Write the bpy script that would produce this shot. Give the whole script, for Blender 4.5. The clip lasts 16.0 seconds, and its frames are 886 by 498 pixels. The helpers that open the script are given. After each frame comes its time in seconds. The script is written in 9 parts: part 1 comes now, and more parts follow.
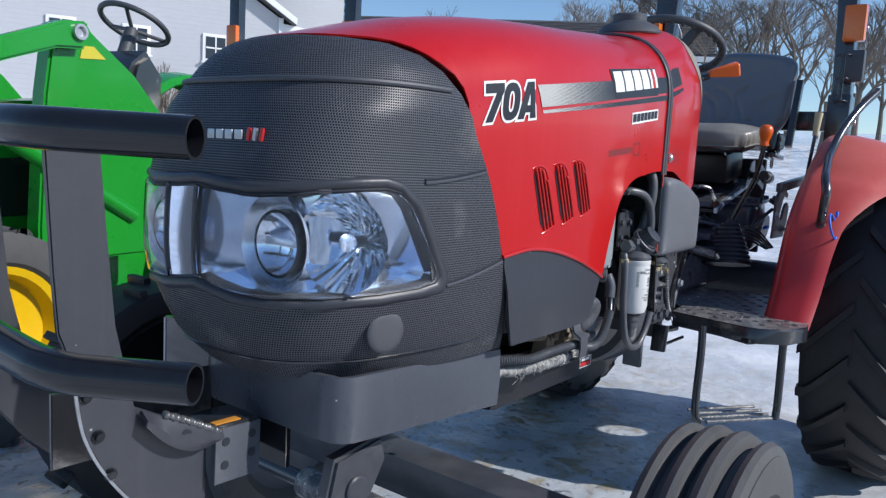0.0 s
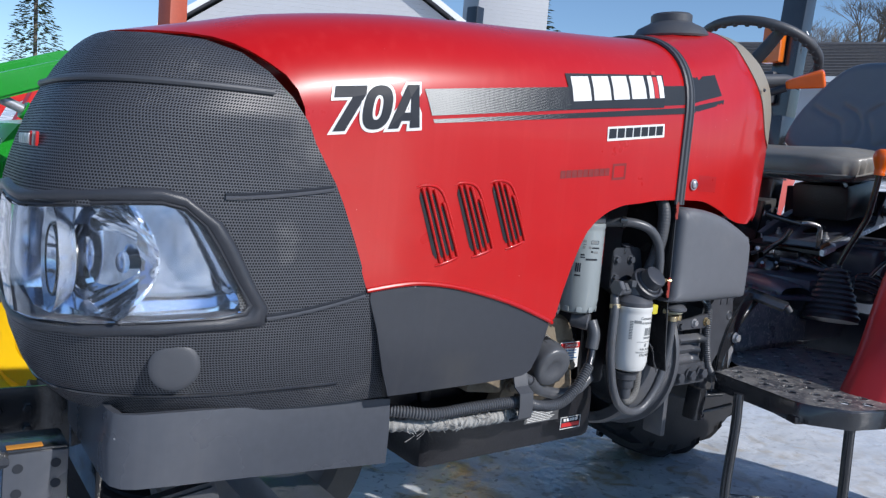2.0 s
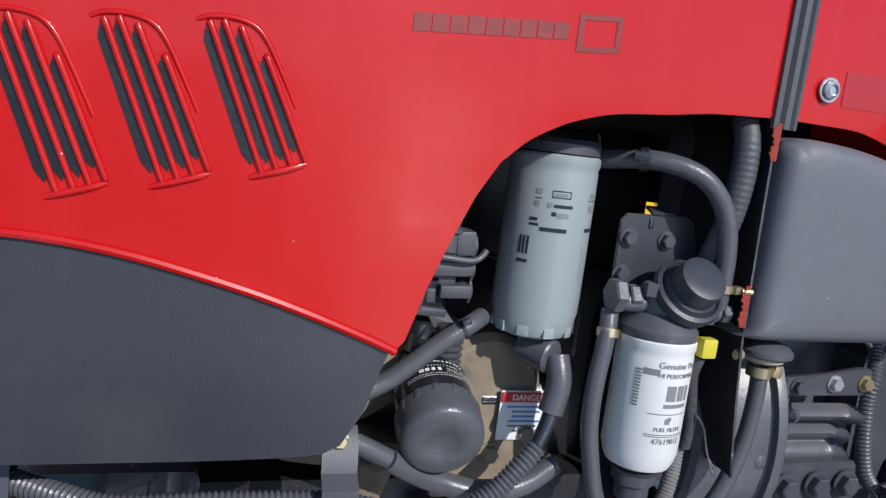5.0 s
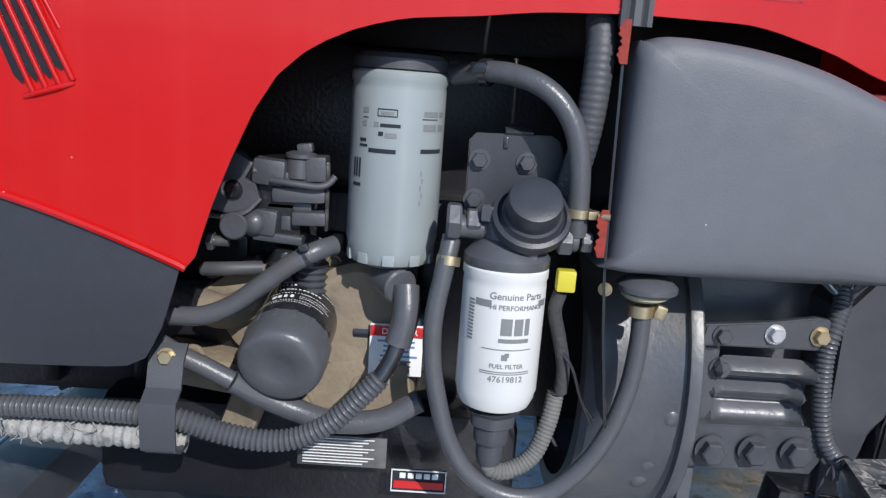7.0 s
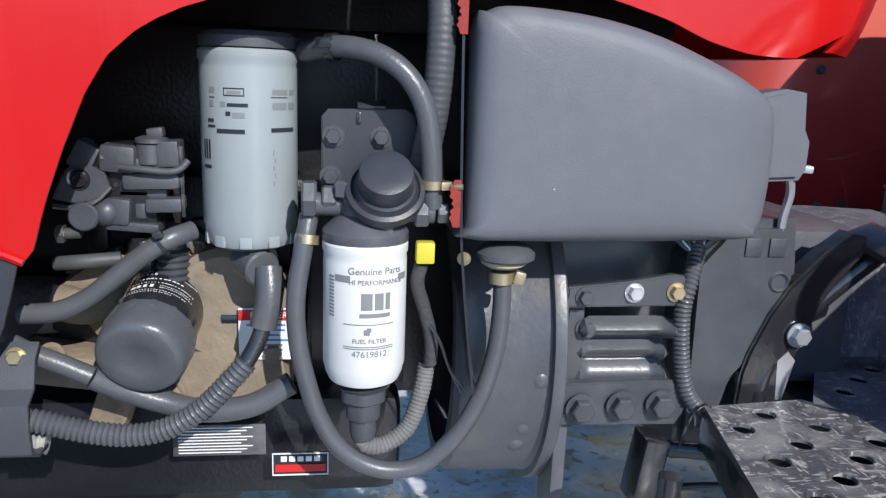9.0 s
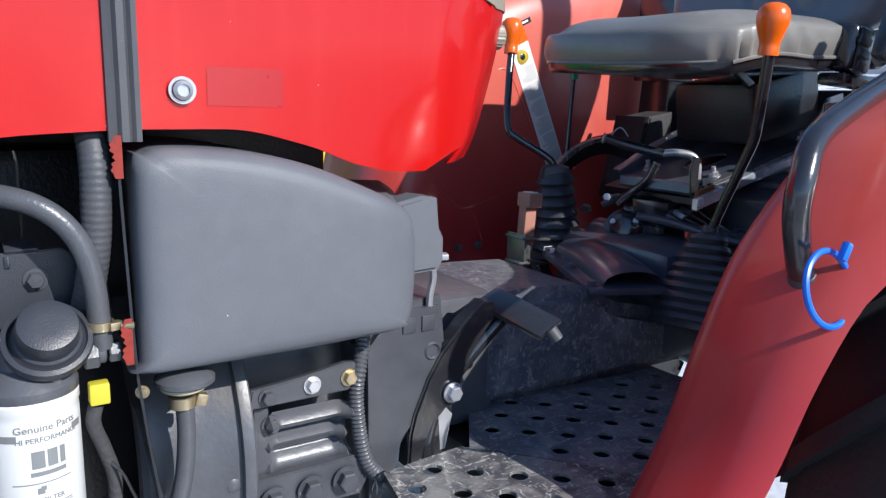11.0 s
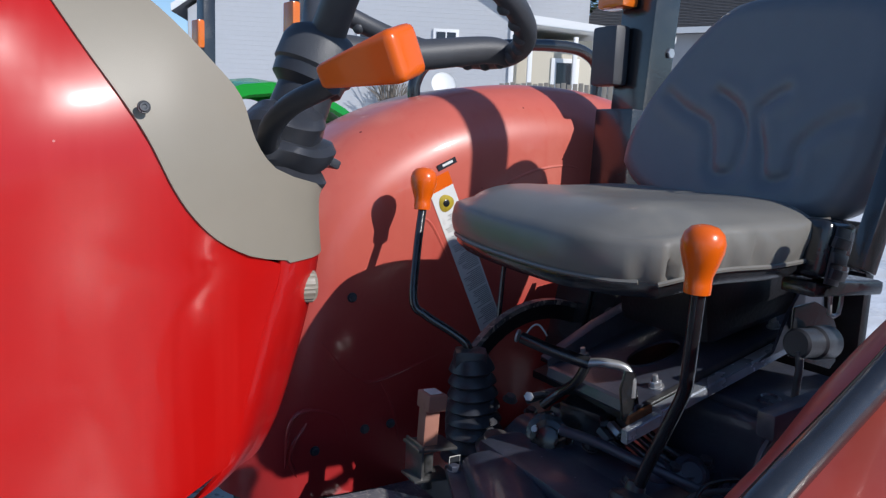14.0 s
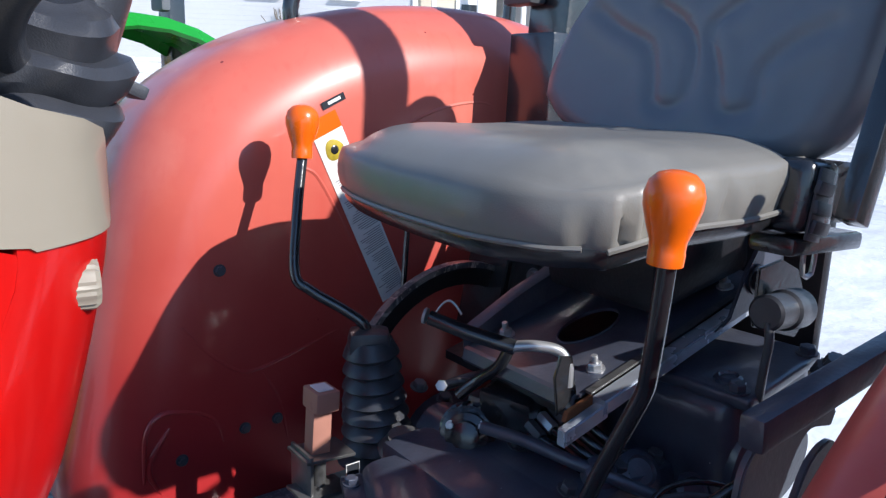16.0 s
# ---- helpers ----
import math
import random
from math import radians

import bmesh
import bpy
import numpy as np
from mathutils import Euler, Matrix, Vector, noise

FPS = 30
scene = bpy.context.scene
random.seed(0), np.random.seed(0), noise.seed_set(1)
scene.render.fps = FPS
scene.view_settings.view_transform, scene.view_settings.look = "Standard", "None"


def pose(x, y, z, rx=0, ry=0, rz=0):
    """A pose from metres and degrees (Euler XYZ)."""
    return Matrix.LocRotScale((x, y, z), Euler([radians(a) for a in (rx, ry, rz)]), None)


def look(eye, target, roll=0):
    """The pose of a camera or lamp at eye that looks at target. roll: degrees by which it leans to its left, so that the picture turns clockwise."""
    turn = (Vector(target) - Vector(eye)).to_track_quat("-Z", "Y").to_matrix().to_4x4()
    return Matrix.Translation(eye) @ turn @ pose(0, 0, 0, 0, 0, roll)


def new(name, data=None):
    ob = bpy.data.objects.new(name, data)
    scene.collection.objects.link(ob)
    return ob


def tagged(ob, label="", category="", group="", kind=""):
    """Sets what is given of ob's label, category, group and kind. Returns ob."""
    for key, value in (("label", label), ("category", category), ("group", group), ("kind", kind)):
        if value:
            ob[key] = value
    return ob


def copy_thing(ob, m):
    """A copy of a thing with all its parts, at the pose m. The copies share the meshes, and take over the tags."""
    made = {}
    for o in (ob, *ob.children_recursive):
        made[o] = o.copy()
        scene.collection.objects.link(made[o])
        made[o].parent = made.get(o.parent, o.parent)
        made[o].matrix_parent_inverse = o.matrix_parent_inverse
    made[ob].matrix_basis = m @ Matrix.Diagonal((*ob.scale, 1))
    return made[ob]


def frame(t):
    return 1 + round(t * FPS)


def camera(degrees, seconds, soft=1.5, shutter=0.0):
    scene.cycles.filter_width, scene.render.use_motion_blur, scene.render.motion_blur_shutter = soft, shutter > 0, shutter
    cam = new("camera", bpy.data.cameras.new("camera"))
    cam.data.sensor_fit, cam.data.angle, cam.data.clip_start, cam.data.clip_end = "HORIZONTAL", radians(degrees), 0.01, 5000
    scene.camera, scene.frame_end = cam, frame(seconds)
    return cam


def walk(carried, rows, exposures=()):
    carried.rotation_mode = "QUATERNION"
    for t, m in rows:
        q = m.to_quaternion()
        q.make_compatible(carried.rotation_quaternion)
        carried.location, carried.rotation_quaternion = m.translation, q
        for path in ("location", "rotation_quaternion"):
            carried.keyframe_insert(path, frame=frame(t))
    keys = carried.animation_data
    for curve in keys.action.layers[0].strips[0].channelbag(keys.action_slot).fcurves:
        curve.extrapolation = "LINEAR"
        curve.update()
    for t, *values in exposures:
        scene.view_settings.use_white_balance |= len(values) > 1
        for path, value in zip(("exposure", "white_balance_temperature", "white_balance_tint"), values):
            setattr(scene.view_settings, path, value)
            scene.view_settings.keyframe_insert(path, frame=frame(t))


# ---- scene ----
cam = camera(61.4, 16.0, soft=1.3)

PATH = [
    (0, (-0.843, -1.214, 1.338), (0.732, -0.006, 1.098), 3.2),
    (0.5, (-0.632, -1.281, 1.356), (0.867, 0.021, 1.114), 3.5),
    (1, (-0.435, -1.423, 1.367), (0.965, -0.014, 1.134), 3.9),
    (1.5, (-0.312, -1.527, 1.378), (0.972, -0.009, 1.157), 4.2),
    (2, (-0.151, -1.525, 1.366), (1.034, 0.073, 1.156), 4.7),
    (2.5, (0.08, -1.47, 1.375), (1.182, 0.187, 1.172), 5.0),
    (3, (0.251, -1.445, 1.379), (1.268, 0.265, 1.171), 5.6),
    (3.5, (0.462, -1.38, 1.403), (1.422, 0.356, 1.153), 6.6),
    (3.7, (0.554, -1.343, 1.379), (1.473, 0.413, 1.117), 6.8),
    (5.8, (1.079, -0.973, 1.268), (1.435, 0.962, 0.91), 5.9),
    (6, (1.145, -0.978, 1.27), (1.442, 0.963, 0.889), 5.5),
    (6.5, (1.283, -1.031, 1.255), (1.437, 0.923, 0.858), 4.8),
    (7, (1.351, -1.102, 1.246), (1.401, 0.852, 0.825), 4.2),
    (7.5, (1.365, -1.13, 1.235), (1.349, 0.827, 0.82), 3.8),
    (8, (1.375, -1.125, 1.239), (1.356, 0.83, 0.816), 3.3),
    (8.5, (1.391, -1.112, 1.241), (1.434, 0.841, 0.813), 2.8),
    (9, (1.427, -1.11, 1.239), (1.683, 0.822, 0.789), 2.2),
    (9.5, (1.468, -1.14, 1.237), (2.017, 0.721, 0.749), 1.6),
    (9.7, (1.473, -1.155, 1.239), (2.145, 0.661, 0.737), 1.3),
    (11.8, (1.382, -1.147, 1.527), (2.483, 0.497, 1.234), 1.2),
    (12, (1.397, -1.14, 1.563), (2.479, 0.521, 1.298), 1.3),
    (12.5, (1.507, -1.12, 1.628), (2.542, 0.576, 1.404), 1.7),
    (13, (1.704, -1.106, 1.682), (2.698, 0.616, 1.46), 2.2),
    (13.5, (1.815, -1.072, 1.681), (2.795, 0.654, 1.433), 2.5),
    (14, (1.86, -0.957, 1.672), (2.871, 0.742, 1.366), 2.3),
    (14.5, (1.912, -0.795, 1.661), (2.993, 0.842, 1.273), 2.0),
    (15, (1.928, -0.706, 1.63), (3.082, 0.857, 1.159), 1.8),
    (15.5, (1.964, -0.685, 1.637), (3.176, 0.821, 1.126), 1.7),
    (16, (2.051, -0.714, 1.641), (3.248, 0.828, 1.206), 1.7),
]
EXPOSE = [(0, 0.05), (3.7, 0.0), (5.8, 0.05), (9.0, 0.34), (9.7, 0.58), (11.8, 0.25), (12.5, -0.1), (13.0, -0.2), (14.0, -0.15), (15.0, 0.2), (16.0, 0.6)]
walk(cam, [(t, look(eye, target, roll)) for t, eye, target, roll in PATH], EXPOSE)

# ---------------------------------------------------------------- light
SUN = Vector((0.30, -0.78, 0.56)).normalized()   # towards the sun
sun_data = bpy.data.lights.new("sun", "SUN")
sun_data.energy, sun_data.angle, sun_data.color = 4.05, radians(0.55), (1.0, 0.97, 0.95)
sun_lamp = new("sun", sun_data)
sun_lamp.matrix_world = look((0, 0, 20), Vector((0, 0, 20)) - SUN)
world = bpy.data.worlds.new("sky")
scene.world = world
world.use_nodes = True
wn = world.node_tree
sky = wn.nodes.new("ShaderNodeTexSky")
sky.sky_type, sky.sun_disc = "NISHITA", False
sky.sun_elevation, sky.sun_rotation = math.asin(SUN.z), math.atan2(SUN.x, SUN.y)
sky.altitude, sky.air_density, sky.dust_density, sky.ozone_density = 200, 1.0, 0.0, 5.0
wn.nodes["Background"].inputs["Strength"].default_value = 0.138
wn.links.new(sky.outputs[0], wn.nodes["Background"].inputs["Color"])
scene.view_settings.exposure = 0.0

# ---------------------------------------------------------------- materials


def mat(name, color, rough=0.5, metal=0.0, var=0.12, scale=30.0, stain=None, stain_scale=4.0, stain_at=0.6, bump=0.0, bump_scale=200.0, coat=0.0, rvar=0.1, spec=0.5, streak=None, streak_at=0.5, chips=None, chip_scale=45.0):
    """A painted, moulded or cast surface: fine grain, broad stains, relief and uneven gloss."""
    m = bpy.data.materials.new(name)
    m.use_nodes = True
    n, l = m.node_tree.nodes, m.node_tree.links
    b = n["Principled BSDF"]
    tc = n.new("ShaderNodeTexCoord")
    fine, wide = n.new("ShaderNodeTexNoise"), n.new("ShaderNodeTexNoise")
    fine.inputs["Scale"].default_value, fine.inputs["Detail"].default_value = scale, 6
    wide.inputs["Scale"].default_value, wide.inputs["Detail"].default_value = stain_scale, 5
    l.new(tc.outputs["Object"], fine.inputs["Vector"]), l.new(tc.outputs["Object"], wide.inputs["Vector"])
    mix = n.new("ShaderNodeMix")
    mix.data_type = "RGBA"
    mix.inputs[6].default_value = (*[c * (1 - var) for c in color], 1)
    mix.inputs[7].default_value = (*[min(1, c * (1 + var)) for c in color], 1)
    l.new(fine.outputs["Fac"], mix.inputs[0])
    out = mix.outputs[2]
    if stain:
        ramp = n.new("ShaderNodeMapRange")
        ramp.inputs[1].default_value, ramp.inputs[2].default_value = stain_at, stain_at + 0.18
        l.new(wide.outputs["Fac"], ramp.inputs[0])
        two = n.new("ShaderNodeMix")
        two.data_type = "RGBA"
        l.new(ramp.outputs[0], two.inputs[0]), l.new(out, two.inputs[6])
        two.inputs[7].default_value = (*stain, 1)
        out = two.outputs[2]
    if streak:
        mp, run = n.new("ShaderNodeMapping"), n.new("ShaderNodeTexNoise")
        mp.inputs["Scale"].default_value = (26, 26, 1.1)
        run.inputs["Scale"].default_value, run.inputs["Detail"].default_value = 1.6, 5
        l.new(tc.outputs["Object"], mp.inputs[0]), l.new(mp.outputs[0], run.inputs["Vector"])
        sm = n.new("ShaderNodeMapRange")
        sm.inputs[1].default_value, sm.inputs[2].default_value, sm.inputs[4].default_value = streak_at, streak_at + 0.35, 0.45
        l.new(run.outputs["Fac"], sm.inputs[0])
        three = n.new("ShaderNodeMix")
        three.data_type = "RGBA"
        l.new(sm.outputs[0], three.inputs[0]), l.new(out, three.inputs[6])
        three.inputs[7].default_value = (*streak, 1)
        out = three.outputs[2]
    if chips:
        vo = n.new("ShaderNodeTexVoronoi")
        vo.inputs["Scale"].default_value = chip_scale
        l.new(tc.outputs["Object"], vo.inputs["Vector"])
        near, rare, both = n.new("ShaderNodeMath"), n.new("ShaderNodeMath"), n.new("ShaderNodeMath")
        near.operation, rare.operation, both.operation = "LESS_THAN", "GREATER_THAN", "MULTIPLY"
        near.inputs[1].default_value, rare.inputs[1].default_value = 0.09, 0.97
        pick = n.new("ShaderNodeSeparateColor")
        l.new(vo.outputs["Color"], pick.inputs[0]), l.new(pick.outputs[0], rare.inputs[0])
        l.new(vo.outputs["Distance"], near.inputs[0])
        l.new(near.outputs[0], both.inputs[0]), l.new(rare.outputs[0], both.inputs[1])
        four = n.new("ShaderNodeMix")
        four.data_type = "RGBA"
        l.new(both.outputs[0], four.inputs[0]), l.new(out, four.inputs[6])
        four.inputs[7].default_value = (*chips, 1)
        out = four.outputs[2]
    l.new(out, b.inputs["Base Color"])
    rr = n.new("ShaderNodeMapRange")
    rr.inputs[3].default_value, rr.inputs[4].default_value = max(0.02, rough - rvar), min(1, rough + rvar)
    l.new(wide.outputs["Fac"], rr.inputs[0]), l.new(rr.outputs[0], b.inputs["Roughness"])
    b.inputs["Metallic"].default_value, b.inputs["Specular IOR Level"].default_value = metal, spec
    b.inputs["Coat Weight"].default_value, b.inputs["Coat Roughness"].default_value = coat, 0.08
    if bump:
        h = n.new("ShaderNodeTexNoise")
        h.inputs["Scale"].default_value, h.inputs["Detail"].default_value = bump_scale, 4
        l.new(tc.outputs["Object"], h.inputs["Vector"])
        bp = n.new("ShaderNodeBump")
        bp.inputs["Strength"].default_value, bp.inputs["Distance"].default_value = bump, 0.002
        l.new(h.outputs["Fac"], bp.inputs["Height"]), l.new(bp.outputs[0], b.inputs["Normal"])
    return m


RED = mat("red_paint", (0.49, 0.0045, 0.0035), 0.30, var=0.05, scale=3, stain=(0.52, 0.007, 0.006), stain_scale=5, stain_at=0.55, coat=0.42, rvar=0.08, spec=0.30, streak=(0.57, 0.024, 0.020), streak_at=0.50, chips=(0.62, 0.22, 0.20), chip_scale=70)


def faded_with_shade(m, low, z0, z1):
    """Paint that the sun has faded towards the top; the deeper lower colour also holds the wall's shade, with a ragged
    change.
    """
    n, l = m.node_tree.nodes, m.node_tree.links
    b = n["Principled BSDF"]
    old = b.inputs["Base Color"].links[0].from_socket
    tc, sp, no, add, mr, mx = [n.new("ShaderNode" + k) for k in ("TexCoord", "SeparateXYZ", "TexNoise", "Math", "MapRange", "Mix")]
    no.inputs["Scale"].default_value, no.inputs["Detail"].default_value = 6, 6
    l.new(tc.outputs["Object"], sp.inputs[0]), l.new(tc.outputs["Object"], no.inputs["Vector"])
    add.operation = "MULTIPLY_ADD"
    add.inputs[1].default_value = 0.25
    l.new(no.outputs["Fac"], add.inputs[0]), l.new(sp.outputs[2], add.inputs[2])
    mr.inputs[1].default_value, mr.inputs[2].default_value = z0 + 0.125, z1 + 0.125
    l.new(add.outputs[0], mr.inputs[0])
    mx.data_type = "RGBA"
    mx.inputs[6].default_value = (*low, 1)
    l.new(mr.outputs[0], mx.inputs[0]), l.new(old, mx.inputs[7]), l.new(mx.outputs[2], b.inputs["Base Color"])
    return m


# low red deepened so that the arch wall's shade sits in the paint colour
FADED = faded_with_shade(mat("faded_red_paint", (0.63, 0.138, 0.098), 0.36, var=0.08, scale=14, stain=(0.70, 0.20, 0.145), stain_scale=5, stain_at=0.55, spec=0.45, coat=0.25, streak=(0.60, 0.07, 0.045), streak_at=0.56, chips=(0.20, 0.02, 0.018), chip_scale=28), (0.42, 0.026, 0.028), 1.02, 1.56)
BLACK = mat("black_paint", (0.020, 0.021, 0.024), 0.22, var=0.3, scale=40, stain=(0.05, 0.049, 0.048), stain_scale=9, bump=0.25, bump_scale=90, spec=0.8, coat=0.3)
GUARDBLACK = mat("guard_enamel", (0.010, 0.011, 0.014), 0.13, var=0.3, scale=40, stain=(0.024, 0.024, 0.025), stain_scale=14, stain_at=0.6, rvar=0.06, spec=0.5)
# near-black for inner parts, with the shade of recesses put into the colour
DEEP = mat("black_with_shade", (0.013, 0.013, 0.016), 0.36, var=0.4, scale=30, stain=(0.022, 0.02, 0.018), stain_scale=9, bump=0.4, bump_scale=150)
SKIRTING = mat("black_skirt_plastic", (0.038, 0.041, 0.050), 0.36, var=0.12, scale=60, stain=(0.055, 0.055, 0.057), stain_scale=4, bump=0.2, bump_scale=600, streak=(0.065, 0.065, 0.068), streak_at=0.55, chips=(0.35, 0.35, 0.35), chip_scale=40)
LOWER = mat("charcoal_nose_plastic", (0.074, 0.081, 0.097), 0.27, var=0.12, scale=60, stain=(0.082, 0.086, 0.098), stain_scale=3, bump=0.12, bump_scale=600, streak=(0.11, 0.113, 0.122), streak_at=0.55, chips=(0.4, 0.4, 0.4), chip_scale=45)
CAST = mat("black_casting", (0.054, 0.058, 0.068), 0.45, var=0.35, scale=25, stain=(0.085, 0.088, 0.098), stain_scale=6, stain_at=0.54, bump=0.25, bump_scale=160, spec=0.6, rvar=0.14, coat=0.08)
NAVY = mat("blue_black_casting", (0.058, 0.066, 0.094), 0.36, var=0.4, scale=25, stain=(0.10, 0.105, 0.125), stain_scale=9, stain_at=0.55, bump=0.3, bump_scale=120, spec=0.8, rvar=0.14, coat=0.25, chips=(0.45, 0.45, 0.45), chip_scale=60)
DUSTY = mat("dusty_casting", (0.23, 0.185, 0.13), 0.8, var=0.35, scale=30, stain=(0.10, 0.085, 0.07), stain_scale=14, stain_at=0.55, bump=0.8, bump_scale=120)
PLASTIC = mat("dark_plastic", (0.064, 0.068, 0.078), 0.46, var=0.10, scale=60, stain=(0.085, 0.085, 0.087), stain_scale=5, bump=0.25, bump_scale=700)
GREYBOX = mat("charcoal_plastic", (0.128, 0.135, 0.150), 0.48, var=0.08, scale=40, stain=(0.165, 0.166, 0.17), stain_scale=5, bump=0.2, bump_scale=500, spec=0.35, chips=(0.4, 0.4, 0.4), chip_scale=50)
RUBBER = mat("hose_rubber", (0.085, 0.089, 0.098), 0.33, var=0.18, scale=60, stain=(0.085, 0.084, 0.082), stain_scale=14, stain_at=0.60, bump=0.25, bump_scale=300)
DUSTHOSE = mat("dusty_hose", (0.15, 0.147, 0.14), 0.75, var=0.3, scale=50, stain=(0.05, 0.05, 0.05), stain_scale=20, bump=0.6, bump_scale=200)
FRAYED = mat("frayed_sleeve", (0.34, 0.335, 0.32), 0.85, var=0.45, scale=120, stain=(0.10, 0.10, 0.10), stain_scale=45, stain_at=0.52, bump=0.9, bump_scale=260)
IRON = mat("sheened_iron_paint", (0.088, 0.092, 0.103), 0.36, var=0.25, scale=30, stain=(0.13, 0.125, 0.115), stain_scale=7, stain_at=0.56, bump=0.3, bump_scale=130, spec=0.6, rvar=0.1)
TAN = mat("tan_gasket", (0.34, 0.23, 0.11), 0.7, var=0.3, scale=60)
TYRE = mat("tyre_rubber", (0.014, 0.014, 0.016), 0.6, var=0.25, scale=20, stain=(0.028, 0.028, 0.029), stain_scale=6, bump=0.5, bump_scale=120)
TYREDUST = mat("dusty_tyre_rubber", (0.075, 0.075, 0.075), 0.7, var=0.2, scale=20, stain=(0.03, 0.03, 0.03), stain_scale=8, bump=0.4, bump_scale=150)
ZINC = mat("zinc_slide", (0.48, 0.52, 0.58), 0.26, metal=0.55, var=0.15, scale=40, stain=(0.40, 0.40, 0.42), stain_scale=20)
STEEL = mat("zinc_steel", (0.50, 0.51, 0.53), 0.34, metal=0.6, var=0.12, scale=40, stain=(0.3, 0.28, 0.25), stain_scale=20)
STEELY = mat("scuffed_black_steel", (0.16, 0.16, 0.16), 0.34, metal=0.6, var=0.4, scale=50, stain=(0.06, 0.06, 0.06), stain_scale=30)
BRASS = mat("brass_fitting", (0.46, 0.38, 0.24), 0.42, metal=0.8, var=0.25, stain=(0.25, 0.2, 0.13), stain_scale=40)
CHROME = mat("lamp_reflector", (0.76, 0.83, 0.95), 0.10, metal=0.88, var=0.04, rvar=0.05)
FACETS = mat("faceted_reflector", (0.80, 0.87, 0.97), 0.08, metal=0.88, var=0.04, rvar=0.03)
RIBBED = mat("ribbed_bezel", (0.56, 0.63, 0.74), 0.20, metal=0.75, var=0.05)
BEIGE = mat("beige_plastic", (0.285, 0.25, 0.195), 0.45, var=0.05, scale=20, bump=0.08, bump_scale=900, coat=0.1)
ORANGE = mat("orange_plastic", (0.85, 0.13, 0.004), 0.28, var=0.05, coat=0.3)
AMBER = mat("amber_lens", (0.75, 0.16, 0.01), 0.2, var=0.1, scale=80, coat=0.5)
VINYL = mat("grey_vinyl", (0.20, 0.192, 0.175), 0.38, var=0.08, scale=25, stain=(0.27, 0.255, 0.22), stain_scale=6, stain_at=0.57, bump=0.10, bump_scale=500, coat=0.15)
# the cushion's vinyl again, with the backrest's blue sky shade in its colour
VINYLSHADE = mat("shaded_grey_vinyl", (0.15, 0.158, 0.178), 0.36, var=0.06, scale=25, bump=0.10, bump_scale=500)
FILTERGREY = mat("pale_grey_enamel", (0.29, 0.325, 0.33), 0.3, var=0.04, coat=0.2)
FILTERWHITE = mat("white_enamel", (0.68, 0.68, 0.66), 0.32, var=0.03, stain=(0.6, 0.6, 0.57), stain_scale=10, stain_at=0.66)
INK = mat("dark_print", (0.03, 0.034, 0.042), 0.45, var=0.1, spec=0.15)
GREYINK = mat("grey_print", (0.20, 0.21, 0.21), 0.5, var=0.1)
WHITEINK = mat("white_print", (0.80, 0.80, 0.78), 0.4, var=0.04, stain=(0.62, 0.6, 0.58), stain_scale=30)
REDINK = mat("red_print", (0.55, 0.02, 0.02), 0.4, var=0.1)
BLUEINK = mat("blue_print", (0.10, 0.25, 0.5), 0.5)
YELLOWP = mat("yellow_plastic", (0.58, 0.50, 0.04), 0.45, var=0.1)
GREENP = mat("green_paint", (0.010, 0.27, 0.022), 0.28, var=0.08, scale=5, coat=0.3)
YELLOWPAINT = mat("yellow_paint", (0.80, 0.50, 0.005), 0.32, var=0.08, scale=8, stain=(0.55, 0.33, 0.03), stain_scale=9, stain_at=0.64)
BLUETIE = mat("blue_nylon", (0.005, 0.16, 0.75), 0.35)
WEATHERED = mat("sun_bleached_pink_plastic", (0.42, 0.19, 0.14), 0.6, stain=(0.30, 0.10, 0.08), stain_scale=30)
REDRUBBER = mat("red_foam_edge", (0.26, 0.025, 0.015), 0.75, var=0.5, scale=120)
GREYCLOTH = mat("tape_wrap", (0.05, 0.05, 0.052), 0.8, var=0.35, scale=60, bump=0.9, bump_scale=160)


def worn_plate(name, dark, mid, bright, rough):
    """Painted tread plate rubbed by boots: dark paint, grey worn patches and fine bright scratches."""
    m = mat(name, dark, rough, metal=0.2, var=0.3, scale=60, bump=0.3, bump_scale=180, rvar=0.15)
    n, l = m.node_tree.nodes, m.node_tree.links
    b = n["Principled BSDF"]
    out = b.inputs["Base Color"].links[0].from_socket
    tc = n.new("ShaderNodeTexCoord")
    for scale, warp, lo, hi, col, stretch in ((16, 0.6, 0.46, 0.64, mid, (1, 1, 1)), (48, 0.3, 0.55, 0.66, mid, (1, 1, 1)), (30, 1.5, 0.60, 0.66, bright, (1, 3.5, 1)), (34, 1.2, 0.61, 0.67, bright, (3.0, 1, 1)), (90, 0.2, 0.64, 0.70, bright, (1, 1, 1))):
        mp, no, mr, mx = [n.new("ShaderNode" + k) for k in ("Mapping", "TexNoise", "MapRange", "Mix")]
        mp.inputs["Scale"].default_value = stretch
        mp.inputs["Rotation"].default_value = (0, 0, 0.5)
        no.inputs["Scale"].default_value, no.inputs["Detail"].default_value, no.inputs["Distortion"].default_value = scale, 8, warp
        l.new(tc.outputs["Object"], mp.inputs[0]), l.new(mp.outputs[0], no.inputs["Vector"])
        mr.inputs[1].default_value, mr.inputs[2].default_value, mr.inputs[4].default_value = lo, hi, 0.8
        l.new(no.outputs["Fac"], mr.inputs[0])
        mx.data_type = "RGBA"
        mx.inputs[7].default_value = (*col, 1)
        l.new(mr.outputs[0], mx.inputs[0]), l.new(out, mx.inputs[6])
        out = mx.outputs[2]
    l.new(out, b.inputs["Base Color"])
    return m


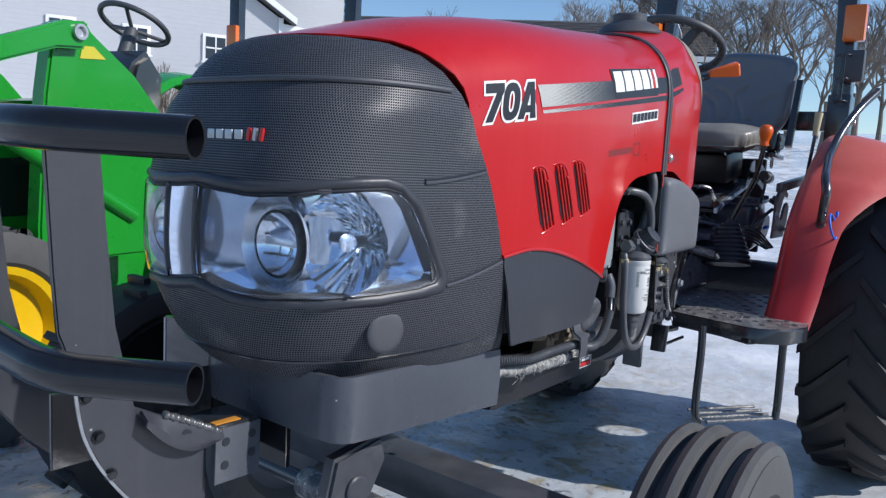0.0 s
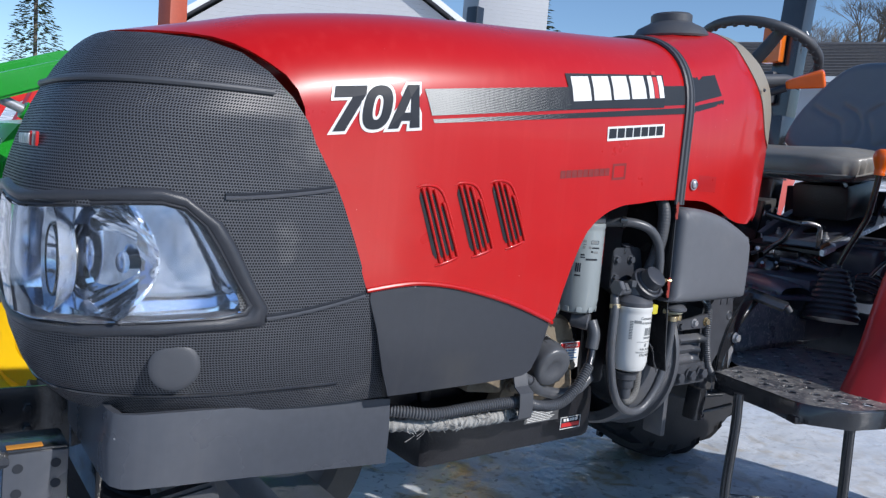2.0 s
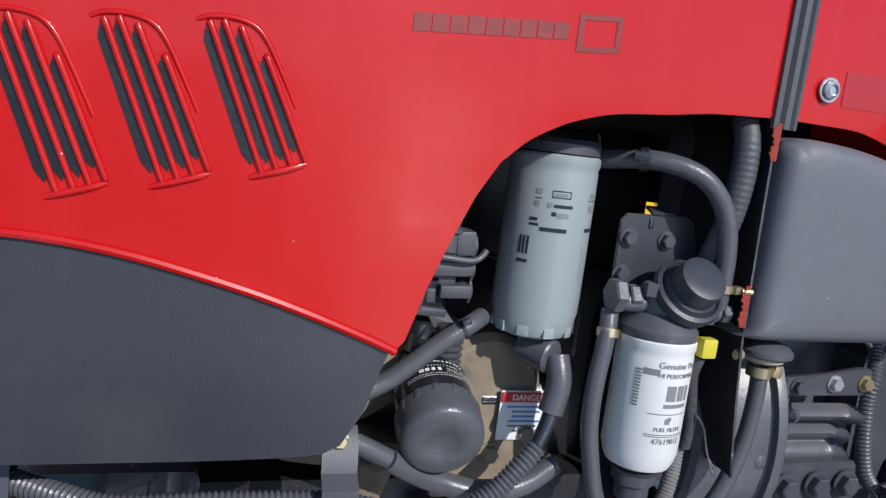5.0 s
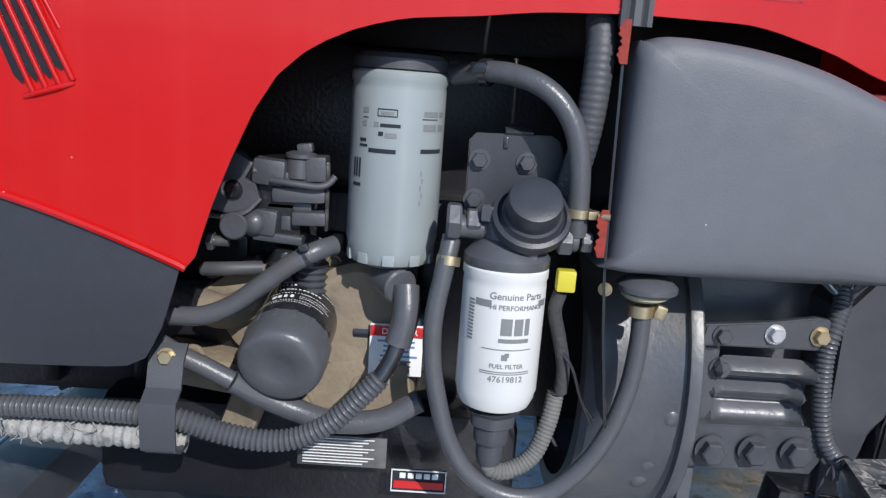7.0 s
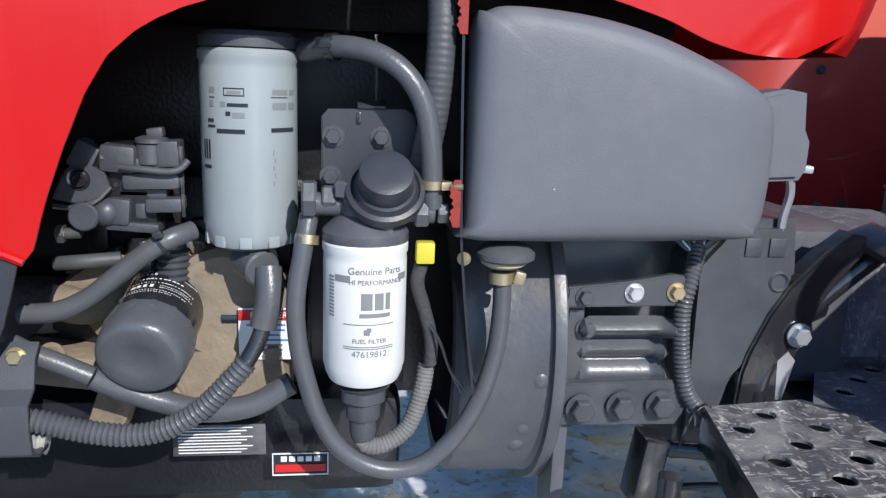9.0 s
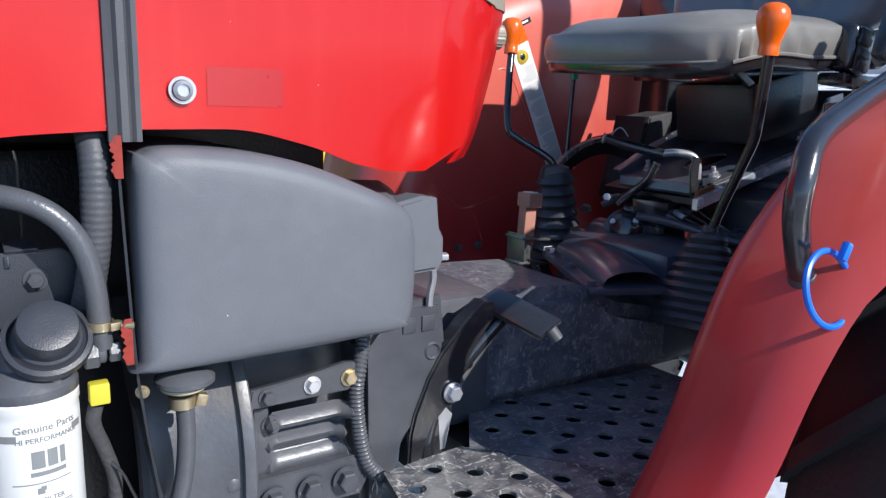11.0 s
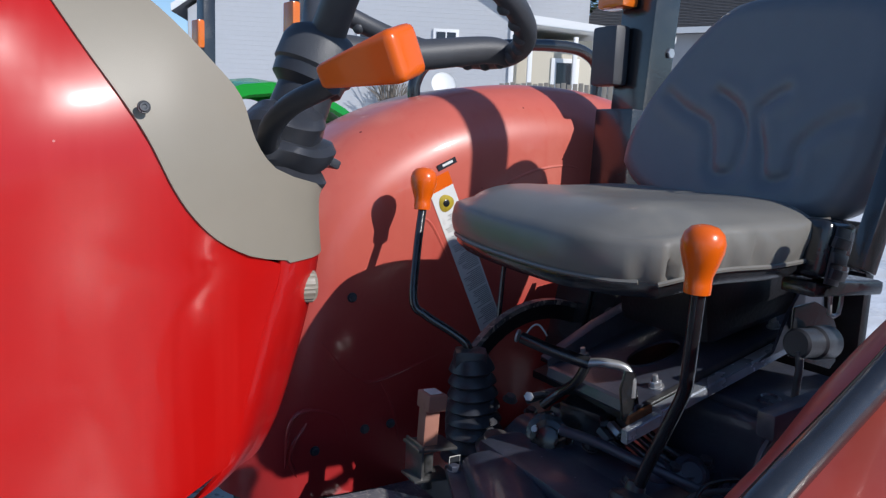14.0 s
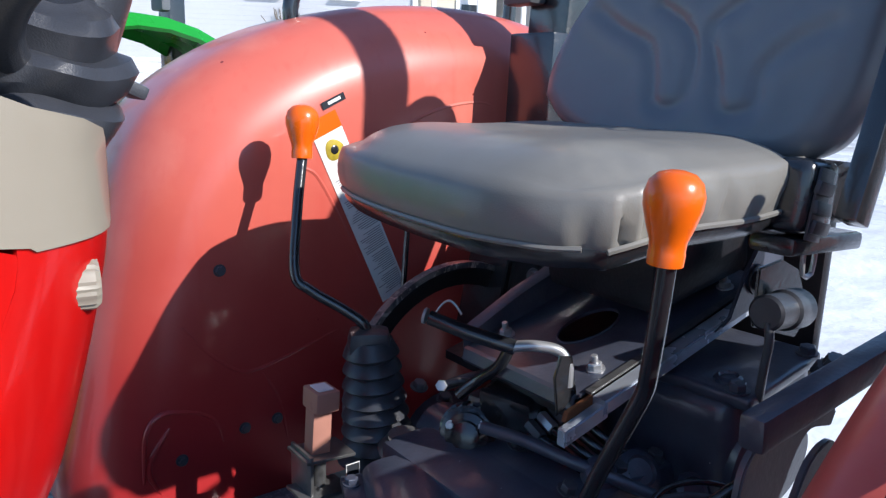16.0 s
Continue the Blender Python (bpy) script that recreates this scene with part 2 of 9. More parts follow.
SHEET = worn_plate("worn_steel_plate", (0.085, 0.088, 0.098), (0.29, 0.28, 0.265), (0.60, 0.57, 0.52), 0.36)
DECKING = worn_plate("trodden_black_plate", (0.13, 0.137, 0.165), (0.27, 0.27, 0.275), (0.45, 0.43, 0.41), 0.32)
SIDING = mat("white_siding", (0.41, 0.42, 0.445), 0.6, var=0.04, scale=6)
TRIM = mat("white_trim", (0.78, 0.78, 0.77), 0.5, var=0.04)
SHINGLE = mat("grey_shingle", (0.085, 0.085, 0.09), 0.85, var=0.35, scale=8, stain=(0.13, 0.12, 0.12), stain_scale=2)
WOOD = mat("grey_fence_wood", (0.27, 0.24, 0.20), 0.8, var=0.3, scale=6)
BARK = mat("grey_bark", (0.16, 0.135, 0.11), 0.9, var=0.3, scale=6, stain=(0.24, 0.22, 0.19), stain_scale=2)
NEEDLE = mat("conifer_green", (0.035, 0.055, 0.022), 0.8, var=0.4, scale=4)
GLASSDARK = mat("window_glass", (0.03, 0.035, 0.045), 0.08, var=0.2)
RUSTRED = mat("rust_red_paint", (0.40, 0.075, 0.035), 0.5, var=0.15)
BRIGHTRED = mat("bright_red_paint", (0.55, 0.012, 0.012), 0.35)


def perforated():
    """Black punched sheet: rows of staggered round holes 5.2 mm apart, laid out by the surface's own metres."""
    m = mat("perforated_grille", (0.072, 0.076, 0.088), 0.40, var=0.1, stain=(0.17, 0.17, 0.172), stain_scale=9, stain_at=0.60)
    n, l = m.node_tree.nodes, m.node_tree.links
    b = n["Principled BSDF"]
    uv = n.new("ShaderNodeUVMap")
    sc = n.new("ShaderNodeVectorMath")
    sc.operation = "SCALE"
    sc.inputs["Scale"].default_value = 1 / 0.0052
    l.new(uv.outputs[0], sc.inputs[0])
    sep = n.new("ShaderNodeSeparateXYZ")
    l.new(sc.outputs[0], sep.inputs[0])

    def op(kind, a, c=None):
        x = n.new("ShaderNodeMath")
        x.operation = kind
        for k, v in ((0, a), (1, c)):
            if v is None:
                continue
            if isinstance(v, (int, float)):
                x.inputs[k].default_value = v
            else:
                l.new(v, x.inputs[k])
        return x.outputs[0]
    row = op("FLOOR", sep.outputs[1])
    half = op("MULTIPLY", op("MODULO", row, 2.0), 0.5)
    fx = op("SUBTRACT", op("FRACT", op("ADD", sep.outputs[0], half)), 0.5)
    fy = op("SUBTRACT", op("FRACT", sep.outputs[1]), 0.5)
    d = op("SQRT", op("ADD", op("MULTIPLY", fx, fx), op("MULTIPLY", fy, fy)))
    hole = n.new("ShaderNodeMapRange")
    hole.inputs[1].default_value, hole.inputs[2].default_value = 0.31, 0.39
    l.new(d, hole.inputs[0])
    old = b.inputs["Base Color"].links[0].from_socket
    mx = n.new("ShaderNodeMix")
    mx.data_type = "RGBA"
    mx.inputs[6].default_value = (0.018, 0.019, 0.022, 1)
    l.new(hole.outputs[0], mx.inputs[0]), l.new(old, mx.inputs[7]), l.new(mx.outputs[2], b.inputs["Base Color"])
    l.new(op("MULTIPLY", hole.outputs[0], 0.5), b.inputs["Specular IOR Level"])
    bp = n.new("ShaderNodeBump")
    bp.inputs["Strength"].default_value, bp.inputs["Distance"].default_value = 0.4, 0.0015
    l.new(hole.outputs[0], bp.inputs["Height"]), l.new(bp.outputs[0], b.inputs["Normal"])
    return m


GRILLE = perforated()
LENS = bpy.data.materials.new("clear_lens")
LENS.use_nodes = True
_b = LENS.node_tree.nodes["Principled BSDF"]
_b.inputs["Base Color"].default_value = (0.97, 0.98, 0.98, 1)
_b.inputs["Roughness"].default_value, _b.inputs["Transmission Weight"].default_value, _b.inputs["IOR"].default_value = 0.02, 1.0, 1.25


def snow_ground():
    """Trodden snow far off, wet grey ice and slush close to the tractors."""
    m = bpy.data.materials.new("snow_and_ice")
    m.use_nodes = True
    n, l = m.node_tree.nodes, m.node_tree.links
    b = n["Principled BSDF"]
    tc = n.new("ShaderNodeTexCoord")

    def noise(s, d=6, dist=0.0):
        x = n.new("ShaderNodeTexNoise")
        x.inputs["Scale"].default_value, x.inputs["Detail"].default_value, x.inputs["Distortion"].default_value = s, d, dist
        l.new(tc.outputs["Object"], x.inputs["Vector"])
        return x.outputs["Fac"]

    def span(v, a, c, lo=0.0, hi=1.0):
        x = n.new("ShaderNodeMapRange")
        for k, w in enumerate((a, c, lo, hi)):
            x.inputs[k + 1].default_value = w
        l.new(v, x.inputs[0])
        return x.outputs[0]

    def mixc(f, a, c):
        x = n.new("ShaderNodeMix")
        x.data_type = "RGBA"
        l.new(f, x.inputs[0])
        for k, w in ((6, a), (7, c)):
            if isinstance(w, tuple):
                x.inputs[k].default_value = (*w, 1)
            else:
                l.new(w, x.inputs[k])
        return x.outputs[2]
    sep = n.new("ShaderNodeSeparateXYZ")
    l.new(tc.outputs["Object"], sep.inputs[0])
    near = n.new("ShaderNodeMath")
    near.operation = "ADD"
    ln = n.new("ShaderNodeVectorMath")
    ln.operation = "LENGTH"
    cs = n.new("ShaderNodeVectorMath")
    cs.operation = "SUBTRACT"
    cs.inputs[1].default_value = (1.3, 0.6, 0)
    l.new(tc.outputs["Object"], cs.inputs[0]), l.new(cs.outputs[0], ln.inputs[0])
    wob = n.new("ShaderNodeMath")
    wob.operation = "MULTIPLY"
    wob.inputs[1].default_value = 3.0
    l.new(noise(0.5), wob.inputs[0])
    l.new(ln.outputs["Value"], near.inputs[0]), l.new(wob.outputs[0], near.inputs[1])
    far = span(near.outputs[0], 3.2, 5.0)
    slush = mixc(span(noise(2.2, 8, 0.6), 0.42, 0.6), (0.42, 0.48, 0.55), (0.62, 0.65, 0.68))
    slush = mixc(span(noise(6.0, 10, 0.8), 0.52, 0.66), slush, (0.38, 0.33, 0.24))
    slush = mixc(span(noise(23.0, 8, 0.5), 0.56, 0.68), slush, (0.22, 0.23, 0.25))
    snow = mixc(span(noise(1.3, 8), 0.5, 0.75), (0.80, 0.82, 0.85), (0.62, 0.60, 0.56))
    side = n.new("ShaderNodeMath")
    side.operation = "ADD"
    drift = n.new("ShaderNodeMath")
    drift.operation = "MULTIPLY"
    drift.inputs[1].default_value = 3.2
    l.new(noise(0.7), drift.inputs[0]), l.new(sep.outputs[1], side.inputs[0]), l.new(drift.outputs[0], side.inputs[1])
    # near side, mostly unseen, darkened as mud to dull reflections in the bonnet
    dull_ground = mixc(span(noise(4.0, 8), 0.45, 0.65), (0.15, 0.14, 0.125), (0.34, 0.32, 0.29))
    dull_ground = mixc(span(noise(0.9, 10, 0.7), 0.42, 0.62), dull_ground, mixc(span(noise(9.0, 6), 0.4, 0.7), (0.55, 0.56, 0.57), (0.38, 0.36, 0.33)))
    worn = mixc(span(side.outputs[0], -0.9, 1.2), dull_ground, mixc(far, slush, snow))
    l.new(worn, b.inputs["Base Color"])
    l.new(span(noise(1.7, 6, 0.4), 0.46, 0.68, 0.12, 0.75), b.inputs["Roughness"])
    bp = n.new("ShaderNodeBump")
    bp.inputs["Strength"].default_value, bp.inputs["Distance"].default_value = 0.7, 0.03
    l.new(noise(5.0, 10), bp.inputs["Height"]), l.new(bp.outputs[0], b.inputs["Normal"])
    return m


SNOW = snow_ground()

# ---------------------------------------------------------------- mesh tools


def part(name, bm, material, parent=None, label="", smooth=True, sharp=38):
    """Links a bmesh as one mesh object under a thing or a part."""
    me = bpy.data.meshes.new(name)
    bmesh.ops.remove_doubles(bm, verts=bm.verts, dist=1e-5)
    bmesh.ops.recalc_face_normals(bm, faces=bm.faces)
    if smooth:
        for f in bm.faces:
            f.smooth = True
        lim = radians(sharp)
        for e in bm.edges:
            if len(e.link_faces) != 2 or e.calc_face_angle(0) > lim:
                e.smooth = False
    bm.to_mesh(me)
    bm.free()
    me.materials.append(material)
    ob = new(name, me)
    if parent:
        ob.parent = parent
    if label:
        ob["label"] = label
    return ob


def pieces(name, sub, bm, material, parent, label=""):
    """Links the loose pieces of a bmesh one by one: the largest under the given name, the others as its parts."""
    seen, groups = set(), []
    for f in bm.faces:
        if f in seen:
            continue
        stack, group = [f], []
        seen.add(f)
        while stack:
            g = stack.pop()
            group.append(g)
            for e in g.edges:
                for h in e.link_faces:
                    if h not in seen:
                        seen.add(h)
                        stack.append(h)
        groups.append(group)
    groups.sort(key=lambda g: -sum(f.calc_area() for f in g))
    main = None
    for group in groups:
        own = bmesh.new()
        made = {}
        for f in group:
            own.faces.new([made.setdefault(v, None) or made.update({v: own.verts.new(v.co)}) or made[v] for v in f.verts])
        ob = part(sub if main else name, own, material, main or parent, "" if main else label)
        main = main or ob
    bm.free()
    return main


def thing(name, label, category, group=""):
    e = new(name)
    e.empty_display_size = 0.1
    return tagged(e, label, category, group)


def spline(pts, n=8):
    """Catmull-Rom through the points."""
    P = [Vector(p) for p in pts]
    if len(P) < 3:
        return P
    out = []
    Q = [2 * P[0] - P[1], *P, 2 * P[-1] - P[-2]]
    for i in range(1, len(Q) - 2):
        a, b, c, d = Q[i - 1:i + 3]
        for k in range(n):
            t = k / n
            out.append(0.5 * (2 * b + (c - a) * t + (2 * a - 5 * b + 4 * c - d) * t * t + (3 * b - a - 3 * c + d) * t ** 3))
    out.append(P[-1])
    return out


def curve1(pts, x):
    """Smooth y of sorted (x, y) pairs, never past its neighbours."""
    n = len(pts) - 1
    if x <= pts[0][0]:
        return pts[0][1]
    if x >= pts[n][0]:
        return pts[n][1]
    i = max(k for k in range(n) if pts[k][0] <= x)

    def chord(k):
        return (pts[k + 1][1] - pts[k][1]) / (pts[k + 1][0] - pts[k][0])

    def tangent(k):
        if k == 0 or k == n:
            return chord(min(k, n - 1))
        a, b = chord(k - 1), chord(k)
        return 0.0 if a * b <= 0 else 2 * a * b / (a + b)
    h = pts[i + 1][0] - pts[i][0]
    t = (x - pts[i][0]) / h
    y0, y1, m0, m1 = pts[i][1], pts[i + 1][1], tangent(i) * h, tangent(i + 1) * h
    return y0 * (1 + 2 * t) * (1 - t) ** 2 + m0 * t * (1 - t) ** 2 + y1 * t * t * (3 - 2 * t) + m1 * t * t * (t - 1)


def grid(rows, bm=None, closed=False, skip=None, uv=None):
    """Quads over rows of points. skip(i, j) leaves a face out."""
    bm = bm or bmesh.new()
    lay = bm.loops.layers.uv.verify() if uv else None
    V = [[bm.verts.new(p) for p in r] for r in rows]
    m = len(rows[0])
    for i in range(len(rows) - 1):
        for j in range(m if closed else m - 1):
            if skip and skip(i, j):
                continue
            k = (j + 1) % m
            idx = ((i, j), (i, k), (i + 1, k), (i + 1, j))
            vs = [V[a][b] for a, b in idx]
            if len(set(vs)) < 4:
                continue
            f = bm.faces.new(vs)
            if uv:
                for lp, (a, b) in zip(f.loops, idx):
                    lp[lay].uv = uv[a][b]
    return bm


def thicken(ob, t, offset=-1.0):
    md = ob.modifiers.new("thickness", "SOLIDIFY")
    md.thickness, md.offset, md.use_rim = t, offset, True
    return ob


def frames_along(P):
    T = [(P[min(i + 1, len(P) - 1)] - P[max(i - 1, 0)]).normalized() for i in range(len(P))]
    u = T[0].orthogonal().normalized()
    out = []
    for t in T:
        u = (u - t * u.dot(t)).normalized()
        out.append((t, u, t.cross(u)))
    return out


def tube(pts, r, seg=12, n=8, bm=None, ribs=0.0, pitch=0.0, caps=True, hollow=False):
    """A round tube along a spline; r may be a function of the share of the way. ribs: corrugation depth at the given pitch."""
    bm = bm or bmesh.new()
    P = spline(pts, n)
    if ribs:
        L = [0.0]
        for a, b in zip(P, P[1:]):
            L.append(L[-1] + (b - a).length)
        m = int(L[-1] / pitch * 4)
        Q, j = [], 0
        for i in range(m + 1):
            s = L[-1] * i / m
            while j < len(L) - 2 and L[j + 1] < s:
                j += 1
            Q.append(P[j].lerp(P[j + 1], (s - L[j]) / max(1e-9, L[j + 1] - L[j])))
        P = Q
    rows = []
    for i, (p, (t, u, v)) in enumerate(zip(P, frames_along(P))):
        rr = r(i / (len(P) - 1)) if callable(r) else r
        if ribs:
            rr += ribs * (0.5, 1, 0.5, -0.6)[i % 4]
        rows.append([p + (u * math.cos(a) + v * math.sin(a)) * rr for a in [2 * math.pi * k / seg for k in range(seg)]])
    if hollow:
        rows = [*rows, *[[c + (q - c) * 0.84 for q in row] for row, c in zip(rows[::-1], P[::-1])]]
        rows.append(rows[0])
        caps = False
    k = len(bm.verts)
    grid(rows, bm, closed=True)
    if caps:
        bm.verts.ensure_lookup_table()
        bm.faces.new([bm.verts[k + i] for i in range(seg)][::-1])
        bm.faces.new([bm.verts[len(bm.verts) - seg + i] for i in range(seg)])
    return bm


def basis(axis, origin=(0, 0, 0), spin=0.0):
    z = Vector(axis).normalized()
    ref = Vector((0, 0, 1)) if abs(z.z) < 0.9 else Vector((1, 0, 0))
    x = ref.cross(z).normalized()
    y = z.cross(x)
    m = Matrix((x, y, z)).transposed().to_4x4()
    return Matrix.Translation(origin) @ m @ Matrix.Rotation(spin, 4, "Z")


def lathe(profile, origin, axis=(0, 0, 1), seg=32, bm=None, shape=None):
    """Turns (radius, height) pairs about an axis. shape(angle): factor on the radius."""
    bm = bm or bmesh.new()
    m = basis(axis, origin)
    rows = []
    for r, h in profile:
        rows.append([m @ Vector((max(r, 2e-6) * math.cos(a) * (shape(a) if shape else 1), max(r, 2e-6) * math.sin(a) * (shape(a) if shape else 1), h)) for a in [2 * math.pi * k / seg for k in range(seg)]])
    grid(rows, bm, closed=True)
    return bm


def rod(p, q, r, seg=16, bm=None, bevel=0.0):
    """A solid round bar from p to q with eased ends."""
    p, q = Vector(p), Vector(q)
    L = (q - p).length
    b = min(bevel or r * 0.12, L * 0.3)
    return lathe([(0, 0), (r - b, 0), (r, b), (r, L - b), (r - b, L), (0, L)], p, q - p, seg, bm)


def block(centre, size, rot=(0, 0, 0), bevel=0.004, bm=None, seg=2):
    """A box with rounded edges."""
    own = bmesh.new()
    bmesh.ops.create_cube(own, size=1)
    for v in own.verts:
        v.co = Vector(v.co[i] * size[i] for i in range(3))
    if bevel:
        bmesh.ops.bevel(own, geom=own.edges[:], offset=min(bevel, min(size) * 0.45), segments=seg, affect="EDGES", profile=0.6)
    m = pose(*centre, *rot)
    own.transform(m)
    return join(bm, own)


def join(bm, own):
    if bm is None:
        return own
    me = bpy.data.meshes.new("tmp")
    own.to_mesh(me)
    own.free()
    bm.from_mesh(me)
    bpy.data.meshes.remove(me)
    return bm


def prism(outline, y0, y1, bevel=0.003, bm=None, m=None, seg=2):
    """An outline of (x, z) pairs with depth from y0 to y1 and eased rims. m: a further move."""
    own = bmesh.new()
    a = [own.verts.new((x, y0, z)) for x, z in outline]
    b = [own.verts.new((x, y1, z)) for x, z in outline]
    own.faces.new(a), own.faces.new(b[::-1])
    rim = []
    for i in range(len(a)):
        j = (i + 1) % len(a)
        own.faces.new((a[i], b[i], b[j], a[j]))
        rim += [own.edges.get((a[i], a[j])), own.edges.get((b[i], b[j]))]
    bmesh.ops.recalc_face_normals(own, faces=own.faces)
    if bevel:
        bmesh.ops.bevel(own, geom=rim, offset=bevel, segments=seg, affect="EDGES")
    if m:
        own.transform(m)
    return join(bm, own)


def bolt(p, axis, size=0.02, bm=None, washer=True):
    """A hexagon-headed bolt on a washer; size is the head's width."""
    r = size / 1.8
    h = size * 0.5
    bm = bm or bmesh.new()
    if washer:
        lathe([(0, 0), (r * 1.35, 0), (r * 1.35, h * 0.22), (0, h * 0.22)], p, axis, 20, bm)
    lathe([(0, h * 0.2), (r, h * 0.2), (r, h * 1.05), (r * 0.86, h * 1.2), (0, h * 1.2)], p, axis, 6, bm)
    return bm


def lettering(text, size, material, name, m, parent, extrude=0.0006, grow=0.0, shear=0.0, width=1.0, align="CENTER", spacing=1.0):
    """Raised print in the built-in font, as a mesh."""
    cu = bpy.data.curves.new(name, "FONT")
    cu.body, cu.size, cu.extrude, cu.offset, cu.shear, cu.align_x, cu.align_y = text, size, extrude, grow, shear, align, "CENTER"
    cu.resolution_u, cu.space_character = 3, spacing
    tmp = bpy.data.objects.new("tmp", cu)
    scene.collection.objects.link(tmp)
    me = bpy.data.meshes.new_from_object(tmp.evaluated_get(bpy.context.evaluated_depsgraph_get()))
    bpy.data.objects.remove(tmp)
    me.transform(m @ Matrix.Diagonal((width, 1, 1, 1)))
    me.materials.append(material)
    me.name = name
    ob = new(name, me)
    ob.parent = parent
    return ob


SIDE = Matrix.Rotation(radians(90), 4, "X")   # text that faces -y

# ---------------------------------------------------------------- ground


def rise(x, y):
    """The yard is level round the machines and climbs gently beyond them."""
    d = math.hypot(x - 1.5, y)
    far = max(0.0, min(d, 27) - 7) * 0.125 + max(0.0, d - 27) * 0.056
    return far


rad = [0, 0.6, 1.2, 1.8, 2.4, 3, 3.6, 4.2, 5, 6, 7, 8, 9.5, 11, 13, 16, 20, 24, 27, 32, 40, 60, 100, 200, 500, 1500]
bm = bmesh.new()
rows = []
for r in rad:
    row = []
    for k in range(72):
        a = 2 * math.pi * k / 72
        x, y = 1.5 + max(r, 1e-5) * math.cos(a), max(r, 1e-5) * math.sin(a)
        bumpy = 0.035 * noise.noise((x * 0.9, y * 0.9, 0)) * min(1, max(0, (r - 3) / 3))
        row.append((x, y, rise(x, y) + bumpy))
    rows.append(row)
grid(rows, bm, closed=True)
tagged(part("ground", bm, SNOW), "snow-covered yard with wet grey ice and slush", "ground", kind="structure")

# ---------------------------------------------------------------- the red tractor
tractor = thing("tractor", "red farm tractor with black perforated nose, open seat platform", "tractor")

ZTOP = [(0.05, 1.535), (0.15, 1.565), (0.28, 1.602), (0.45, 1.65), (0.72, 1.697), (1.12, 1.737), (1.545, 1.785), (1.62, 1.80), (1.75, 1.828), (1.9, 1.85), (2.2, 1.86)]
WIDE = [(0.3, 0.27), (0.5, 0.281), (0.7, 0.296), (0.95, 0.304), (1.2, 0.295), (1.45, 0.274), (1.58, 0.266), (1.63, 0.262), (1.75, 0.25), (1.95, 0.225), (2.1, 0.19)]
EDGE = [(0.885, 0.668), (0.95, 0.65), (1.05, 0.615), (1.123, 0.59), (1.25, 0.54), (1.324, 0.507), (1.395, 0.462), (1.43, 0.447)]
EDGE_TOP = [(0, 0.15), (0.06, 0.162), (0.1, 0.185), (0.14, 0.225), (0.18, 0.285), (0.22, 0.335), (0.25, 0.375), (0.27, 0.415), (0.285, 0.447)]
HEM = [(0.59, 1.123), (0.65, 1.132), (0.702, 1.136), (0.76, 1.132), (0.822, 1.122), (0.88, 1.108), (0.944, 1.09), (1.01, 1.067), (1.073, 1.042), (1.09, 1.034), (1.10, 1.045), (1.118, 1.104), (1.138, 1.156), (1.16, 1.206), (1.184, 1.246), (1.218, 1.276), (1.265, 1.300), (1.32, 1.315), (1.392, 1.323), (1.46, 1.332), (1.545, 1.337)]
SHOULDER = 0.24


def hood_side(x, z):
    """The near side of the bonnet: y at a place on it."""
    r = (z - curve1(ZTOP, x) + SHOULDER) / SHOULDER
    return -curve1(WIDE, x) * (1 if r <= 0 else max(0, 1 - r ** 2.5) ** 0.4)


def section(x, s, low):
    """A point of the bonnet's half section: s 0 at the hem, 0.55 at the shoulder, 1 on the crest."""
    zt, w = curve1(ZTOP, x), curve1(WIDE, x)
    zs = zt - SHOULDER
    if s <= 0.55:
        return w, low + (zs - low) * s / 0.55
    a = (s - 0.55) / 0.45 * math.pi / 2
    return w * max(0, math.cos(a)) ** 0.8, zs + SHOULDER * math.sin(a) ** 0.8


def shell(cols, xe, low, name, material, label, parent):
    """A bonnet shell over both sides; cols are shares from the front edge xe(s) to the back."""
    S = [0, 0.02, 0.08, 0.18, 0.3, 0.42, 0.5, 0.55, *[0.55 + 0.45 * k / 12 for k in range(1, 13)]]
    rows = []
    for t in cols:
        half = []
        for s in S:
            x = xe(s)[0] + (xe(s)[1] - xe(s)[0]) * t
            y, z = section(x, s, low(x))
            half.append((x, -y, z))
        rows.append(half + [(x, -y, z) for x, y, z in half[-2::-1]])
    return thicken(part(name, grid(rows), material, parent, label, sharp=50), 0.004)


def front_of(s):
    if s <= 0.55:
        z = 1.123 + (1.43 - 1.123) * s / 0.55
        return curve1(EDGE, z), 1.545
    a = (s - 0.55) / 0.45 * math.pi / 2
    return curve1(EDGE_TOP, 0.285 * max(0, math.cos(a)) ** 0.8), 1.545


cols = sorted({*[(x - 0.59) / 0.955 for x, _ in HEM], *[k / 40 for k in range(41)]})
hood = shell(cols, front_of, lambda x: curve1(HEM, x), "hood", RED, "glossy red bonnet with swept shoulders", tractor)

# the cowl behind the seam, drawn in towards the dash
COWL_LOW = [(1.578, 1.338), (1.676, 1.338), (1.784, 1.317), (1.863, 1.289), (1.926, 1.278), (1.97, 1.277), (2.02, 1.287), (2.06, 1.315), (2.09, 1.35)]


def cowl_back(z):
    return curve1([(1.277, 1.99), (1.29, 2.03), (1.315, 2.058), (1.40, 2.085), (1.505, 2.125), (1.519, 2.14), (1.525, 2.135), (1.531, 2.105), (1.538, 2.082), (1.563, 2.041), (1.60, 2.01), (1.66, 1.98), (1.74, 1.93), (1.80, 1.895), (1.835, 1.875), (1.87, 1.86)], z)


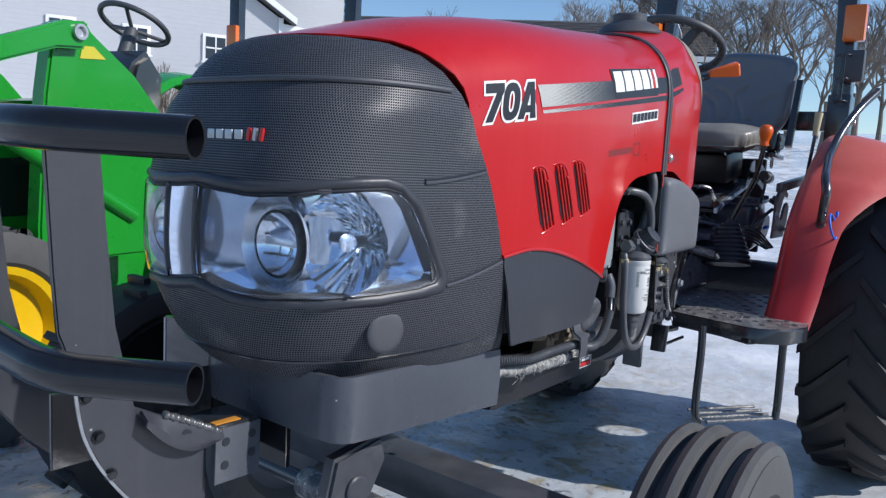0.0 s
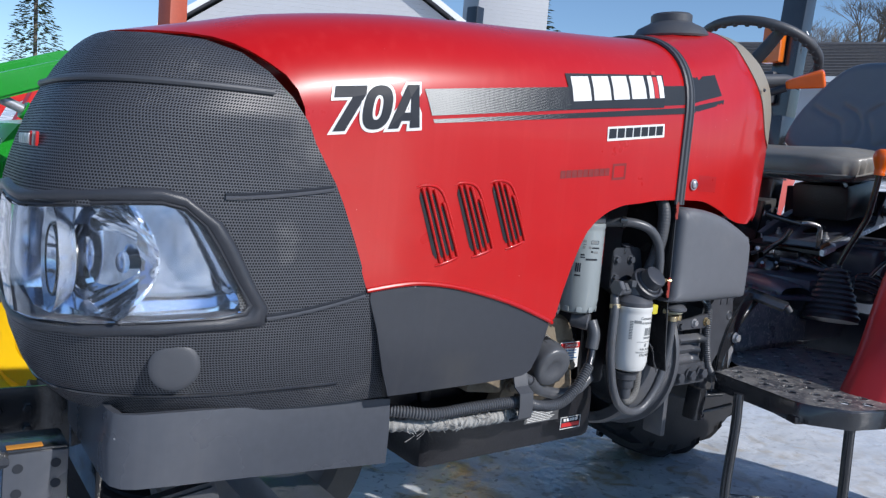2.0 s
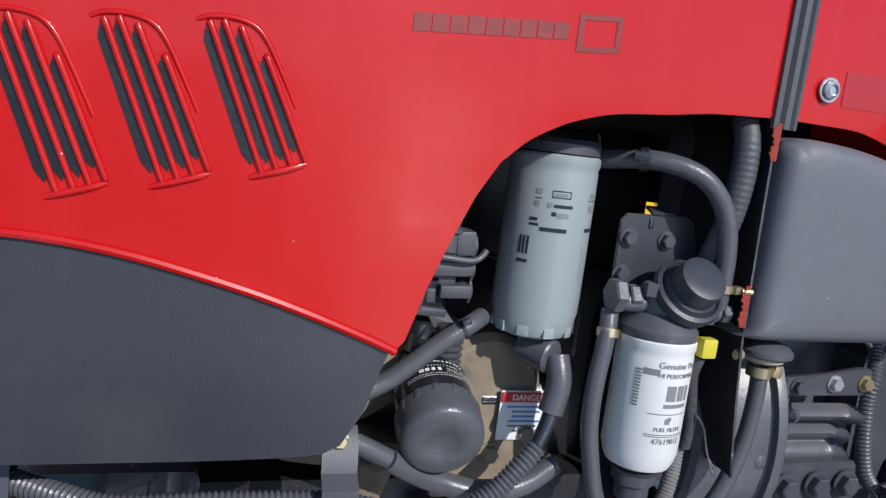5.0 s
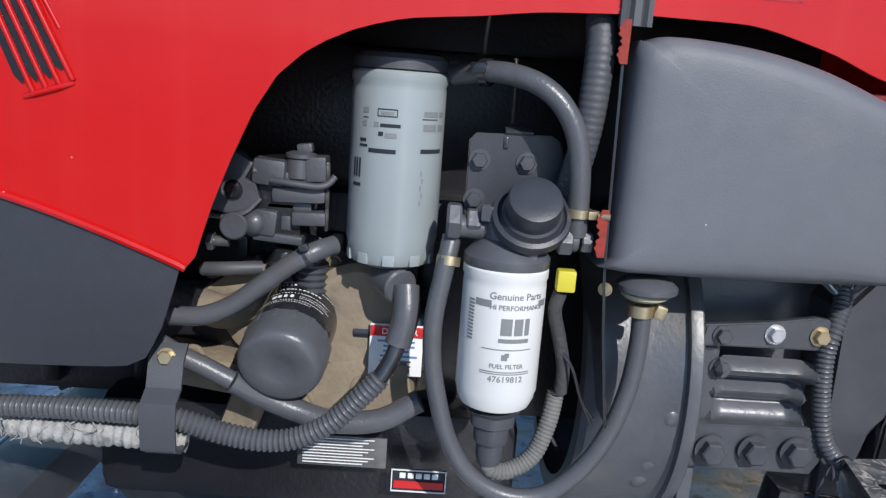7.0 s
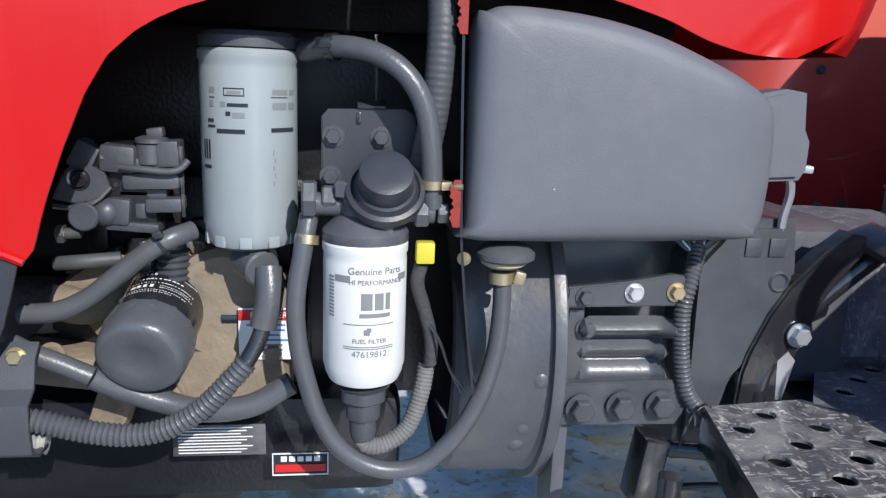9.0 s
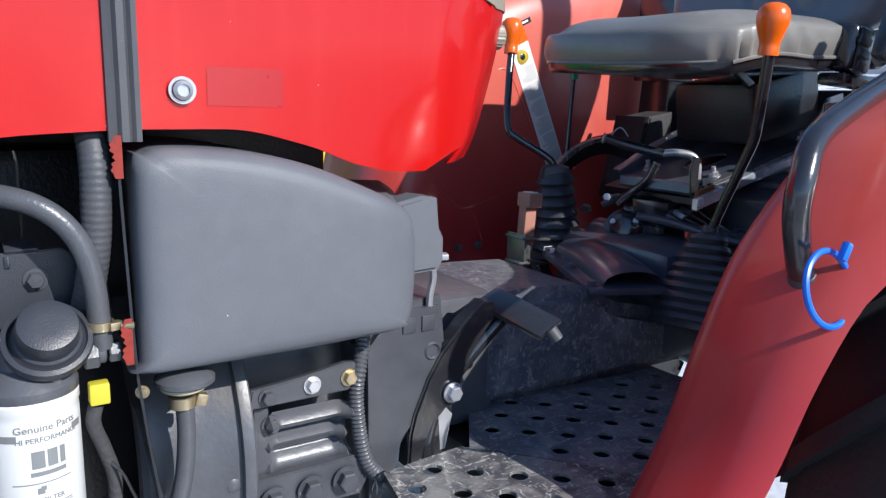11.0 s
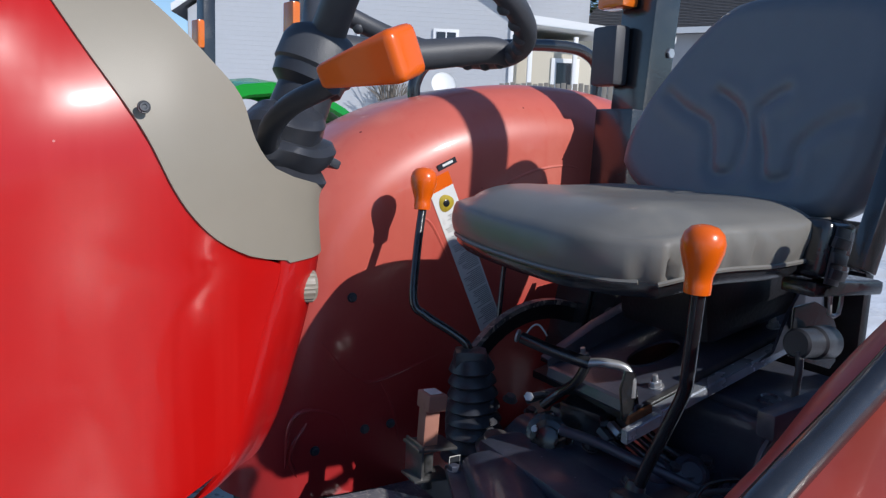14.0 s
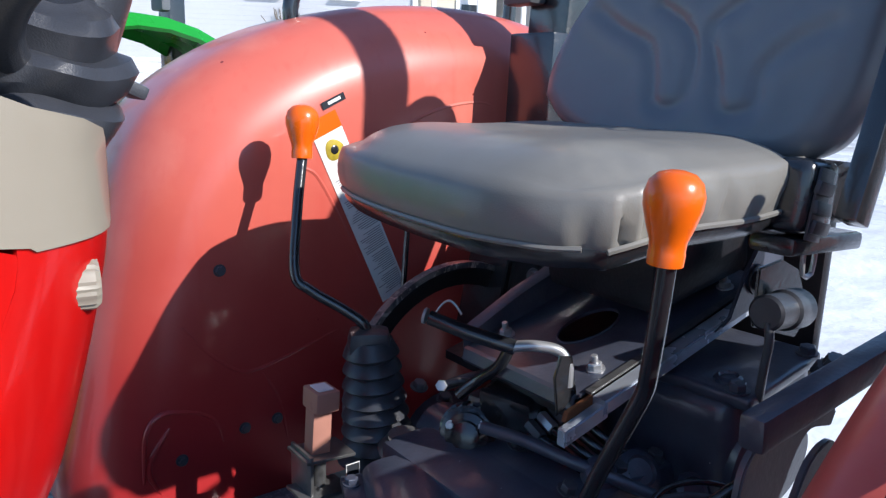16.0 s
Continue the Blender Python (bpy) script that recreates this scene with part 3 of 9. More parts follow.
def cowl_y(x, z):
    """Half width of the cowl; it is waisted under the cap and rounds in at the back."""
    zt = 1.79 + 0.075 * min(1, max(0, (x - 1.56) / 0.3))
    w = curve1([(1.578, 0.264), (1.63, 0.258), (1.75, 0.246), (1.9, 0.232), (2.0, 0.216), (2.05, 0.199), (2.09, 0.183), (2.125, 0.165), (2.15, 0.149), (2.17, 0.133), (2.185, 0.115), (2.197, 0.092), (2.206, 0.06)], x)
    ridge = curve1([(1.578, 1.700), (1.68, 1.712), (1.77, 1.735), (1.84, 1.775), (1.90, 1.83)], x)
    fade = min(1, max(0, (x - 1.578) / 0.06)) * max(0, 1 - max(0, x - 1.90) / 0.2)
    w += fade * (0.007 * math.exp(-((z - ridge) / 0.034) ** 2) - 0.007 * math.exp(-((z - ridge + 0.085) / 0.060) ** 2))
    sh = 0.27
    r = (z - zt + sh) / sh
    return w * (1 if r <= 0 else max(0.0, 1 - min(1, r) ** 2.3) ** (1 / 2.3)), zt


rows = []
NC = 26
for i in range(NC + 1):
    t = i / NC
    half = []
    for j in range(27):
        s = j / 26
        zt0 = 1.79
        ztb = 1.865
        zl = 1.30
        for _ in range(20):
            zl = curve1(COWL_LOW, 1.578 + (cowl_back(zl) - 1.578) * t)
        z = zl + (zt0 + (ztb - zt0) * min(1, t * 1.6) - zl) * (1 - (1 - s) ** 1.25)
        x = 1.578 + (cowl_back(z) - 1.578) * t
        y, zt = cowl_y(x, z)
        if j == 26:
            y, z = 0.0, zt
        half.append((x, -y, min(z, zt)))
    rows.append(half + [(x, -y, z) for x, y, z in half[-2::-1]])
cowl = thicken(part("cowl", grid(rows), RED, tractor, "red rear cowl flaring up to the dash", sharp=60), 0.004)

# beige dash trim along the cowl's rear edge
zz = [1.522 + (1.857 - 1.522) * (k / 34) ** 1.3 for k in range(35)]
back = [(1.52, 2.206), (1.58, 2.206), (1.594, 2.202), (1.603, 2.192), (1.610, 2.172), (1.620, 2.132), (1.632, 2.108), (1.66, 2.088), (1.70, 2.075), (1.74, 2.04), (1.78, 2.0), (1.81, 1.965), (1.835, 1.945), (1.86, 1.925)]
rows = []
for k in range(12):
    t = min(k / 8, 1)
    in_ = (1, 0.8, 0.4, 0)[max(0, k - 8)]
    half = []
    for z in zz:
        x0, x1 = cowl_back(z) - 0.004, curve1(back, z)
        x = x0 + (x1 - x0) * t
        y, _ = cowl_y(x, z)
        half.append((x - 0.04 * (1 - in_), -(y + 0.003) * in_, z))
    rows.append(half + [(x, -y, z) for x, y, z in half[::-1]])
dash_trim = thicken(part("dash_trim", grid(rows), BEIGE, tractor, "matt beige plastic dash surround", sharp=60), 0.006)
bm = lathe([(0, 0.002), (0.002, 0.002), (0.0025, 0.003), (0.004, 0.003), (0.0047, 0.001), (0.0055, 0.0012), (0.006, 0)], (1.974, -0.2245, 1.685), (0, -1, 0.1), 20)
part("screw", bm, CAST, dash_trim, "dark recessed screw")
# red rear face of the cowl under the trim, rounded at its corners
REAR = [(1.277, 2.122), (1.32, 2.145), (1.396, 2.169), (1.458, 2.185), (1.515, 2.196), (1.54, 2.198)]
rows = []
for k in range(15):
    z = 1.286 + (1.534 - 1.286) * k / 14
    xb, xr = cowl_back(min(z, 1.505)) - 0.003, curve1(REAR, z)
    row = []
    for i in range(17):
        x = xb + (xr - xb) * math.sin(math.pi / 2 * i / 16)
        f = min(1, 1.5 * (x - xb) / (xr - xb))
        f = f * f * (3 - 2 * f)
        row.append((x, -(cowl_y(x, z)[0] * (1 - f) + cowl_y(x + 2.198 - xr, z)[0] * f), z))
    row.append((xr - 0.002, 0.0, z))
    rows.append(row + [(x, -y, z2) for x, y, z2 in row[-2::-1]])
thicken(part("cowl_rear", grid(rows), RED, cowl, "red rear face of the cowl", sharp=60), 0.004, -1)
bm = lathe([(0, 0), (0.018, 0), (0.0205, 0.006), (0.0205, 0.044), (0.017, 0.048), (0, 0.048)], (2.134, -0.110, 1.484), (1, -0.10, 0.0), 48, shape=lambda a: 1 + 0.04 * math.cos(20 * a))
part("dash_knob", bm, BEIGE, tractor, "ribbed beige knob")

# patch where a sticker kept the paint fresh
CLEAN = mat("unfaded_red_paint", (0.40, 0.002, 0.002), 0.30, var=0.05, coat=0.5)
rows = [[(x, -cowl_y(x, z)[0] - 0.0008, z) for z in (1.365, 1.38, 1.395, 1.41)] for x in [1.655 + 0.012 * k for k in range(9)]]
part("paint_patch", grid(rows), CLEAN, cowl)

# ribbed rubber seam
rows = []
for x, d in ((1.543, 0), (1.5435, 0.006), (1.549, 0.008), (1.553, 0.004), (1.557, 0.009), (1.5645, 0.009), (1.568, 0.004), (1.572, 0.008), (1.578, 0.006), (1.5785, 0)):
    half = []
    for s in [k / 30 for k in range(31)]:
        y, z = section(1.56, s, 1.325)
        k = 1 + d / 0.27
        half.append((x, -y * k, 1.5 + (z - 1.5) * (1 + d / 0.29 if z > 1.5 else 1)))
    rows.append(half + [(x, -y, z) for x, y, z in half[-2::-1]])
part("rubber_seam", grid(rows), PLASTIC, tractor, "ribbed black rubber strip")
bm = lathe([(0, 0), (0.011, 0), (0.011, 0.006), (0.007, 0.009), (0.007, 0.006), (0, 0.006)], (1.625, -0.263, 1.382), (0, -1, 0), 24)
lathe([(0.012, 0), (0.0155, 0), (0.0155, 0.003), (0.012, 0.003), (0.012, 0)], (1.625, -0.262, 1.382), (0, -1, 0), 24, bm)
part("latch_screw", bm, STEEL, cowl, "recessed steel latch screw")

# filler cap on the cowl
bm = lathe([(0, 0), (0.115, 0), (0.118, 0.006), (0.10, 0.03), (0.07, 0.045), (0.062, 0.05), (0.062, 0.07), (0.056, 0.076), (0, 0.076)], (1.79, 0.0, 1.825), (-0.08, 0, 1), 40)
part("filler_cap", bm, PLASTIC, tractor, "black screw cap on a wide rubber collar")

# black side skirt, both sides
SKIRT = [(0.60, 1.118), (0.65, 1.128), (0.702, 1.132), (0.76, 1.128), (0.822, 1.118), (0.88, 1.104), (0.944, 1.086), (1.01, 1.063), (1.073, 1.038), (1.082, 1.03), (1.075, 1.0), (1.06, 0.955), (1.045, 0.925), (1.03, 0.913), (1.0, 0.909), (0.80, 0.903), (0.66, 0.90), (0.645, 0.94), (0.62, 1.04)]
for sgn, lbl in ((-1, "flat black plastic side skirt"), (1, "")):
    bm = bmesh.new()
    n = 24
    top = [p for p in SKIRT[:10]]
    rows = []
    for i in range(n + 1):
        x = 0.60 + (1.082 - 0.60) * i / n
        zt = curve1(top, x)
        zb = curve1([(0.60, 1.10), (0.62, 1.04), (0.645, 0.94), (0.66, 0.90), (0.80, 0.903), (1.0, 0.909), (1.03, 0.913), (1.045, 0.925), (1.06, 0.955), (1.075, 1.0), (1.082, 1.028)], x)
        rows.append([(x, sgn * (curve1(WIDE, x) - 0.004 - 0.03 * max(0, (1.0 - (zt + (zb - zt) * k / 8))) / 0.1 * 0.3), zt + (zb - zt) * k / 8) for k in range(9)])
    thicken(part("side_skirt", grid(rows, bm), SKIRTING, tractor, lbl), 0.006, 0)
# rolled red hem above the skirt
for sgn in (-1, 1):
    part("hem_roll", tube([(x, sgn * (curve1(WIDE, x) + 0.001), z - 0.002) for x, z in HEM[:10]], 0.005, 8, 4), RED, hood)

# ---- nose: perforated grille
GR = []
for z in (0.885, 0.92, 0.95, 1.0, 1.05, 1.09, 1.123, 1.18, 1.25, 1.29, 1.324, 1.36, 1.395, 1.43):
    xn = curve1([(0.885, 0.10), (0.92, 0.065), (0.95, 0.045), (1.0, 0.028), (1.05, 0.018), (1.15, 0.008), (1.25, 0.012), (1.324, 0.025), (1.395, 0.048), (1.43, 0.06)], z)
    b = curve1([(0.885, 0.243), (0.95, 0.264), (1.05, 0.280), (1.123, 0.287), (1.25, 0.287), (1.324, 0.283), (1.395, 0.281), (1.43, 0.280)], z)
    GR.append((curve1(EDGE, z) + 0.004, b, z, xn, z))
for b, xn, zn in ((0.27, 0.075, 1.465), (0.25, 0.092, 1.50), (0.22, 0.108, 1.525), (0.18, 0.122, 1.543), (0.14, 0.134, 1.555), (0.09, 0.145, 1.563)):
    x = curve1(EDGE_TOP, b)
    w = curve1(WIDE, x)
    ze = curve1(ZTOP, x) - SHOULDER + SHOULDER * (1 - (b / w) ** 2.5) ** 0.4
    GR.append((x + 0.006, b, ze - 0.004, xn, zn))


def nose_row(r, th):
    """A blunt plan curve: the hood is half as wide again beyond y = 0 as before it."""
    xr, b, ze, xn, zn = r
    c, s = math.cos(th), math.sin(th)
    n = curve1([(0.885, 2.6), (1.0, 3.4), (1.08, 4.0), (1.40, 3.6), (1.47, 2.8), (1.56, 2.1)], zn)
    g = (abs(c) ** n + abs(s) ** n) ** (-1 / n)
    return Vector((xr - (xr - xn) * g * c, b * (0.175 + 1.175 * g * s), zn + (ze - zn) * s * s))


def widen(ob):
    """The far half of a hood panel, stretched about the seat's middle line."""
    for v in ob.data.vertices:
        if v.co.y > 0:
            v.co.y *= 1.35
    return ob


def nose(deg, z, out=0.0):
    """A point on the nose at a plan angle (0 ahead, minus to the near side) and a height below 1.43."""
    i = max(k for k in range(13) if GR[k][2] <= z or k == 0)
    t = (z - GR[i][2]) / (GR[i + 1][2] - GR[i][2])
    r = [a + (b - a) * t for a, b in zip(GR[i], GR[i + 1])]
    th = radians(deg)
    p = nose_row(r, th)
    e, f = nose_row(r, th - 0.02), nose_row(r, th + 0.02)
    nn = Vector((e.y - f.y, f.x - e.x, 0)).normalized()
    return p + nn * out


LAMP_TOP = [(0.5, 1.262), (12, 1.256), (25, 1.252), (39, 1.260), (50, 1.270), (56, 1.273), (59.5, 1.265)]
LAMP_SIDE = [(62, 1.238), (63.5, 1.203), (65.5, 1.143), (67, 1.101)]
LAMP_LOW = [(66, 1.086), (61.5, 1.080), (54, 1.076), (43.5, 1.072), (31, 1.068), (19, 1.068), (10, 1.075), (0.5, 1.084)]


def lamp_edge(a, top):
    """Height of the lamp's upper or lower rim at an angle."""
    pts = LAMP_TOP + LAMP_SIDE if top else [(x, z) for x, z in LAMP_LOW[::-1]] + [(67, 1.101)]
    return curve1(pts, a)


fine = []
for (r0, r1) in zip(GR, GR[1:]):
    for k in range(3):
        fine.append([a + (b - a) * k / 3 for a, b in zip(r0, r1)])
fine.append(GR[-1])
angs = [-90 + 180 * k / 96 for k in range(97)]
rows = [[nose_row(r, radians(a)) for a in angs] for r in fine]
uv, arc = [], 0.0
for i, row in enumerate(rows):
    L = [0.0]
    for p, q in zip(row, row[1:]):
        L.append(L[-1] + (q - p).length)
    if i:
        arc += (rows[i][48] - rows[i - 1][48]).length * 0.5 + (rows[i][10] - rows[i - 1][10]).length * 0.5
    uv.append([(v - L[48], arc) for v in L])


def in_lamp(i, j):
    z, a = (fine[i][2] + fine[i + 1][2]) / 2, abs(angs[j] + angs[j + 1]) / 2
    return z < 1.3 and a < 66.5 and lamp_edge(a, False) - 0.004 < z < lamp_edge(a, True) + 0.004


grille = thicken(part("grille", grid(rows, skip=in_lamp, uv=uv), GRILLE, tractor, "black perforated nose grille", sharp=60), 0.003)
# creases pressed into the grille
for (a0, z0), (a1, z1) in (((-66, 1.294), (-89, 1.318)), ((66, 1.294), (89, 1.318)), ((-69.5, 1.080), (-89, 1.116)), ((69.5, 1.080), (89, 1.116))):
    pts = [nose(a0 + (a1 - a0) * k / 10, z0 + (z1 - z0) * (k / 10) ** 1.3, 0.0008) for k in range(11)]
    part("crease", tube(pts, 0.0032, 6, 2), INK, grille)
    part("crease_lip", tube([p + Vector((0, -0.0015 if a0 < 0 else 0.0015, -0.0055)) for p in pts], 0.0035, 6, 2), GRILLE, grille)
pts = [nose_row(GR[14], radians(-84 + 168 * k / 24)) + Vector((-0.001, 0, 0.004)) for k in range(25)]
part("crease", tube(pts, 0.006, 8, 2), PLASTIC, grille, "raised horizontal rib")
pts = [nose(-80 + 160 * k / 30, 0.93, 0.0005) for k in range(31)]
part("crease", tube(pts, 0.003, 6, 2), BLACK, grille)

# bezel round both lamps
loop = [(-a, z) for a, z in LAMP_LOW[::-1]] + [(-a, z) for a, z in LAMP_SIDE[::-1]] + [(-a, z) for a, z in LAMP_TOP[::-1]]
loop = loop + [(-a, z) for a, z in loop[::-1]]


def grown(a, z, g):
    cz = 1.16
    dz = g if z > cz else -g
    if abs(a) > 60.5:
        da = 0.6 * math.degrees(g / 0.30) * (1 if a > 0 else -1)
        return a + da, z + dz * (0.25 if 1.09 < z < 1.25 else 0.9)
    return a, z + dz


rows = []
for g, o in ((-0.004, -0.03), (-0.002, 0.003), (0.002, 0.006), (0.005, 0.003), (0.010, 0.008), (0.018, 0.010), (0.024, 0.006), (0.027, 0.0), (0.028, -0.006)):
    rows.append([nose(*grown(a, z, g), out=o) for a, z in loop])
part("lamp_bezel", grid(rows, closed=True), SKIRTING, grille, "smooth black lamp surround", sharp=60)


def headlamp(sgn):
    na, nz = 26, 10
    inner = 0.6 if sgn < 0 else 15.6
    A = [inner + (66.5 - inner) * k / na for k in range(na + 1)]

    def patch(out, inset=0.0):
        rows = []
        for a in A:
            lo, hi = lamp_edge(a, False) + inset, lamp_edge(a, True) - inset
            rows.append([nose(sgn * a, lo + (hi - lo) * k / nz, out) for k in range(nz + 1)])
        return grid(rows)
    lamp = part("headlamp", patch(-0.085), CHROME, tractor, "clear wrap-around headlamp with two reflectors")
    rim = []
    for k in (0, nz):
        rows = [[nose(sgn * a, (lamp_edge(a, False), lamp_edge(a, True))[k > 0], o) for o in (-0.085, 0.0)] for a in A]
        rim.append(rows)
    bm = grid(rim[0])
    grid(rim[1], bm)
    for a in (A[0], A[-1]):
        rows = []
        for k in range(7):
            z = lamp_edge(a, False) + (lamp_edge(a, True) - lamp_edge(a, False)) * k / 6
            rows.append([nose(sgn * a, z, o) for o in (-0.085, -0.04, 0.0)])
        grid(rows, bm)
    part("reflector_wall", bm, CHROME, lamp)
    # projector: ribbed dish, dark ring, bright convex eye
    c, r, ax = nose(sgn * 29, 1.163, -0.045), 0.080, Vector((-1, 0, 0))
    prof = [(0.060, -0.030)]
    for k in range(16):
        t = k / 15
        prof += [(0.062 + 0.030 * t, -0.028 + 0.030 * t ** 1.6), (0.0632 + 0.030 * t, -0.0265 + 0.030 * t ** 1.6)]
    part("reflector_dish", lathe(prof, c, ax, 72), RIBBED, lamp, "finely ribbed bright dish")
    c2 = c + Vector((0, sgn * 0.006, 0))
    part("lamp_ring", lathe([(0.058, -0.03), (0.058, -0.002), (0.060, 0.003), (0.064, 0.001), (0.066, -0.02)], c2, ax, 56), BLACK, lamp, "dark shroud ring")
    part("projector_eye", lathe([(0, -0.030), (0.014, -0.029), (0.028, -0.025), (0.042, -0.017), (0.052, -0.008), (0.058, 0.0)], c2, ax, 48), CHROME, lamp, "bright dished eye")
    part("eye_band", block(c2 + Vector((0.006, sgn * 0.006, 0.004)), (0.006, 0.085, 0.014), (0, 0, 0), 0.002), RIBBED, lamp)
    # main bowl: smooth lower half, fluted and pebbled upper half
    c, r, ax = nose(sgn * 50, 1.170, -0.036), 0.096, Vector((-1, sgn * 0.25, 0))
    mL = basis(ax, c)
    rows, NA, NR = [], 72, 14
    for i in range(NR + 1):
        t = i / NR
        row = []
        for j in range(NA):
            q = 2 * math.pi * j / NA
            rr = r * (0.13 + 0.87 * t)
            h = -0.052 + 0.075 * t ** 1.7
            flute = 0.0016 * (1 if (j // 3) % 2 else -1) * min(1, 3 * t)
            pebble = 0.0016 * math.sin(5.1 * j + 7.3 * i) if math.sin(q) > 0.1 else 0.0
            row.append(mL @ Vector((rr * math.cos(q), rr * math.sin(q), h + flute + pebble)))
        rows.append(row)
    part("reflector_bowl", grid(rows, closed=True), FACETS, lamp, "fluted mirror bowl", smooth=False)
    part("bulb", lathe([(0, 0.006), (0.006, 0.004), (0.011, -0.004), (0.012, -0.018), (0.012, -0.055)], c, ax, 20), STEELY, lamp)
    part("bulb_cap", lathe([(0, 0.004), (0.017, 0.002), (0.019, -0.004), (0.017, -0.006), (0, -0.004)], c + Vector((-0.004, 0, 0)), ax, 24), CHROME, lamp)
    lens = thicken(part("lens", patch(0.004, 0.002), LENS, lamp, "clear lamp lens"), 0.003, 1)
    lens.visible_shadow = False
    d0 = inner - 1.6 if sgn < 0 else inner - 0.4
    rows = []
    for k in range(7):
        zz2 = lamp_edge(1, False) + (lamp_edge(1, True) - lamp_edge(1, False)) * k / 6
        rows.append([nose(sgn * (d0 + e), zz2, o) for e, o in ((0, -0.01), (0.2, 0.006), (1.4, 0.006), (1.8, -0.01))])
    part("divider", grid(rows), PLASTIC, lamp)


# clear panel between the two lamps
rows = []
for k in range(7):
    rows.append([nose(0.8 + 14.4 * i / 8, 1.074 + 0.010 * (1 - i / 8) + (0.186 - 0.010 * (1 - i / 8)) * k / 6, 0.002) for i in range(9)])
thicken(part("centre_panel", grid(rows), CHROME, grille, "bright panel between the lamps", sharp=60), 0.003, -1)
headlamp(-1), headlamp(1)
for sgn in (-1, 1):
    c = nose(sgn * 54.5, 0.992, 0.004)
    nn = (nose(sgn * 54.5, 0.992, 0.014) - c)
    part("blank_cover", lathe([(0.043, -0.004), (0.043, 0.004), (0.041, 0.006), (0.034, 0.008), (0.025, 0.0085), (0, 0.009)], c, nn, 36), PLASTIC, grille, "round black blanking cover")

# smooth lower nose cover
plan = [(0.705, -0.226), (0.55, -0.227), (0.40, -0.228), (0.25, -0.228), (0.19, -0.226), (0.167, -0.217), (0.153, -0.198), (0.148, -0.165), (0.147, -0.10), (0.147, 0.0)]
plan = plan + [(x, -y) for x, y in plan[-2::-1]]
rows = []
for k, (dz, o) in enumerate(((1, -0.012), (1, 0.0), (0.5, 0.004), (0.0, 0.0), (0.0, -0.012))):
    row = []
    for x, y in plan:
        lo = curve1([(0.10, 0.775), (0.2, 0.768), (0.45, 0.75), (0.69, 0.728)], x)
        hi = curve1([(0.10, 0.905), (0.2, 0.903), (0.45, 0.89), (0.69, 0.872)], x)
        row.append((x + (-o if x < 0.16 else 0), y + o * (-1 if y < 0 else 1) * (x > 0.152), lo + (hi - lo) * dz))
    rows.append(row)
thicken(part("lower_cover", grid(rows), LOWER, tractor, "smooth charcoal lower nose cover"), 0.006)

for ob in bpy.data.objects:
    if ob.parent and ob.name.split(".")[0] in ("hood", "cowl", "cowl_rear", "dash_trim", "rubber_seam", "side_skirt", "hem_roll"):
        widen(ob)

# badge on the nose: plain bars
bm = bmesh.new()
for k in range(4):
    a = nose(-2.0 - 4.6 * k, 1.362, 0.003)
    block(a, (0.004, 0.022, 0.018), (0, 0, 0), 0.002, bm)
part("badge_letters", bm, STEEL, grille, "bright maker's badge drawn as plain bars")
for k, c in enumerate((REDINK, STEEL, REDINK)):
    part("badge_bar", block(nose(-20.5 - 2.4 * k, 1.363, 0.004), (0.005, 0.009, 0.024), (12, 0, 0), 0.001), c, grille)

# ---- vents: three groups of four slots
for g in range(3):
    vx, vz = 0.683 + 0.0905 * g, 1.326 + 0.0105 * g
    h, slots = 0.152 - 0.0075 * g, 4
    w = 0.056
    lean = 0.056

    def on(u, v, o):
        x = vx + u * w + (1 - v) * lean
        z = vz - (1 - v) * h + 0.018 * u * (1 - v)
        return Vector((x, hood_side(x, z) - o, z))
    vent = part("vent", tube([on(0.02, 1.0, -0.002), on(0.3, 1.04, 0.0), on(0.7, 1.05, 0.0), on(0.98, 1.01, 0.0), on(1.10, 0.90, 0.0), on(1.14, 0.70, -0.001), on(1.16, 0.40, -0.002)], 0.0030, 10), RED, hood, "louvred slots pressed into the bonnet side")
    part("vent_ledge", tube([on(0.03, -0.035, -0.002), on(0.3, -0.035, 0.001), on(0.7, -0.035, 0.001), on(0.98, -0.03, -0.002)], 0.0038, 10), RED, vent)
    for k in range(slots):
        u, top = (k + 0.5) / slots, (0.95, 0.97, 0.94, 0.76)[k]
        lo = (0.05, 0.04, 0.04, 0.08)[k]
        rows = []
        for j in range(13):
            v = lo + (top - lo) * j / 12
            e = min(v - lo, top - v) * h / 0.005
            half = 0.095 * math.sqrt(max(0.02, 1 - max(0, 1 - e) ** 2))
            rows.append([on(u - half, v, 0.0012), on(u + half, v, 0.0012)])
        # near-black film on the skin stands in for the slot's shaded depth
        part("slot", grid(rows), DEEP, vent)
        part("louvre", tube([on(u + 0.115, 0.0, 0.0), on(u + 0.115, 0.06, 0.002), on(u + 0.115, top - 0.04, 0.003), on(u + 0.10, top + 0.03, 0.0)], lambda s: 0.0026 + 0.0012 * s, 10), RED, vent)

# ---- decals on the bonnet side


def decal(pts_of, name, material, lift, nu=16, nv=3, parent=None):
    """A thin film laid on the near bonnet side. pts_of(u, v) gives (x, z)."""
    rows = []
    for i in range(nu + 1):
        row = []
        for j in range(nv + 1):
            x, z = pts_of(i / nu, j / nv)
            row.append((x, (hood_side(x, z) if x < 1.578 else -cowl_y(x, z)[0]) - lift, z))
        rows.append(row)
    return part(name, grid(rows), material, parent or hood)


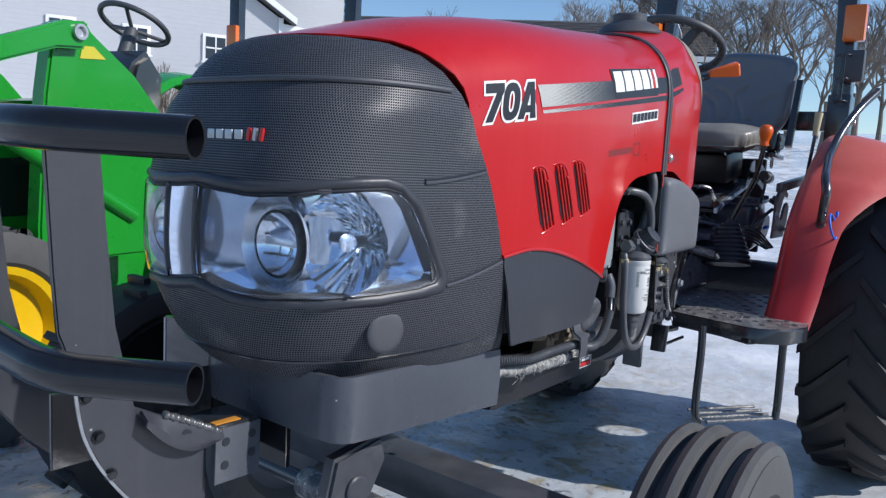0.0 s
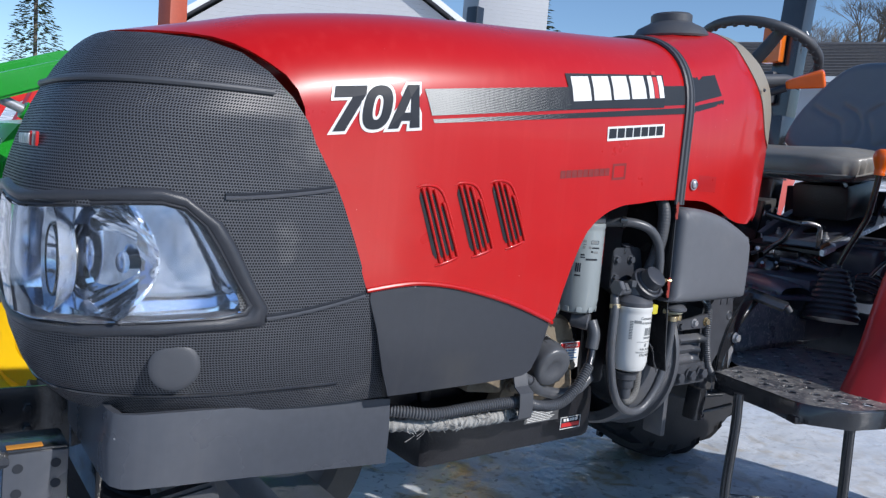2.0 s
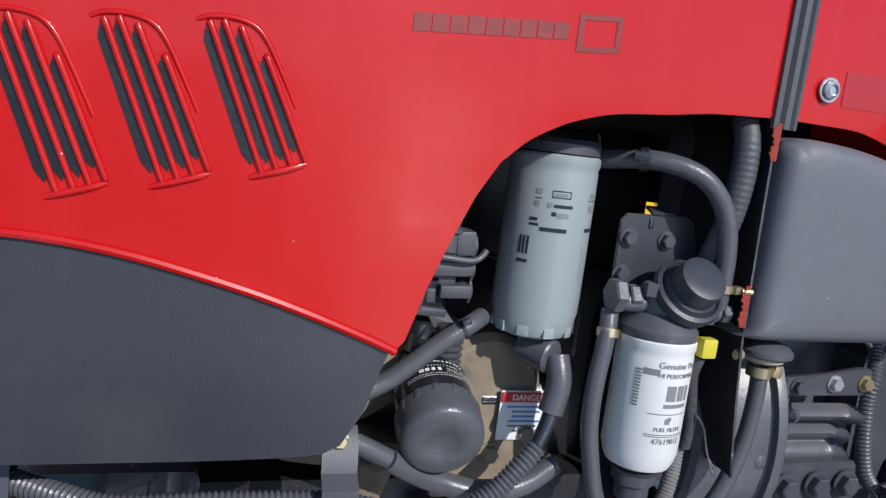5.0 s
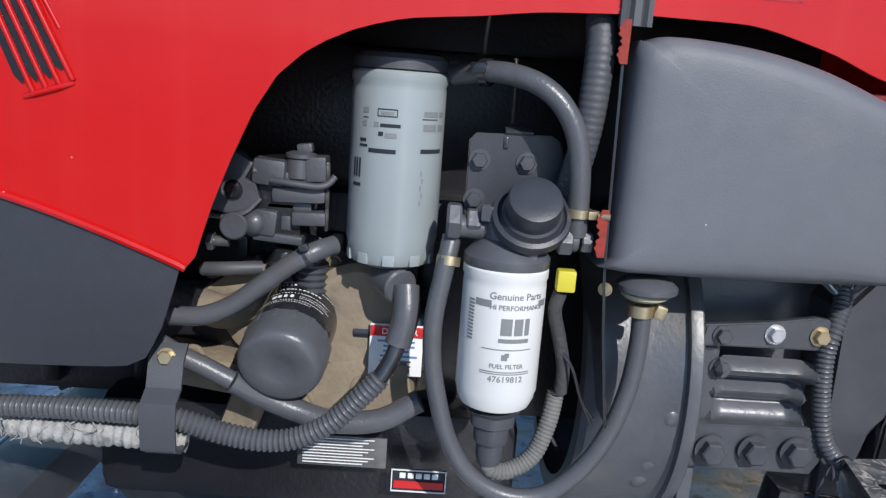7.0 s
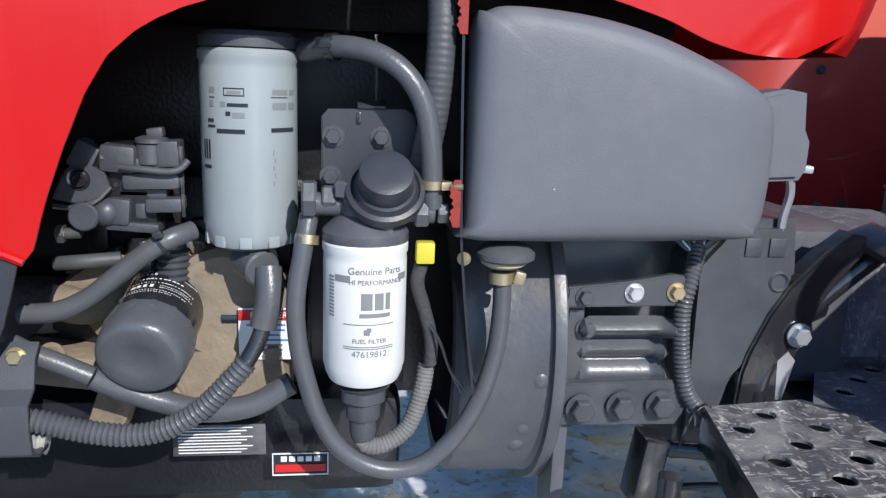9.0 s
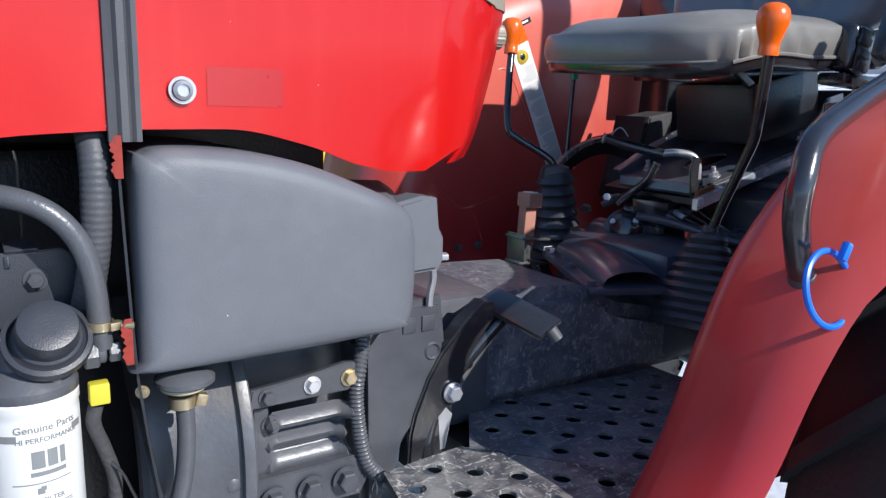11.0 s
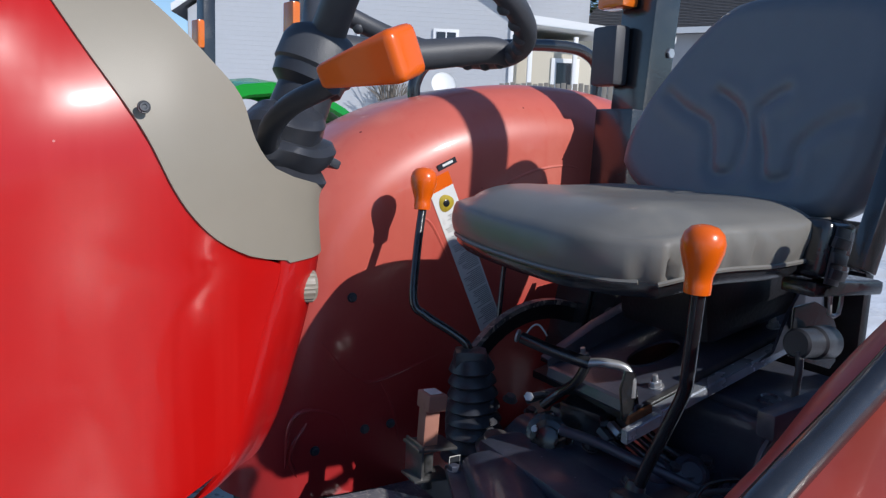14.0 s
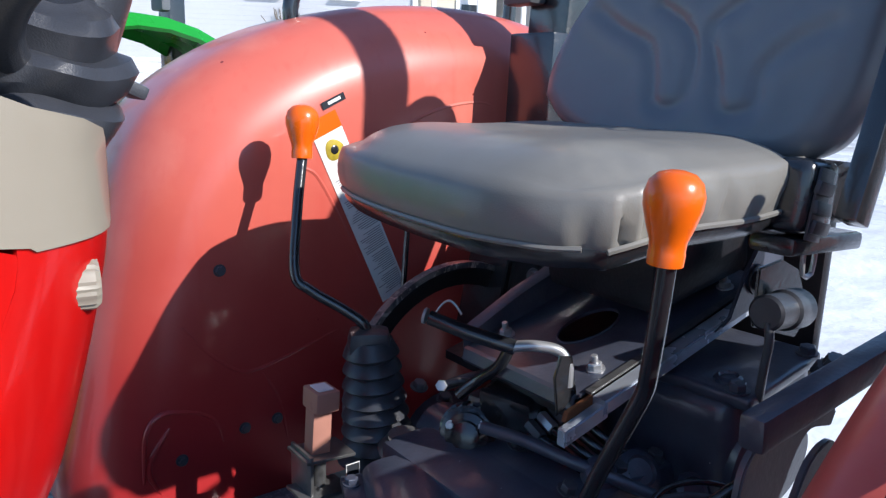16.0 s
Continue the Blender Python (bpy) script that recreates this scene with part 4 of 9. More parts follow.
def fade_material():
    """Printed stripe: silver dots closing to solid charcoal towards the rear."""
    m = mat("dotted_silver_stripe", (0.03, 0.033, 0.038), 0.4, var=0.05, spec=0.2)
    n, l = m.node_tree.nodes, m.node_tree.links
    b = n["Principled BSDF"]
    tc, mp = n.new("ShaderNodeTexCoord"), n.new("ShaderNodeMapRange")
    sep = n.new("ShaderNodeSeparateXYZ")
    l.new(tc.outputs["Object"], sep.inputs[0])
    mp.inputs[1].default_value, mp.inputs[2].default_value = 0.74, 1.13
    mp.inputs[3].default_value, mp.inputs[4].default_value = 0.56, 0.0
    l.new(sep.outputs[0], mp.inputs[0])
    vo = n.new("ShaderNodeTexVoronoi")
    vo.voronoi_dimensions = "2D"
    vo.inputs["Scale"].default_value, vo.inputs["Randomness"].default_value = 300, 0.0
    flat = n.new("ShaderNodeCombineXYZ")
    l.new(sep.outputs[0], flat.inputs[0]), l.new(sep.outputs[2], flat.inputs[1]), l.new(flat.outputs[0], vo.inputs["Vector"])
    lt = n.new("ShaderNodeMath")
    lt.operation = "LESS_THAN"
    l.new(vo.outputs["Distance"], lt.inputs[0]), l.new(mp.outputs[0], lt.inputs[1])
    mx = n.new("ShaderNodeMix")
    mx.data_type = "RGBA"
    l.new(lt.outputs[0], mx.inputs[0])
    mx.inputs[6].default_value, mx.inputs[7].default_value = (0.03, 0.033, 0.038, 1), (0.50, 0.49, 0.46, 1)
    l.new(mx.outputs[2], b.inputs["Base Color"])
    return m


FADE = fade_material()


def slope(x, z0, x0=1.06, k=0.145):
    """Height along the stripe, which climbs to the rear."""
    return z0 + k * (x - x0)


def quad(a, b, c, d):
    """A corner patch: a, b along the top from the front, d, c along the bottom."""
    return lambda u, v: tuple((p * (1 - u) + q * u) * (1 - v) + (s * (1 - u) + r * u) * v for p, q, r, s in zip(a, b, c, d))


decal(quad((0.688, 1.521), (1.541, 1.640), (1.541, 1.590), (0.706, 1.471)), "stripe", FADE, 0.0012, 24)
decal(quad((0.709, 1.464), (1.541, 1.582), (1.541, 1.566), (0.713, 1.457)), "pinstripe", FADE, 0.0012, 24)
rag = random.Random(21)


def ragged(a, b, c, d, bites):
    """A stripe end whose upper or lower edge has flaked: bites are (share, width, depth)."""
    base = quad(a, b, c, d)

    def at(u, v):
        x, z = base(u, v)
        for share, wid, deep, edge in bites:
            if abs(u - share) < wid:
                z += deep * (1 - v if edge else v) * (0.6 + 0.4 * rag.random())
        return x, z
    return at


decal(ragged((1.585, 1.668), (1.712, 1.694), (1.748, 1.640), (1.585, 1.598), ((0.38, 0.05, -0.010, True), (0.47, 0.03, -0.006, True), (0.25, 0.04, -0.004, True))), "stripe_end", INK, 0.0012, 34, parent=cowl)
decal(ragged((1.585, 1.590), (1.758, 1.630), (1.754, 1.617), (1.585, 1.572), ((0.84, 0.03, 0.006, False), (0.93, 0.02, 0.007, False), (0.15, 0.04, 0.003, False))), "pinstripe_end", INK, 0.0012, 34, parent=cowl)


def glyph(outline, holes, x0, z0, size, grow, lift, material, name):
    """A printed figure from its outline in units of its height; leans and climbs with the stripe, grown by a margin."""
    def grown(pts, g):
        out = []
        n = len(pts)
        area = sum(pts[k][0] * pts[(k + 1) % n][1] - pts[(k + 1) % n][0] * pts[k][1] for k in range(n))
        w = 1 if area > 0 else -1
        for k in range(n):
            a, b, c = Vector(pts[k - 1]), Vector(pts[k]), Vector(pts[(k + 1) % n])
            n1, n2 = Vector(((b - a).y, -(b - a).x)).normalized(), Vector(((c - b).y, -(c - b).x)).normalized()
            m = (n1 + n2).normalized()
            out.append(b + m * (w * g / max(0.45, m.dot(n1))))
        return out
    bm = bmesh.new()
    edges = []
    for pts, g in [(outline, grow)] + [(hole, -grow) for hole in holes]:
        V = []
        for p in grown(pts, g):
            x = x0 + size * (p[0] * 0.98 + 0.16 * p[1])
            z = z0 + size * p[1] + 0.14 * (x - x0)
            V.append(bm.verts.new((x, hood_side(x, z) - lift, z)))
        edges += [bm.edges.new((V[k], V[(k + 1) % len(V)])) for k in range(len(V))]
    bmesh.ops.triangle_fill(bm, use_beauty=True, use_dissolve=False, edges=edges)
    return part(name, bm, material, hood, smooth=False)


def oval(cx, cy, rx, ry, n=28):
    return [(cx + rx * math.copysign(abs(math.cos(a)) ** 0.8, math.cos(a)), cy + ry * math.copysign(abs(math.sin(a)) ** 0.8, math.sin(a))) for a in [2 * math.pi * k / n for k in range(n)]]


SEVEN = [(0.02, 0.75), (0.47, 0.75), (0.12, 0.0), (0.42, 0.0), (0.80, 0.80), (0.80, 1.0), (0.02, 1.0)]
LETTER_A = [(0.0, 0.0), (0.28, 0.0), (0.33, 0.17), (0.56, 0.17), (0.58, 0.0), (0.86, 0.0), (0.66, 1.0), (0.34, 1.0)]
for grow, lift, ink, name in ((0.07, 0.0016, WHITEINK, "model_number_outline"), (0.0, 0.0026, INK, "model_number")):
    glyph(SEVEN, [], 0.486, 1.418, 0.083, grow, lift, ink, name)
    glyph(oval(0.36, 0.5, 0.37, 0.5), [oval(0.36, 0.5, 0.125, 0.28)], 0.550, 1.427, 0.083, grow, lift + 0.0002, ink, name)
    glyph(LETTER_A, [[(0.37, 0.36), (0.53, 0.36), (0.475, 0.72)]], 0.608, 1.435, 0.083, grow, lift + 0.0004, ink, name)

# maker's name as plain blocks: four white, two barred, on a dark plate
decal(quad((1.072, 1.606), (1.452, 1.656), (1.447, 1.572), (1.085, 1.527)), "maker_plate", INK, 0.0018, 10)
for k in range(4):
    x = 1.088 + 0.072 * k
    decal(quad((x, slope(x, 1.597)), (x + 0.060, slope(x + 0.06, 1.597)), (x + 0.066, slope(x + 0.06, 1.541)), (x + 0.004, slope(x, 1.541))), "maker_block", WHITEINK, 0.0024, 5, 2)
for x, w, c, up in ((1.380, 0.020, WHITEINK, 0), (1.403, 0.018, REDINK, 0.012), (1.424, 0.020, WHITEINK, 0)):
    decal(quad((x, slope(x, 1.597) + up), (x + w, slope(x + w, 1.597) + up), (x + w + 0.003, slope(x + w, 1.541)), (x + 0.003, slope(x, 1.541))), "maker_bar", c, 0.0024, 3, 2)
# product line as a plain white-edged bar of seven blocks
decal(quad((1.220, 1.500), (1.456, 1.531), (1.460, 1.497), (1.222, 1.466)), "name_edge", WHITEINK, 0.0015, 8)
for k in range(7):
    x = 1.226 + 0.0325 * k
    decal(quad((x, slope(x, 1.495, 1.22, 0.13)), (x + 0.028, slope(x + 0.028, 1.495, 1.22, 0.13)), (x + 0.029, slope(x + 0.028, 1.472, 1.22, 0.13)), (x + 0.001, slope(x, 1.472, 1.22, 0.13))), "name_block", INK, 0.0022, 2, 1)
# faint remains of a removed dealer sticker
GHOST = mat("sticker_residue", (0.22, 0.02, 0.018), 0.5, var=0.35, scale=60)
for k in range(9):
    x = 1.07 + 0.0195 * k
    decal(quad((x, slope(x, 1.385, 1.06, 0.1)), (x + 0.0175, slope(x + 0.0175, 1.385, 1.06, 0.1)), (x + 0.0175, slope(x + 0.0175, 1.367, 1.06, 0.1)), (x, slope(x, 1.367, 1.06, 0.1))), "sticker_residue", GHOST, 0.0008, 2, 1)
for x0, x1, za, zb in ((1.255, 1.262, 1.395, 1.355), (1.303, 1.310, 1.395, 1.355), (1.262, 1.303, 1.395, 1.389), (1.262, 1.303, 1.361, 1.355)):
    decal(quad((x0, slope(x0, za, 1.06, 0.1)), (x1, slope(x1, za, 1.06, 0.1)), (x1, slope(x1, zb, 1.06, 0.1)), (x0, slope(x0, zb, 1.06, 0.1))), "sticker_residue", GHOST, 0.0008, 2, 1)

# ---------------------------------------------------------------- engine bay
# engine block, head in shade-black; an added sheet stands for shade by far bonnet
part("inner_baffle", block((1.45, 0.14, 1.34), (1.04, 0.012, 0.30), bevel=0.003), DEEP, tractor, "near-black sheet added as shade behind the engine")
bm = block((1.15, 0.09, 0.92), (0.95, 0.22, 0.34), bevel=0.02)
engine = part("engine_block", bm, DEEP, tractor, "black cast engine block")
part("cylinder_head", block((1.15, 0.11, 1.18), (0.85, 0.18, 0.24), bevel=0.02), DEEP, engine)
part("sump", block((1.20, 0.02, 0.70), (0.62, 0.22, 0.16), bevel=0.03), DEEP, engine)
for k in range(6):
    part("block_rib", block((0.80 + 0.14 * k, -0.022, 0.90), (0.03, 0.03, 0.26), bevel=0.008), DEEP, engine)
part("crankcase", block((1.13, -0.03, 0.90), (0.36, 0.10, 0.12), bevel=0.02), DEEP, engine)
bm = bmesh.new()
lathe([(0, 0), (0.075, 0), (0.08, 0.01), (0.08, 0.05), (0.07, 0.06), (0, 0.06)], (1.27, -0.08, 0.93), (0, -1, 0), 28, bm)
block((1.09, -0.10, 0.835), (0.20, 0.07, 0.05), (0, 8, 0), 0.015, bm)
block((1.12, -0.115, 0.80), (0.05, 0.05, 0.10), (0, 20, 0), 0.012, bm)
block((1.27, -0.11, 0.83), (0.16, 0.07, 0.10), (0, -12, 0), 0.02, bm)
block((1.285, -0.085, 0.855), (0.17, 0.06, 0.075), (0, -4, 0), 0.015, bm)
for k in range(11):
    block((1.215 + 0.0145 * k, -0.118, 0.856 + 0.001 * k), (0.008, 0.016, 0.066 - 0.002 * (k % 3)), (0, 6, 0), 0.003, bm)
block((1.11, -0.075, 0.93), (0.10, 0.05, 0.11), (0, -35, 0), 0.02, bm)
pieces("timing_case", "case_boss", bm, DUSTY, tractor, "dust-covered engine casting")
for x, z in ((1.12, 0.83), (1.20, 0.815), (1.28, 0.84), (1.05, 0.87), (1.33, 0.87)):
    part("bolt", bolt((x, -0.145, z), (0, -1, 0), 0.022), DUSTY, tractor)

# spin-on filters


def canister(c, r, z0, z1, material, name, label, axis=(0, 0, 1), flutes=True):
    L = z1 - z0
    prof = [(0, 0), (r * 0.62, 0), (r * 0.86, 0.006), (r * 0.95, 0.016), (r * 0.965, L * 0.12), (r, L * 0.15), (r, L - 0.022), (r * 0.985, L - 0.016), (r * 1.02, L - 0.012), (r * 1.02, L - 0.003), (r * 0.97, L), (0, L)]
    f = (lambda a: 1 - 0.012 * (math.cos(10 * a) > 0.2)) if flutes else None
    return part(name, lathe(prof, (c[0], c[1], z0), axis, 60, shape=None), material, tractor, label)


oil = canister((1.308, -0.166), 0.0575, 1.022, 1.262, FILTERGREY, "oil_filter", "pale grey spin-on filter canister")
for k in range(10):
    a = 2 * math.pi * k / 10
    m = basis((0, 0, 1), (1.308, -0.166, 1.04), a)
    own = block((0.0537, 0, -0.004), (0.004, 0.015, 0.014), bevel=0.0019)
    own.transform(m)
    part("grip_flat", own, FILTERGREY, oil)
part("filter_seal", lathe([(0.05, 0), (0.057, 0.002), (0.057, 0.014), (0.05, 0.02), (0.0, 0.02)], (1.308, -0.166, 1.262), (0, 0, 1), 40), PLASTIC, oil)


def wrap(cx, cy, r, a0, a1, z0, z1, material, name, parent, lift=0.0006, n=10):
    """A printed patch on an upright canister; angles in degrees from straight at the camera side (-y), plus to the rear."""
    rows = []
    for k in range(n + 1):
        a = radians(a0 + (a1 - a0) * k / n)
        rows.append([(cx + (r + lift) * math.sin(a), cy - (r + lift) * math.cos(a), z) for z in (z0, z1)])
    return part(name, grid(rows), material, parent)


def wrap_text(text, size, cx, cy, r, a_mid, z, material, name, parent, width=1.0, lift=0.0007):
    ob = lettering(text, size, material, name, Matrix.Identity(4), parent, 0.0002, 0.0, 0, width)
    for v in ob.data.vertices:
        a = v.co.x / r + radians(a_mid)
        rr = r + lift + v.co.z
        zz2 = z + v.co.y
        v.co = (cx + rr * math.sin(a), cy - rr * math.cos(a), zz2)
    return ob


OC = (1.308, -0.166, 0.0575)
for a0, a1, z0, z1 in ((-32, 2, 1.166, 1.171), (32, 68, 1.168, 1.173), (34, 56, 1.211, 1.217), (60, 70, 1.211, 1.217), (34, 54, 1.194, 1.202), (58, 70, 1.194, 1.202), (-42, -34, 1.212, 1.218), (-42, -34, 1.206, 1.207), (-18, 6, 1.1965, 1.2005), (-26, -20, 1.196, 1.202), (-42, -36, 1.196, 1.203), (-20, -14, 1.186, 1.191), (-12, 2, 1.184, 1.190), (32, 56, 1.2075, 1.2085), (-46, -36, 1.178, 1.182), (-46, -34, 1.172, 1.175)):
    wrap(*OC, a0, a1, z0, z1, INK if (z1 - z0) < 0.0055 else GREYINK, "print_bar", oil)
for z in (1.2085, 1.2165):
    wrap(*OC, -22, 2, z, z + 0.0012, INK, "print_frame", oil)
for a in (-22, 1):
    wrap(*OC, a, a + 1, 1.2085, 1.2177, INK, "print_frame", oil, n=2)
wrap(*OC, -18, -2, 1.211, 1.2145, GREYINK, "print_bar", oil)
for k in range(3):
    wrap(*OC, -56 + 5 * k, -53 + 5 * k, 1.135, 1.158, INK, "print_bar", oil, n=3)
wrap(*OC, -57, -42, 1.124, 1.128, INK, "print_bar", oil)
for k in range(5):
    wrap(*OC, 34 + 2.2 * (k % 2), 35.5 + 2.2 * (k % 2), 1.105 + 0.009 * k, 1.111 + 0.009 * k, GREYINK, "print_mark", oil, n=2)

FC = (1.449, -0.245, 0.0495)
fuel = canister(FC, FC[2], 0.872, 1.050, FILTERWHITE, "fuel_filter", "white spin-on fuel filter canister with grey print")
wrap_text("Genuine Parts", 0.0115, *FC, 14, 1.0215, GREYINK, "print", fuel)
wrap_text("HI PERFORMANCE", 0.0082, *FC, 16, 1.0085, GREYINK, "print", fuel)
wrap_text("FUEL FILTER", 0.0075, *FC, 6, 0.9385, GREYINK, "print", fuel)
wrap_text("47619812", 0.0105, *FC, 6, 0.9225, GREYINK, "print", fuel)
wrap(*FC, -44, -21, 1.008, 1.016, GREYINK, "print_bar", fuel)
wrap(*FC, 48, 66, 1.008, 1.016, GREYINK, "print_bar", fuel)
for a0, a1, z0, z1 in ((-6, 9, 0.976, 0.996), (12, 24, 0.976, 0.996), (27, 34, 0.976, 0.996), (-8, 34, 0.967, 0.972), (-2, 6, 0.946, 0.953), (2, 8, 0.950, 0.955)):
    wrap(*FC, a0, a1, z0, z1, GREYINK, "logo_bar", fuel, n=4)
for z in (0.931, 0.9285, 0.958):
    wrap(*FC, -30, 40, z, z + 0.0012, GREYINK, "fine_print", fuel)
for k in range(12):
    wrap(*FC, -56, -46, 0.965 + 0.0042 * k, 0.9672 + 0.0042 * k, GREYINK, "bar_code", fuel, n=2)
bm = lathe([(0, 0), (0.020, 0), (0.022, 0.004), (0.022, 0.022), (0.028, 0.026), (0.028, 0.04), (0.034, 0.046), (0, 0.046)], (1.449, -0.245, 0.822), (0, 0, 1), 24, shape=lambda a: 1 + 0.03 * math.cos(6 * a))
lathe([(0, 0), (0.014, 0), (0.017, 0.01), (0.017, 0.03), (0, 0.03)], (1.449, -0.245, 0.793), (0, 0, 1), 20, bm)
part("drain_bowl", bm, PLASTIC, fuel, "black drain valve")

# filter head with priming plunger
bm = lathe([(0, 0), (0.048, 0), (0.051, 0.004), (0.051, 0.014), (0.046, 0.02), (0.03, 0.034), (0.03, 0.06), (0, 0.06)], (1.449, -0.243, 1.046), (0, 0, 1), 40)
block((1.458, -0.235, 1.085), (0.052, 0.055, 0.05), bevel=0.008, bm=bm)
rod((1.385, -0.24, 1.09), (1.53, -0.25, 1.083), 0.0135, 18, bm)
rod((1.375, -0.24, 1.096), (1.392, -0.24, 1.096), 0.022, 6, bm)
rod((1.398, -0.24, 1.094), (1.415, -0.24, 1.094), 0.018, 6, bm)
rod((1.505, -0.25, 1.083), (1.522, -0.25, 1.083), 0.018, 6, bm)
rod((1.532, -0.252, 1.083), (1.545, -0.252, 1.083), 0.013, 6, bm)
rod((1.424, -0.255, 1.10), (1.424, -0.255, 1.118), 0.012, 6, bm)
block((1.470, -0.272, 1.066), (0.02, 0.02, 0.018), bevel=0.004, bm=bm)
head = pieces("filter_head", "hose_union", bm, IRON, tractor, "black cast filter head with hose unions")
AX = (0.0, -0.62, 0.55)
bm = lathe([(0, -0.03), (0.034, -0.03), (0.036, -0.012), (0.045, -0.006), (0.0465, 0.002), (0.045, 0.008), (0.040, 0.010), (0.038, 0.006), (0.036, 0.008), (0.0345, 0.013), (0.0315, 0.015), (0.0310, 0.036), (0.0295, 0.040), (0.024, 0.0415), (0.012, 0.042), (0, 0.042)], (1.470, -0.262, 1.108), AX, 44)
part("priming_plunger", bm, SKIRTING, head, "ribbed black rubber plunger cap")

# mounting plate
bm = prism([(1.396, 1.085), (1.396, 1.188), (1.404, 1.197), (1.495, 1.199), (1.506, 1.192), (1.524, 1.13), (1.524, 1.085)], -0.203, -0.197, 0.0015)
plate = part("filter_bracket", bm, SKIRTING, tractor, "black steel filter bracket")
for x, z in ((1.41, 1.165), (1.467, 1.165), (1.407, 1.117)):
    part("bolt", bolt((x, -0.203, z), (0, -1, 0), 0.0175), CAST, plate)
part("bracket_slot", block((1.44, -0.2035, 1.187), (0.006, 0.004, 0.014), bevel=0.002), BLACK, plate)
part("bracket_tab", block((1.455, -0.196, 1.203), (0.034, 0.02, 0.005), (20, 0, 0), 0.002), SKIRTING, plate)


def hose(pts, r, name, material=RUBBER, label="", seg=14, **kw):
    return part(name, tube(pts, r, seg, **kw), material, tractor, label)


h1 = hose([(1.375, -0.17, 1.262), (1.41, -0.215, 1.268), (1.44, -0.235, 1.266), (1.47, -0.248, 1.256), (1.495, -0.254, 1.236), (1.513, -0.257, 1.205), (1.521, -0.258, 1.165), (1.524, -0.256, 1.122), (1.526, -0.252, 1.09)], 0.0125, "fuel_hose", label="curved black rubber fuel hose")
bm = lathe([(0.013, 0), (0.0155, 0), (0.0155, 0.01), (0.013, 0.01), (0.013, 0)], (1.5245, -0.256, 1.112), (0, 0, 1), 20)
block((1.539, -0.266, 1.117), (0.016, 0.012, 0.010), (0, 0, 20), 0.002, bm)
rod((1.545, -0.27, 1.117), (1.558, -0.275, 1.117), 0.004, 8, bm)
part("hose_clamp", bm, BRASS, h1, "steel hose clip")
bm = lathe([(0.013, 0), (0.016, 0), (0.016, 0.01), (0.013, 0.01), (0.013, 0)], (1.405, -0.21, 1.267), (0.8, -0.55, 0.05), 20)
block((1.40, -0.222, 1.272), (0.02, 0.01, 0.012), (0, 0, -30), 0.002, bm)
part("hose_clamp", bm, BLACK, h1)
hose([(1.53, -0.235, 1.335), (1.531, -0.247, 1.305), (1.53, -0.25, 1.26), (1.527, -0.245, 1.21), (1.52, -0.235, 1.16), (1.51, -0.22, 1.11)], 0.0165, "wrapped_harness", PLASTIC, "tape-wrapped wiring harness", ribs=0.0005, pitch=0.008)
u = hose([(1.383, -0.232, 1.075), (1.377, -0.243, 1.04), (1.368, -0.25, 0.98), (1.369, -0.25, 0.93), (1.377, -0.25, 0.885), (1.395, -0.25, 0.825), (1.425, -0.25, 0.778), (1.47, -0.25, 0.752), (1.52, -0.25, 0.755), (1.562, -0.25, 0.79), (1.592, -0.25, 0.84), (1.610, -0.25, 0.90), (1.616, -0.25, 0.96), (1.615, -0.25, 1.01)], 0.0115, "return_hose", label="looped black rubber return hose", n=6)
part("hose_clamp", lathe([(0.0115, 0), (0.0145, 0), (0.0145, 0.011), (0.0115, 0.011), (0.0115, 0)], (1.381, -0.238, 1.052), (-0.1, -0.2, -1), 18), BRASS, u)
bm = lathe([(0.0115, 0), (0.0165, 0), (0.0165, 0.014), (0.0115, 0.014), (0.0115, 0)], (1.613, -0.25, 0.998), (0, 0, 1), 24)
block((1.634, -0.258, 1.006), (0.014, 0.012, 0.016), (0, 15, 0), 0.003, bm)
union = part("union_clamp", bm, BRASS, tractor, "coppery hose clamp under the tank cover")
part("union_ring", lathe([(0, 0), (0.020, 0), (0.027, 0.004), (0.027, 0.009), (0, 0.009)], (1.615, -0.25, 1.018), (0, 0, 1), 32), mat("cream_seal", (0.42, 0.40, 0.28), 0.5, var=0.15), union, "cream seal ring")
part("union_dome", lathe([(0.030, -0.004), (0.036, 0.0), (0.036, 0.006), (0.028, 0.014), (0.012, 0.018), (0, 0.018)], (1.617, -0.25, 1.030), (0, 0, 1), 36), RUBBER, union, "black rubber grommet")
hose([(1.449, -0.245, 0.80), (1.452, -0.246, 0.785), (1.475, -0.243, 0.782), (1.505, -0.235, 0.80), (1.522, -0.225, 0.84), (1.530, -0.215, 0.88)], 0.011, "braided_hose", DUSTHOSE, "dusty braided drain hose", ribs=0.0007, pitch=0.005)
part("connector", block((1.519, -0.255, 1.036), (0.022, 0.018, 0.026), bevel=0.003), YELLOWP, tractor, "yellow wiring connector")
hose([(1.516, -0.248, 1.02), (1.512, -0.245, 0.995), (1.522, -0.238, 0.96), (1.532, -0.232, 0.92), (1.533, -0.228, 0.885)], 0.0085, "sensor_lead", GREYCLOTH, "taped sensor lead")
for k in range(2):
    part("cable_tie", tube([(1.526, -0.24, 0.945 - 0.004 * k), (1.54, -0.25, 0.925), (1.555, -0.25, 0.885), (1.572, -0.25, 0.852 + 0.01 * k)], 0.0018, 6), BLACK, tractor)

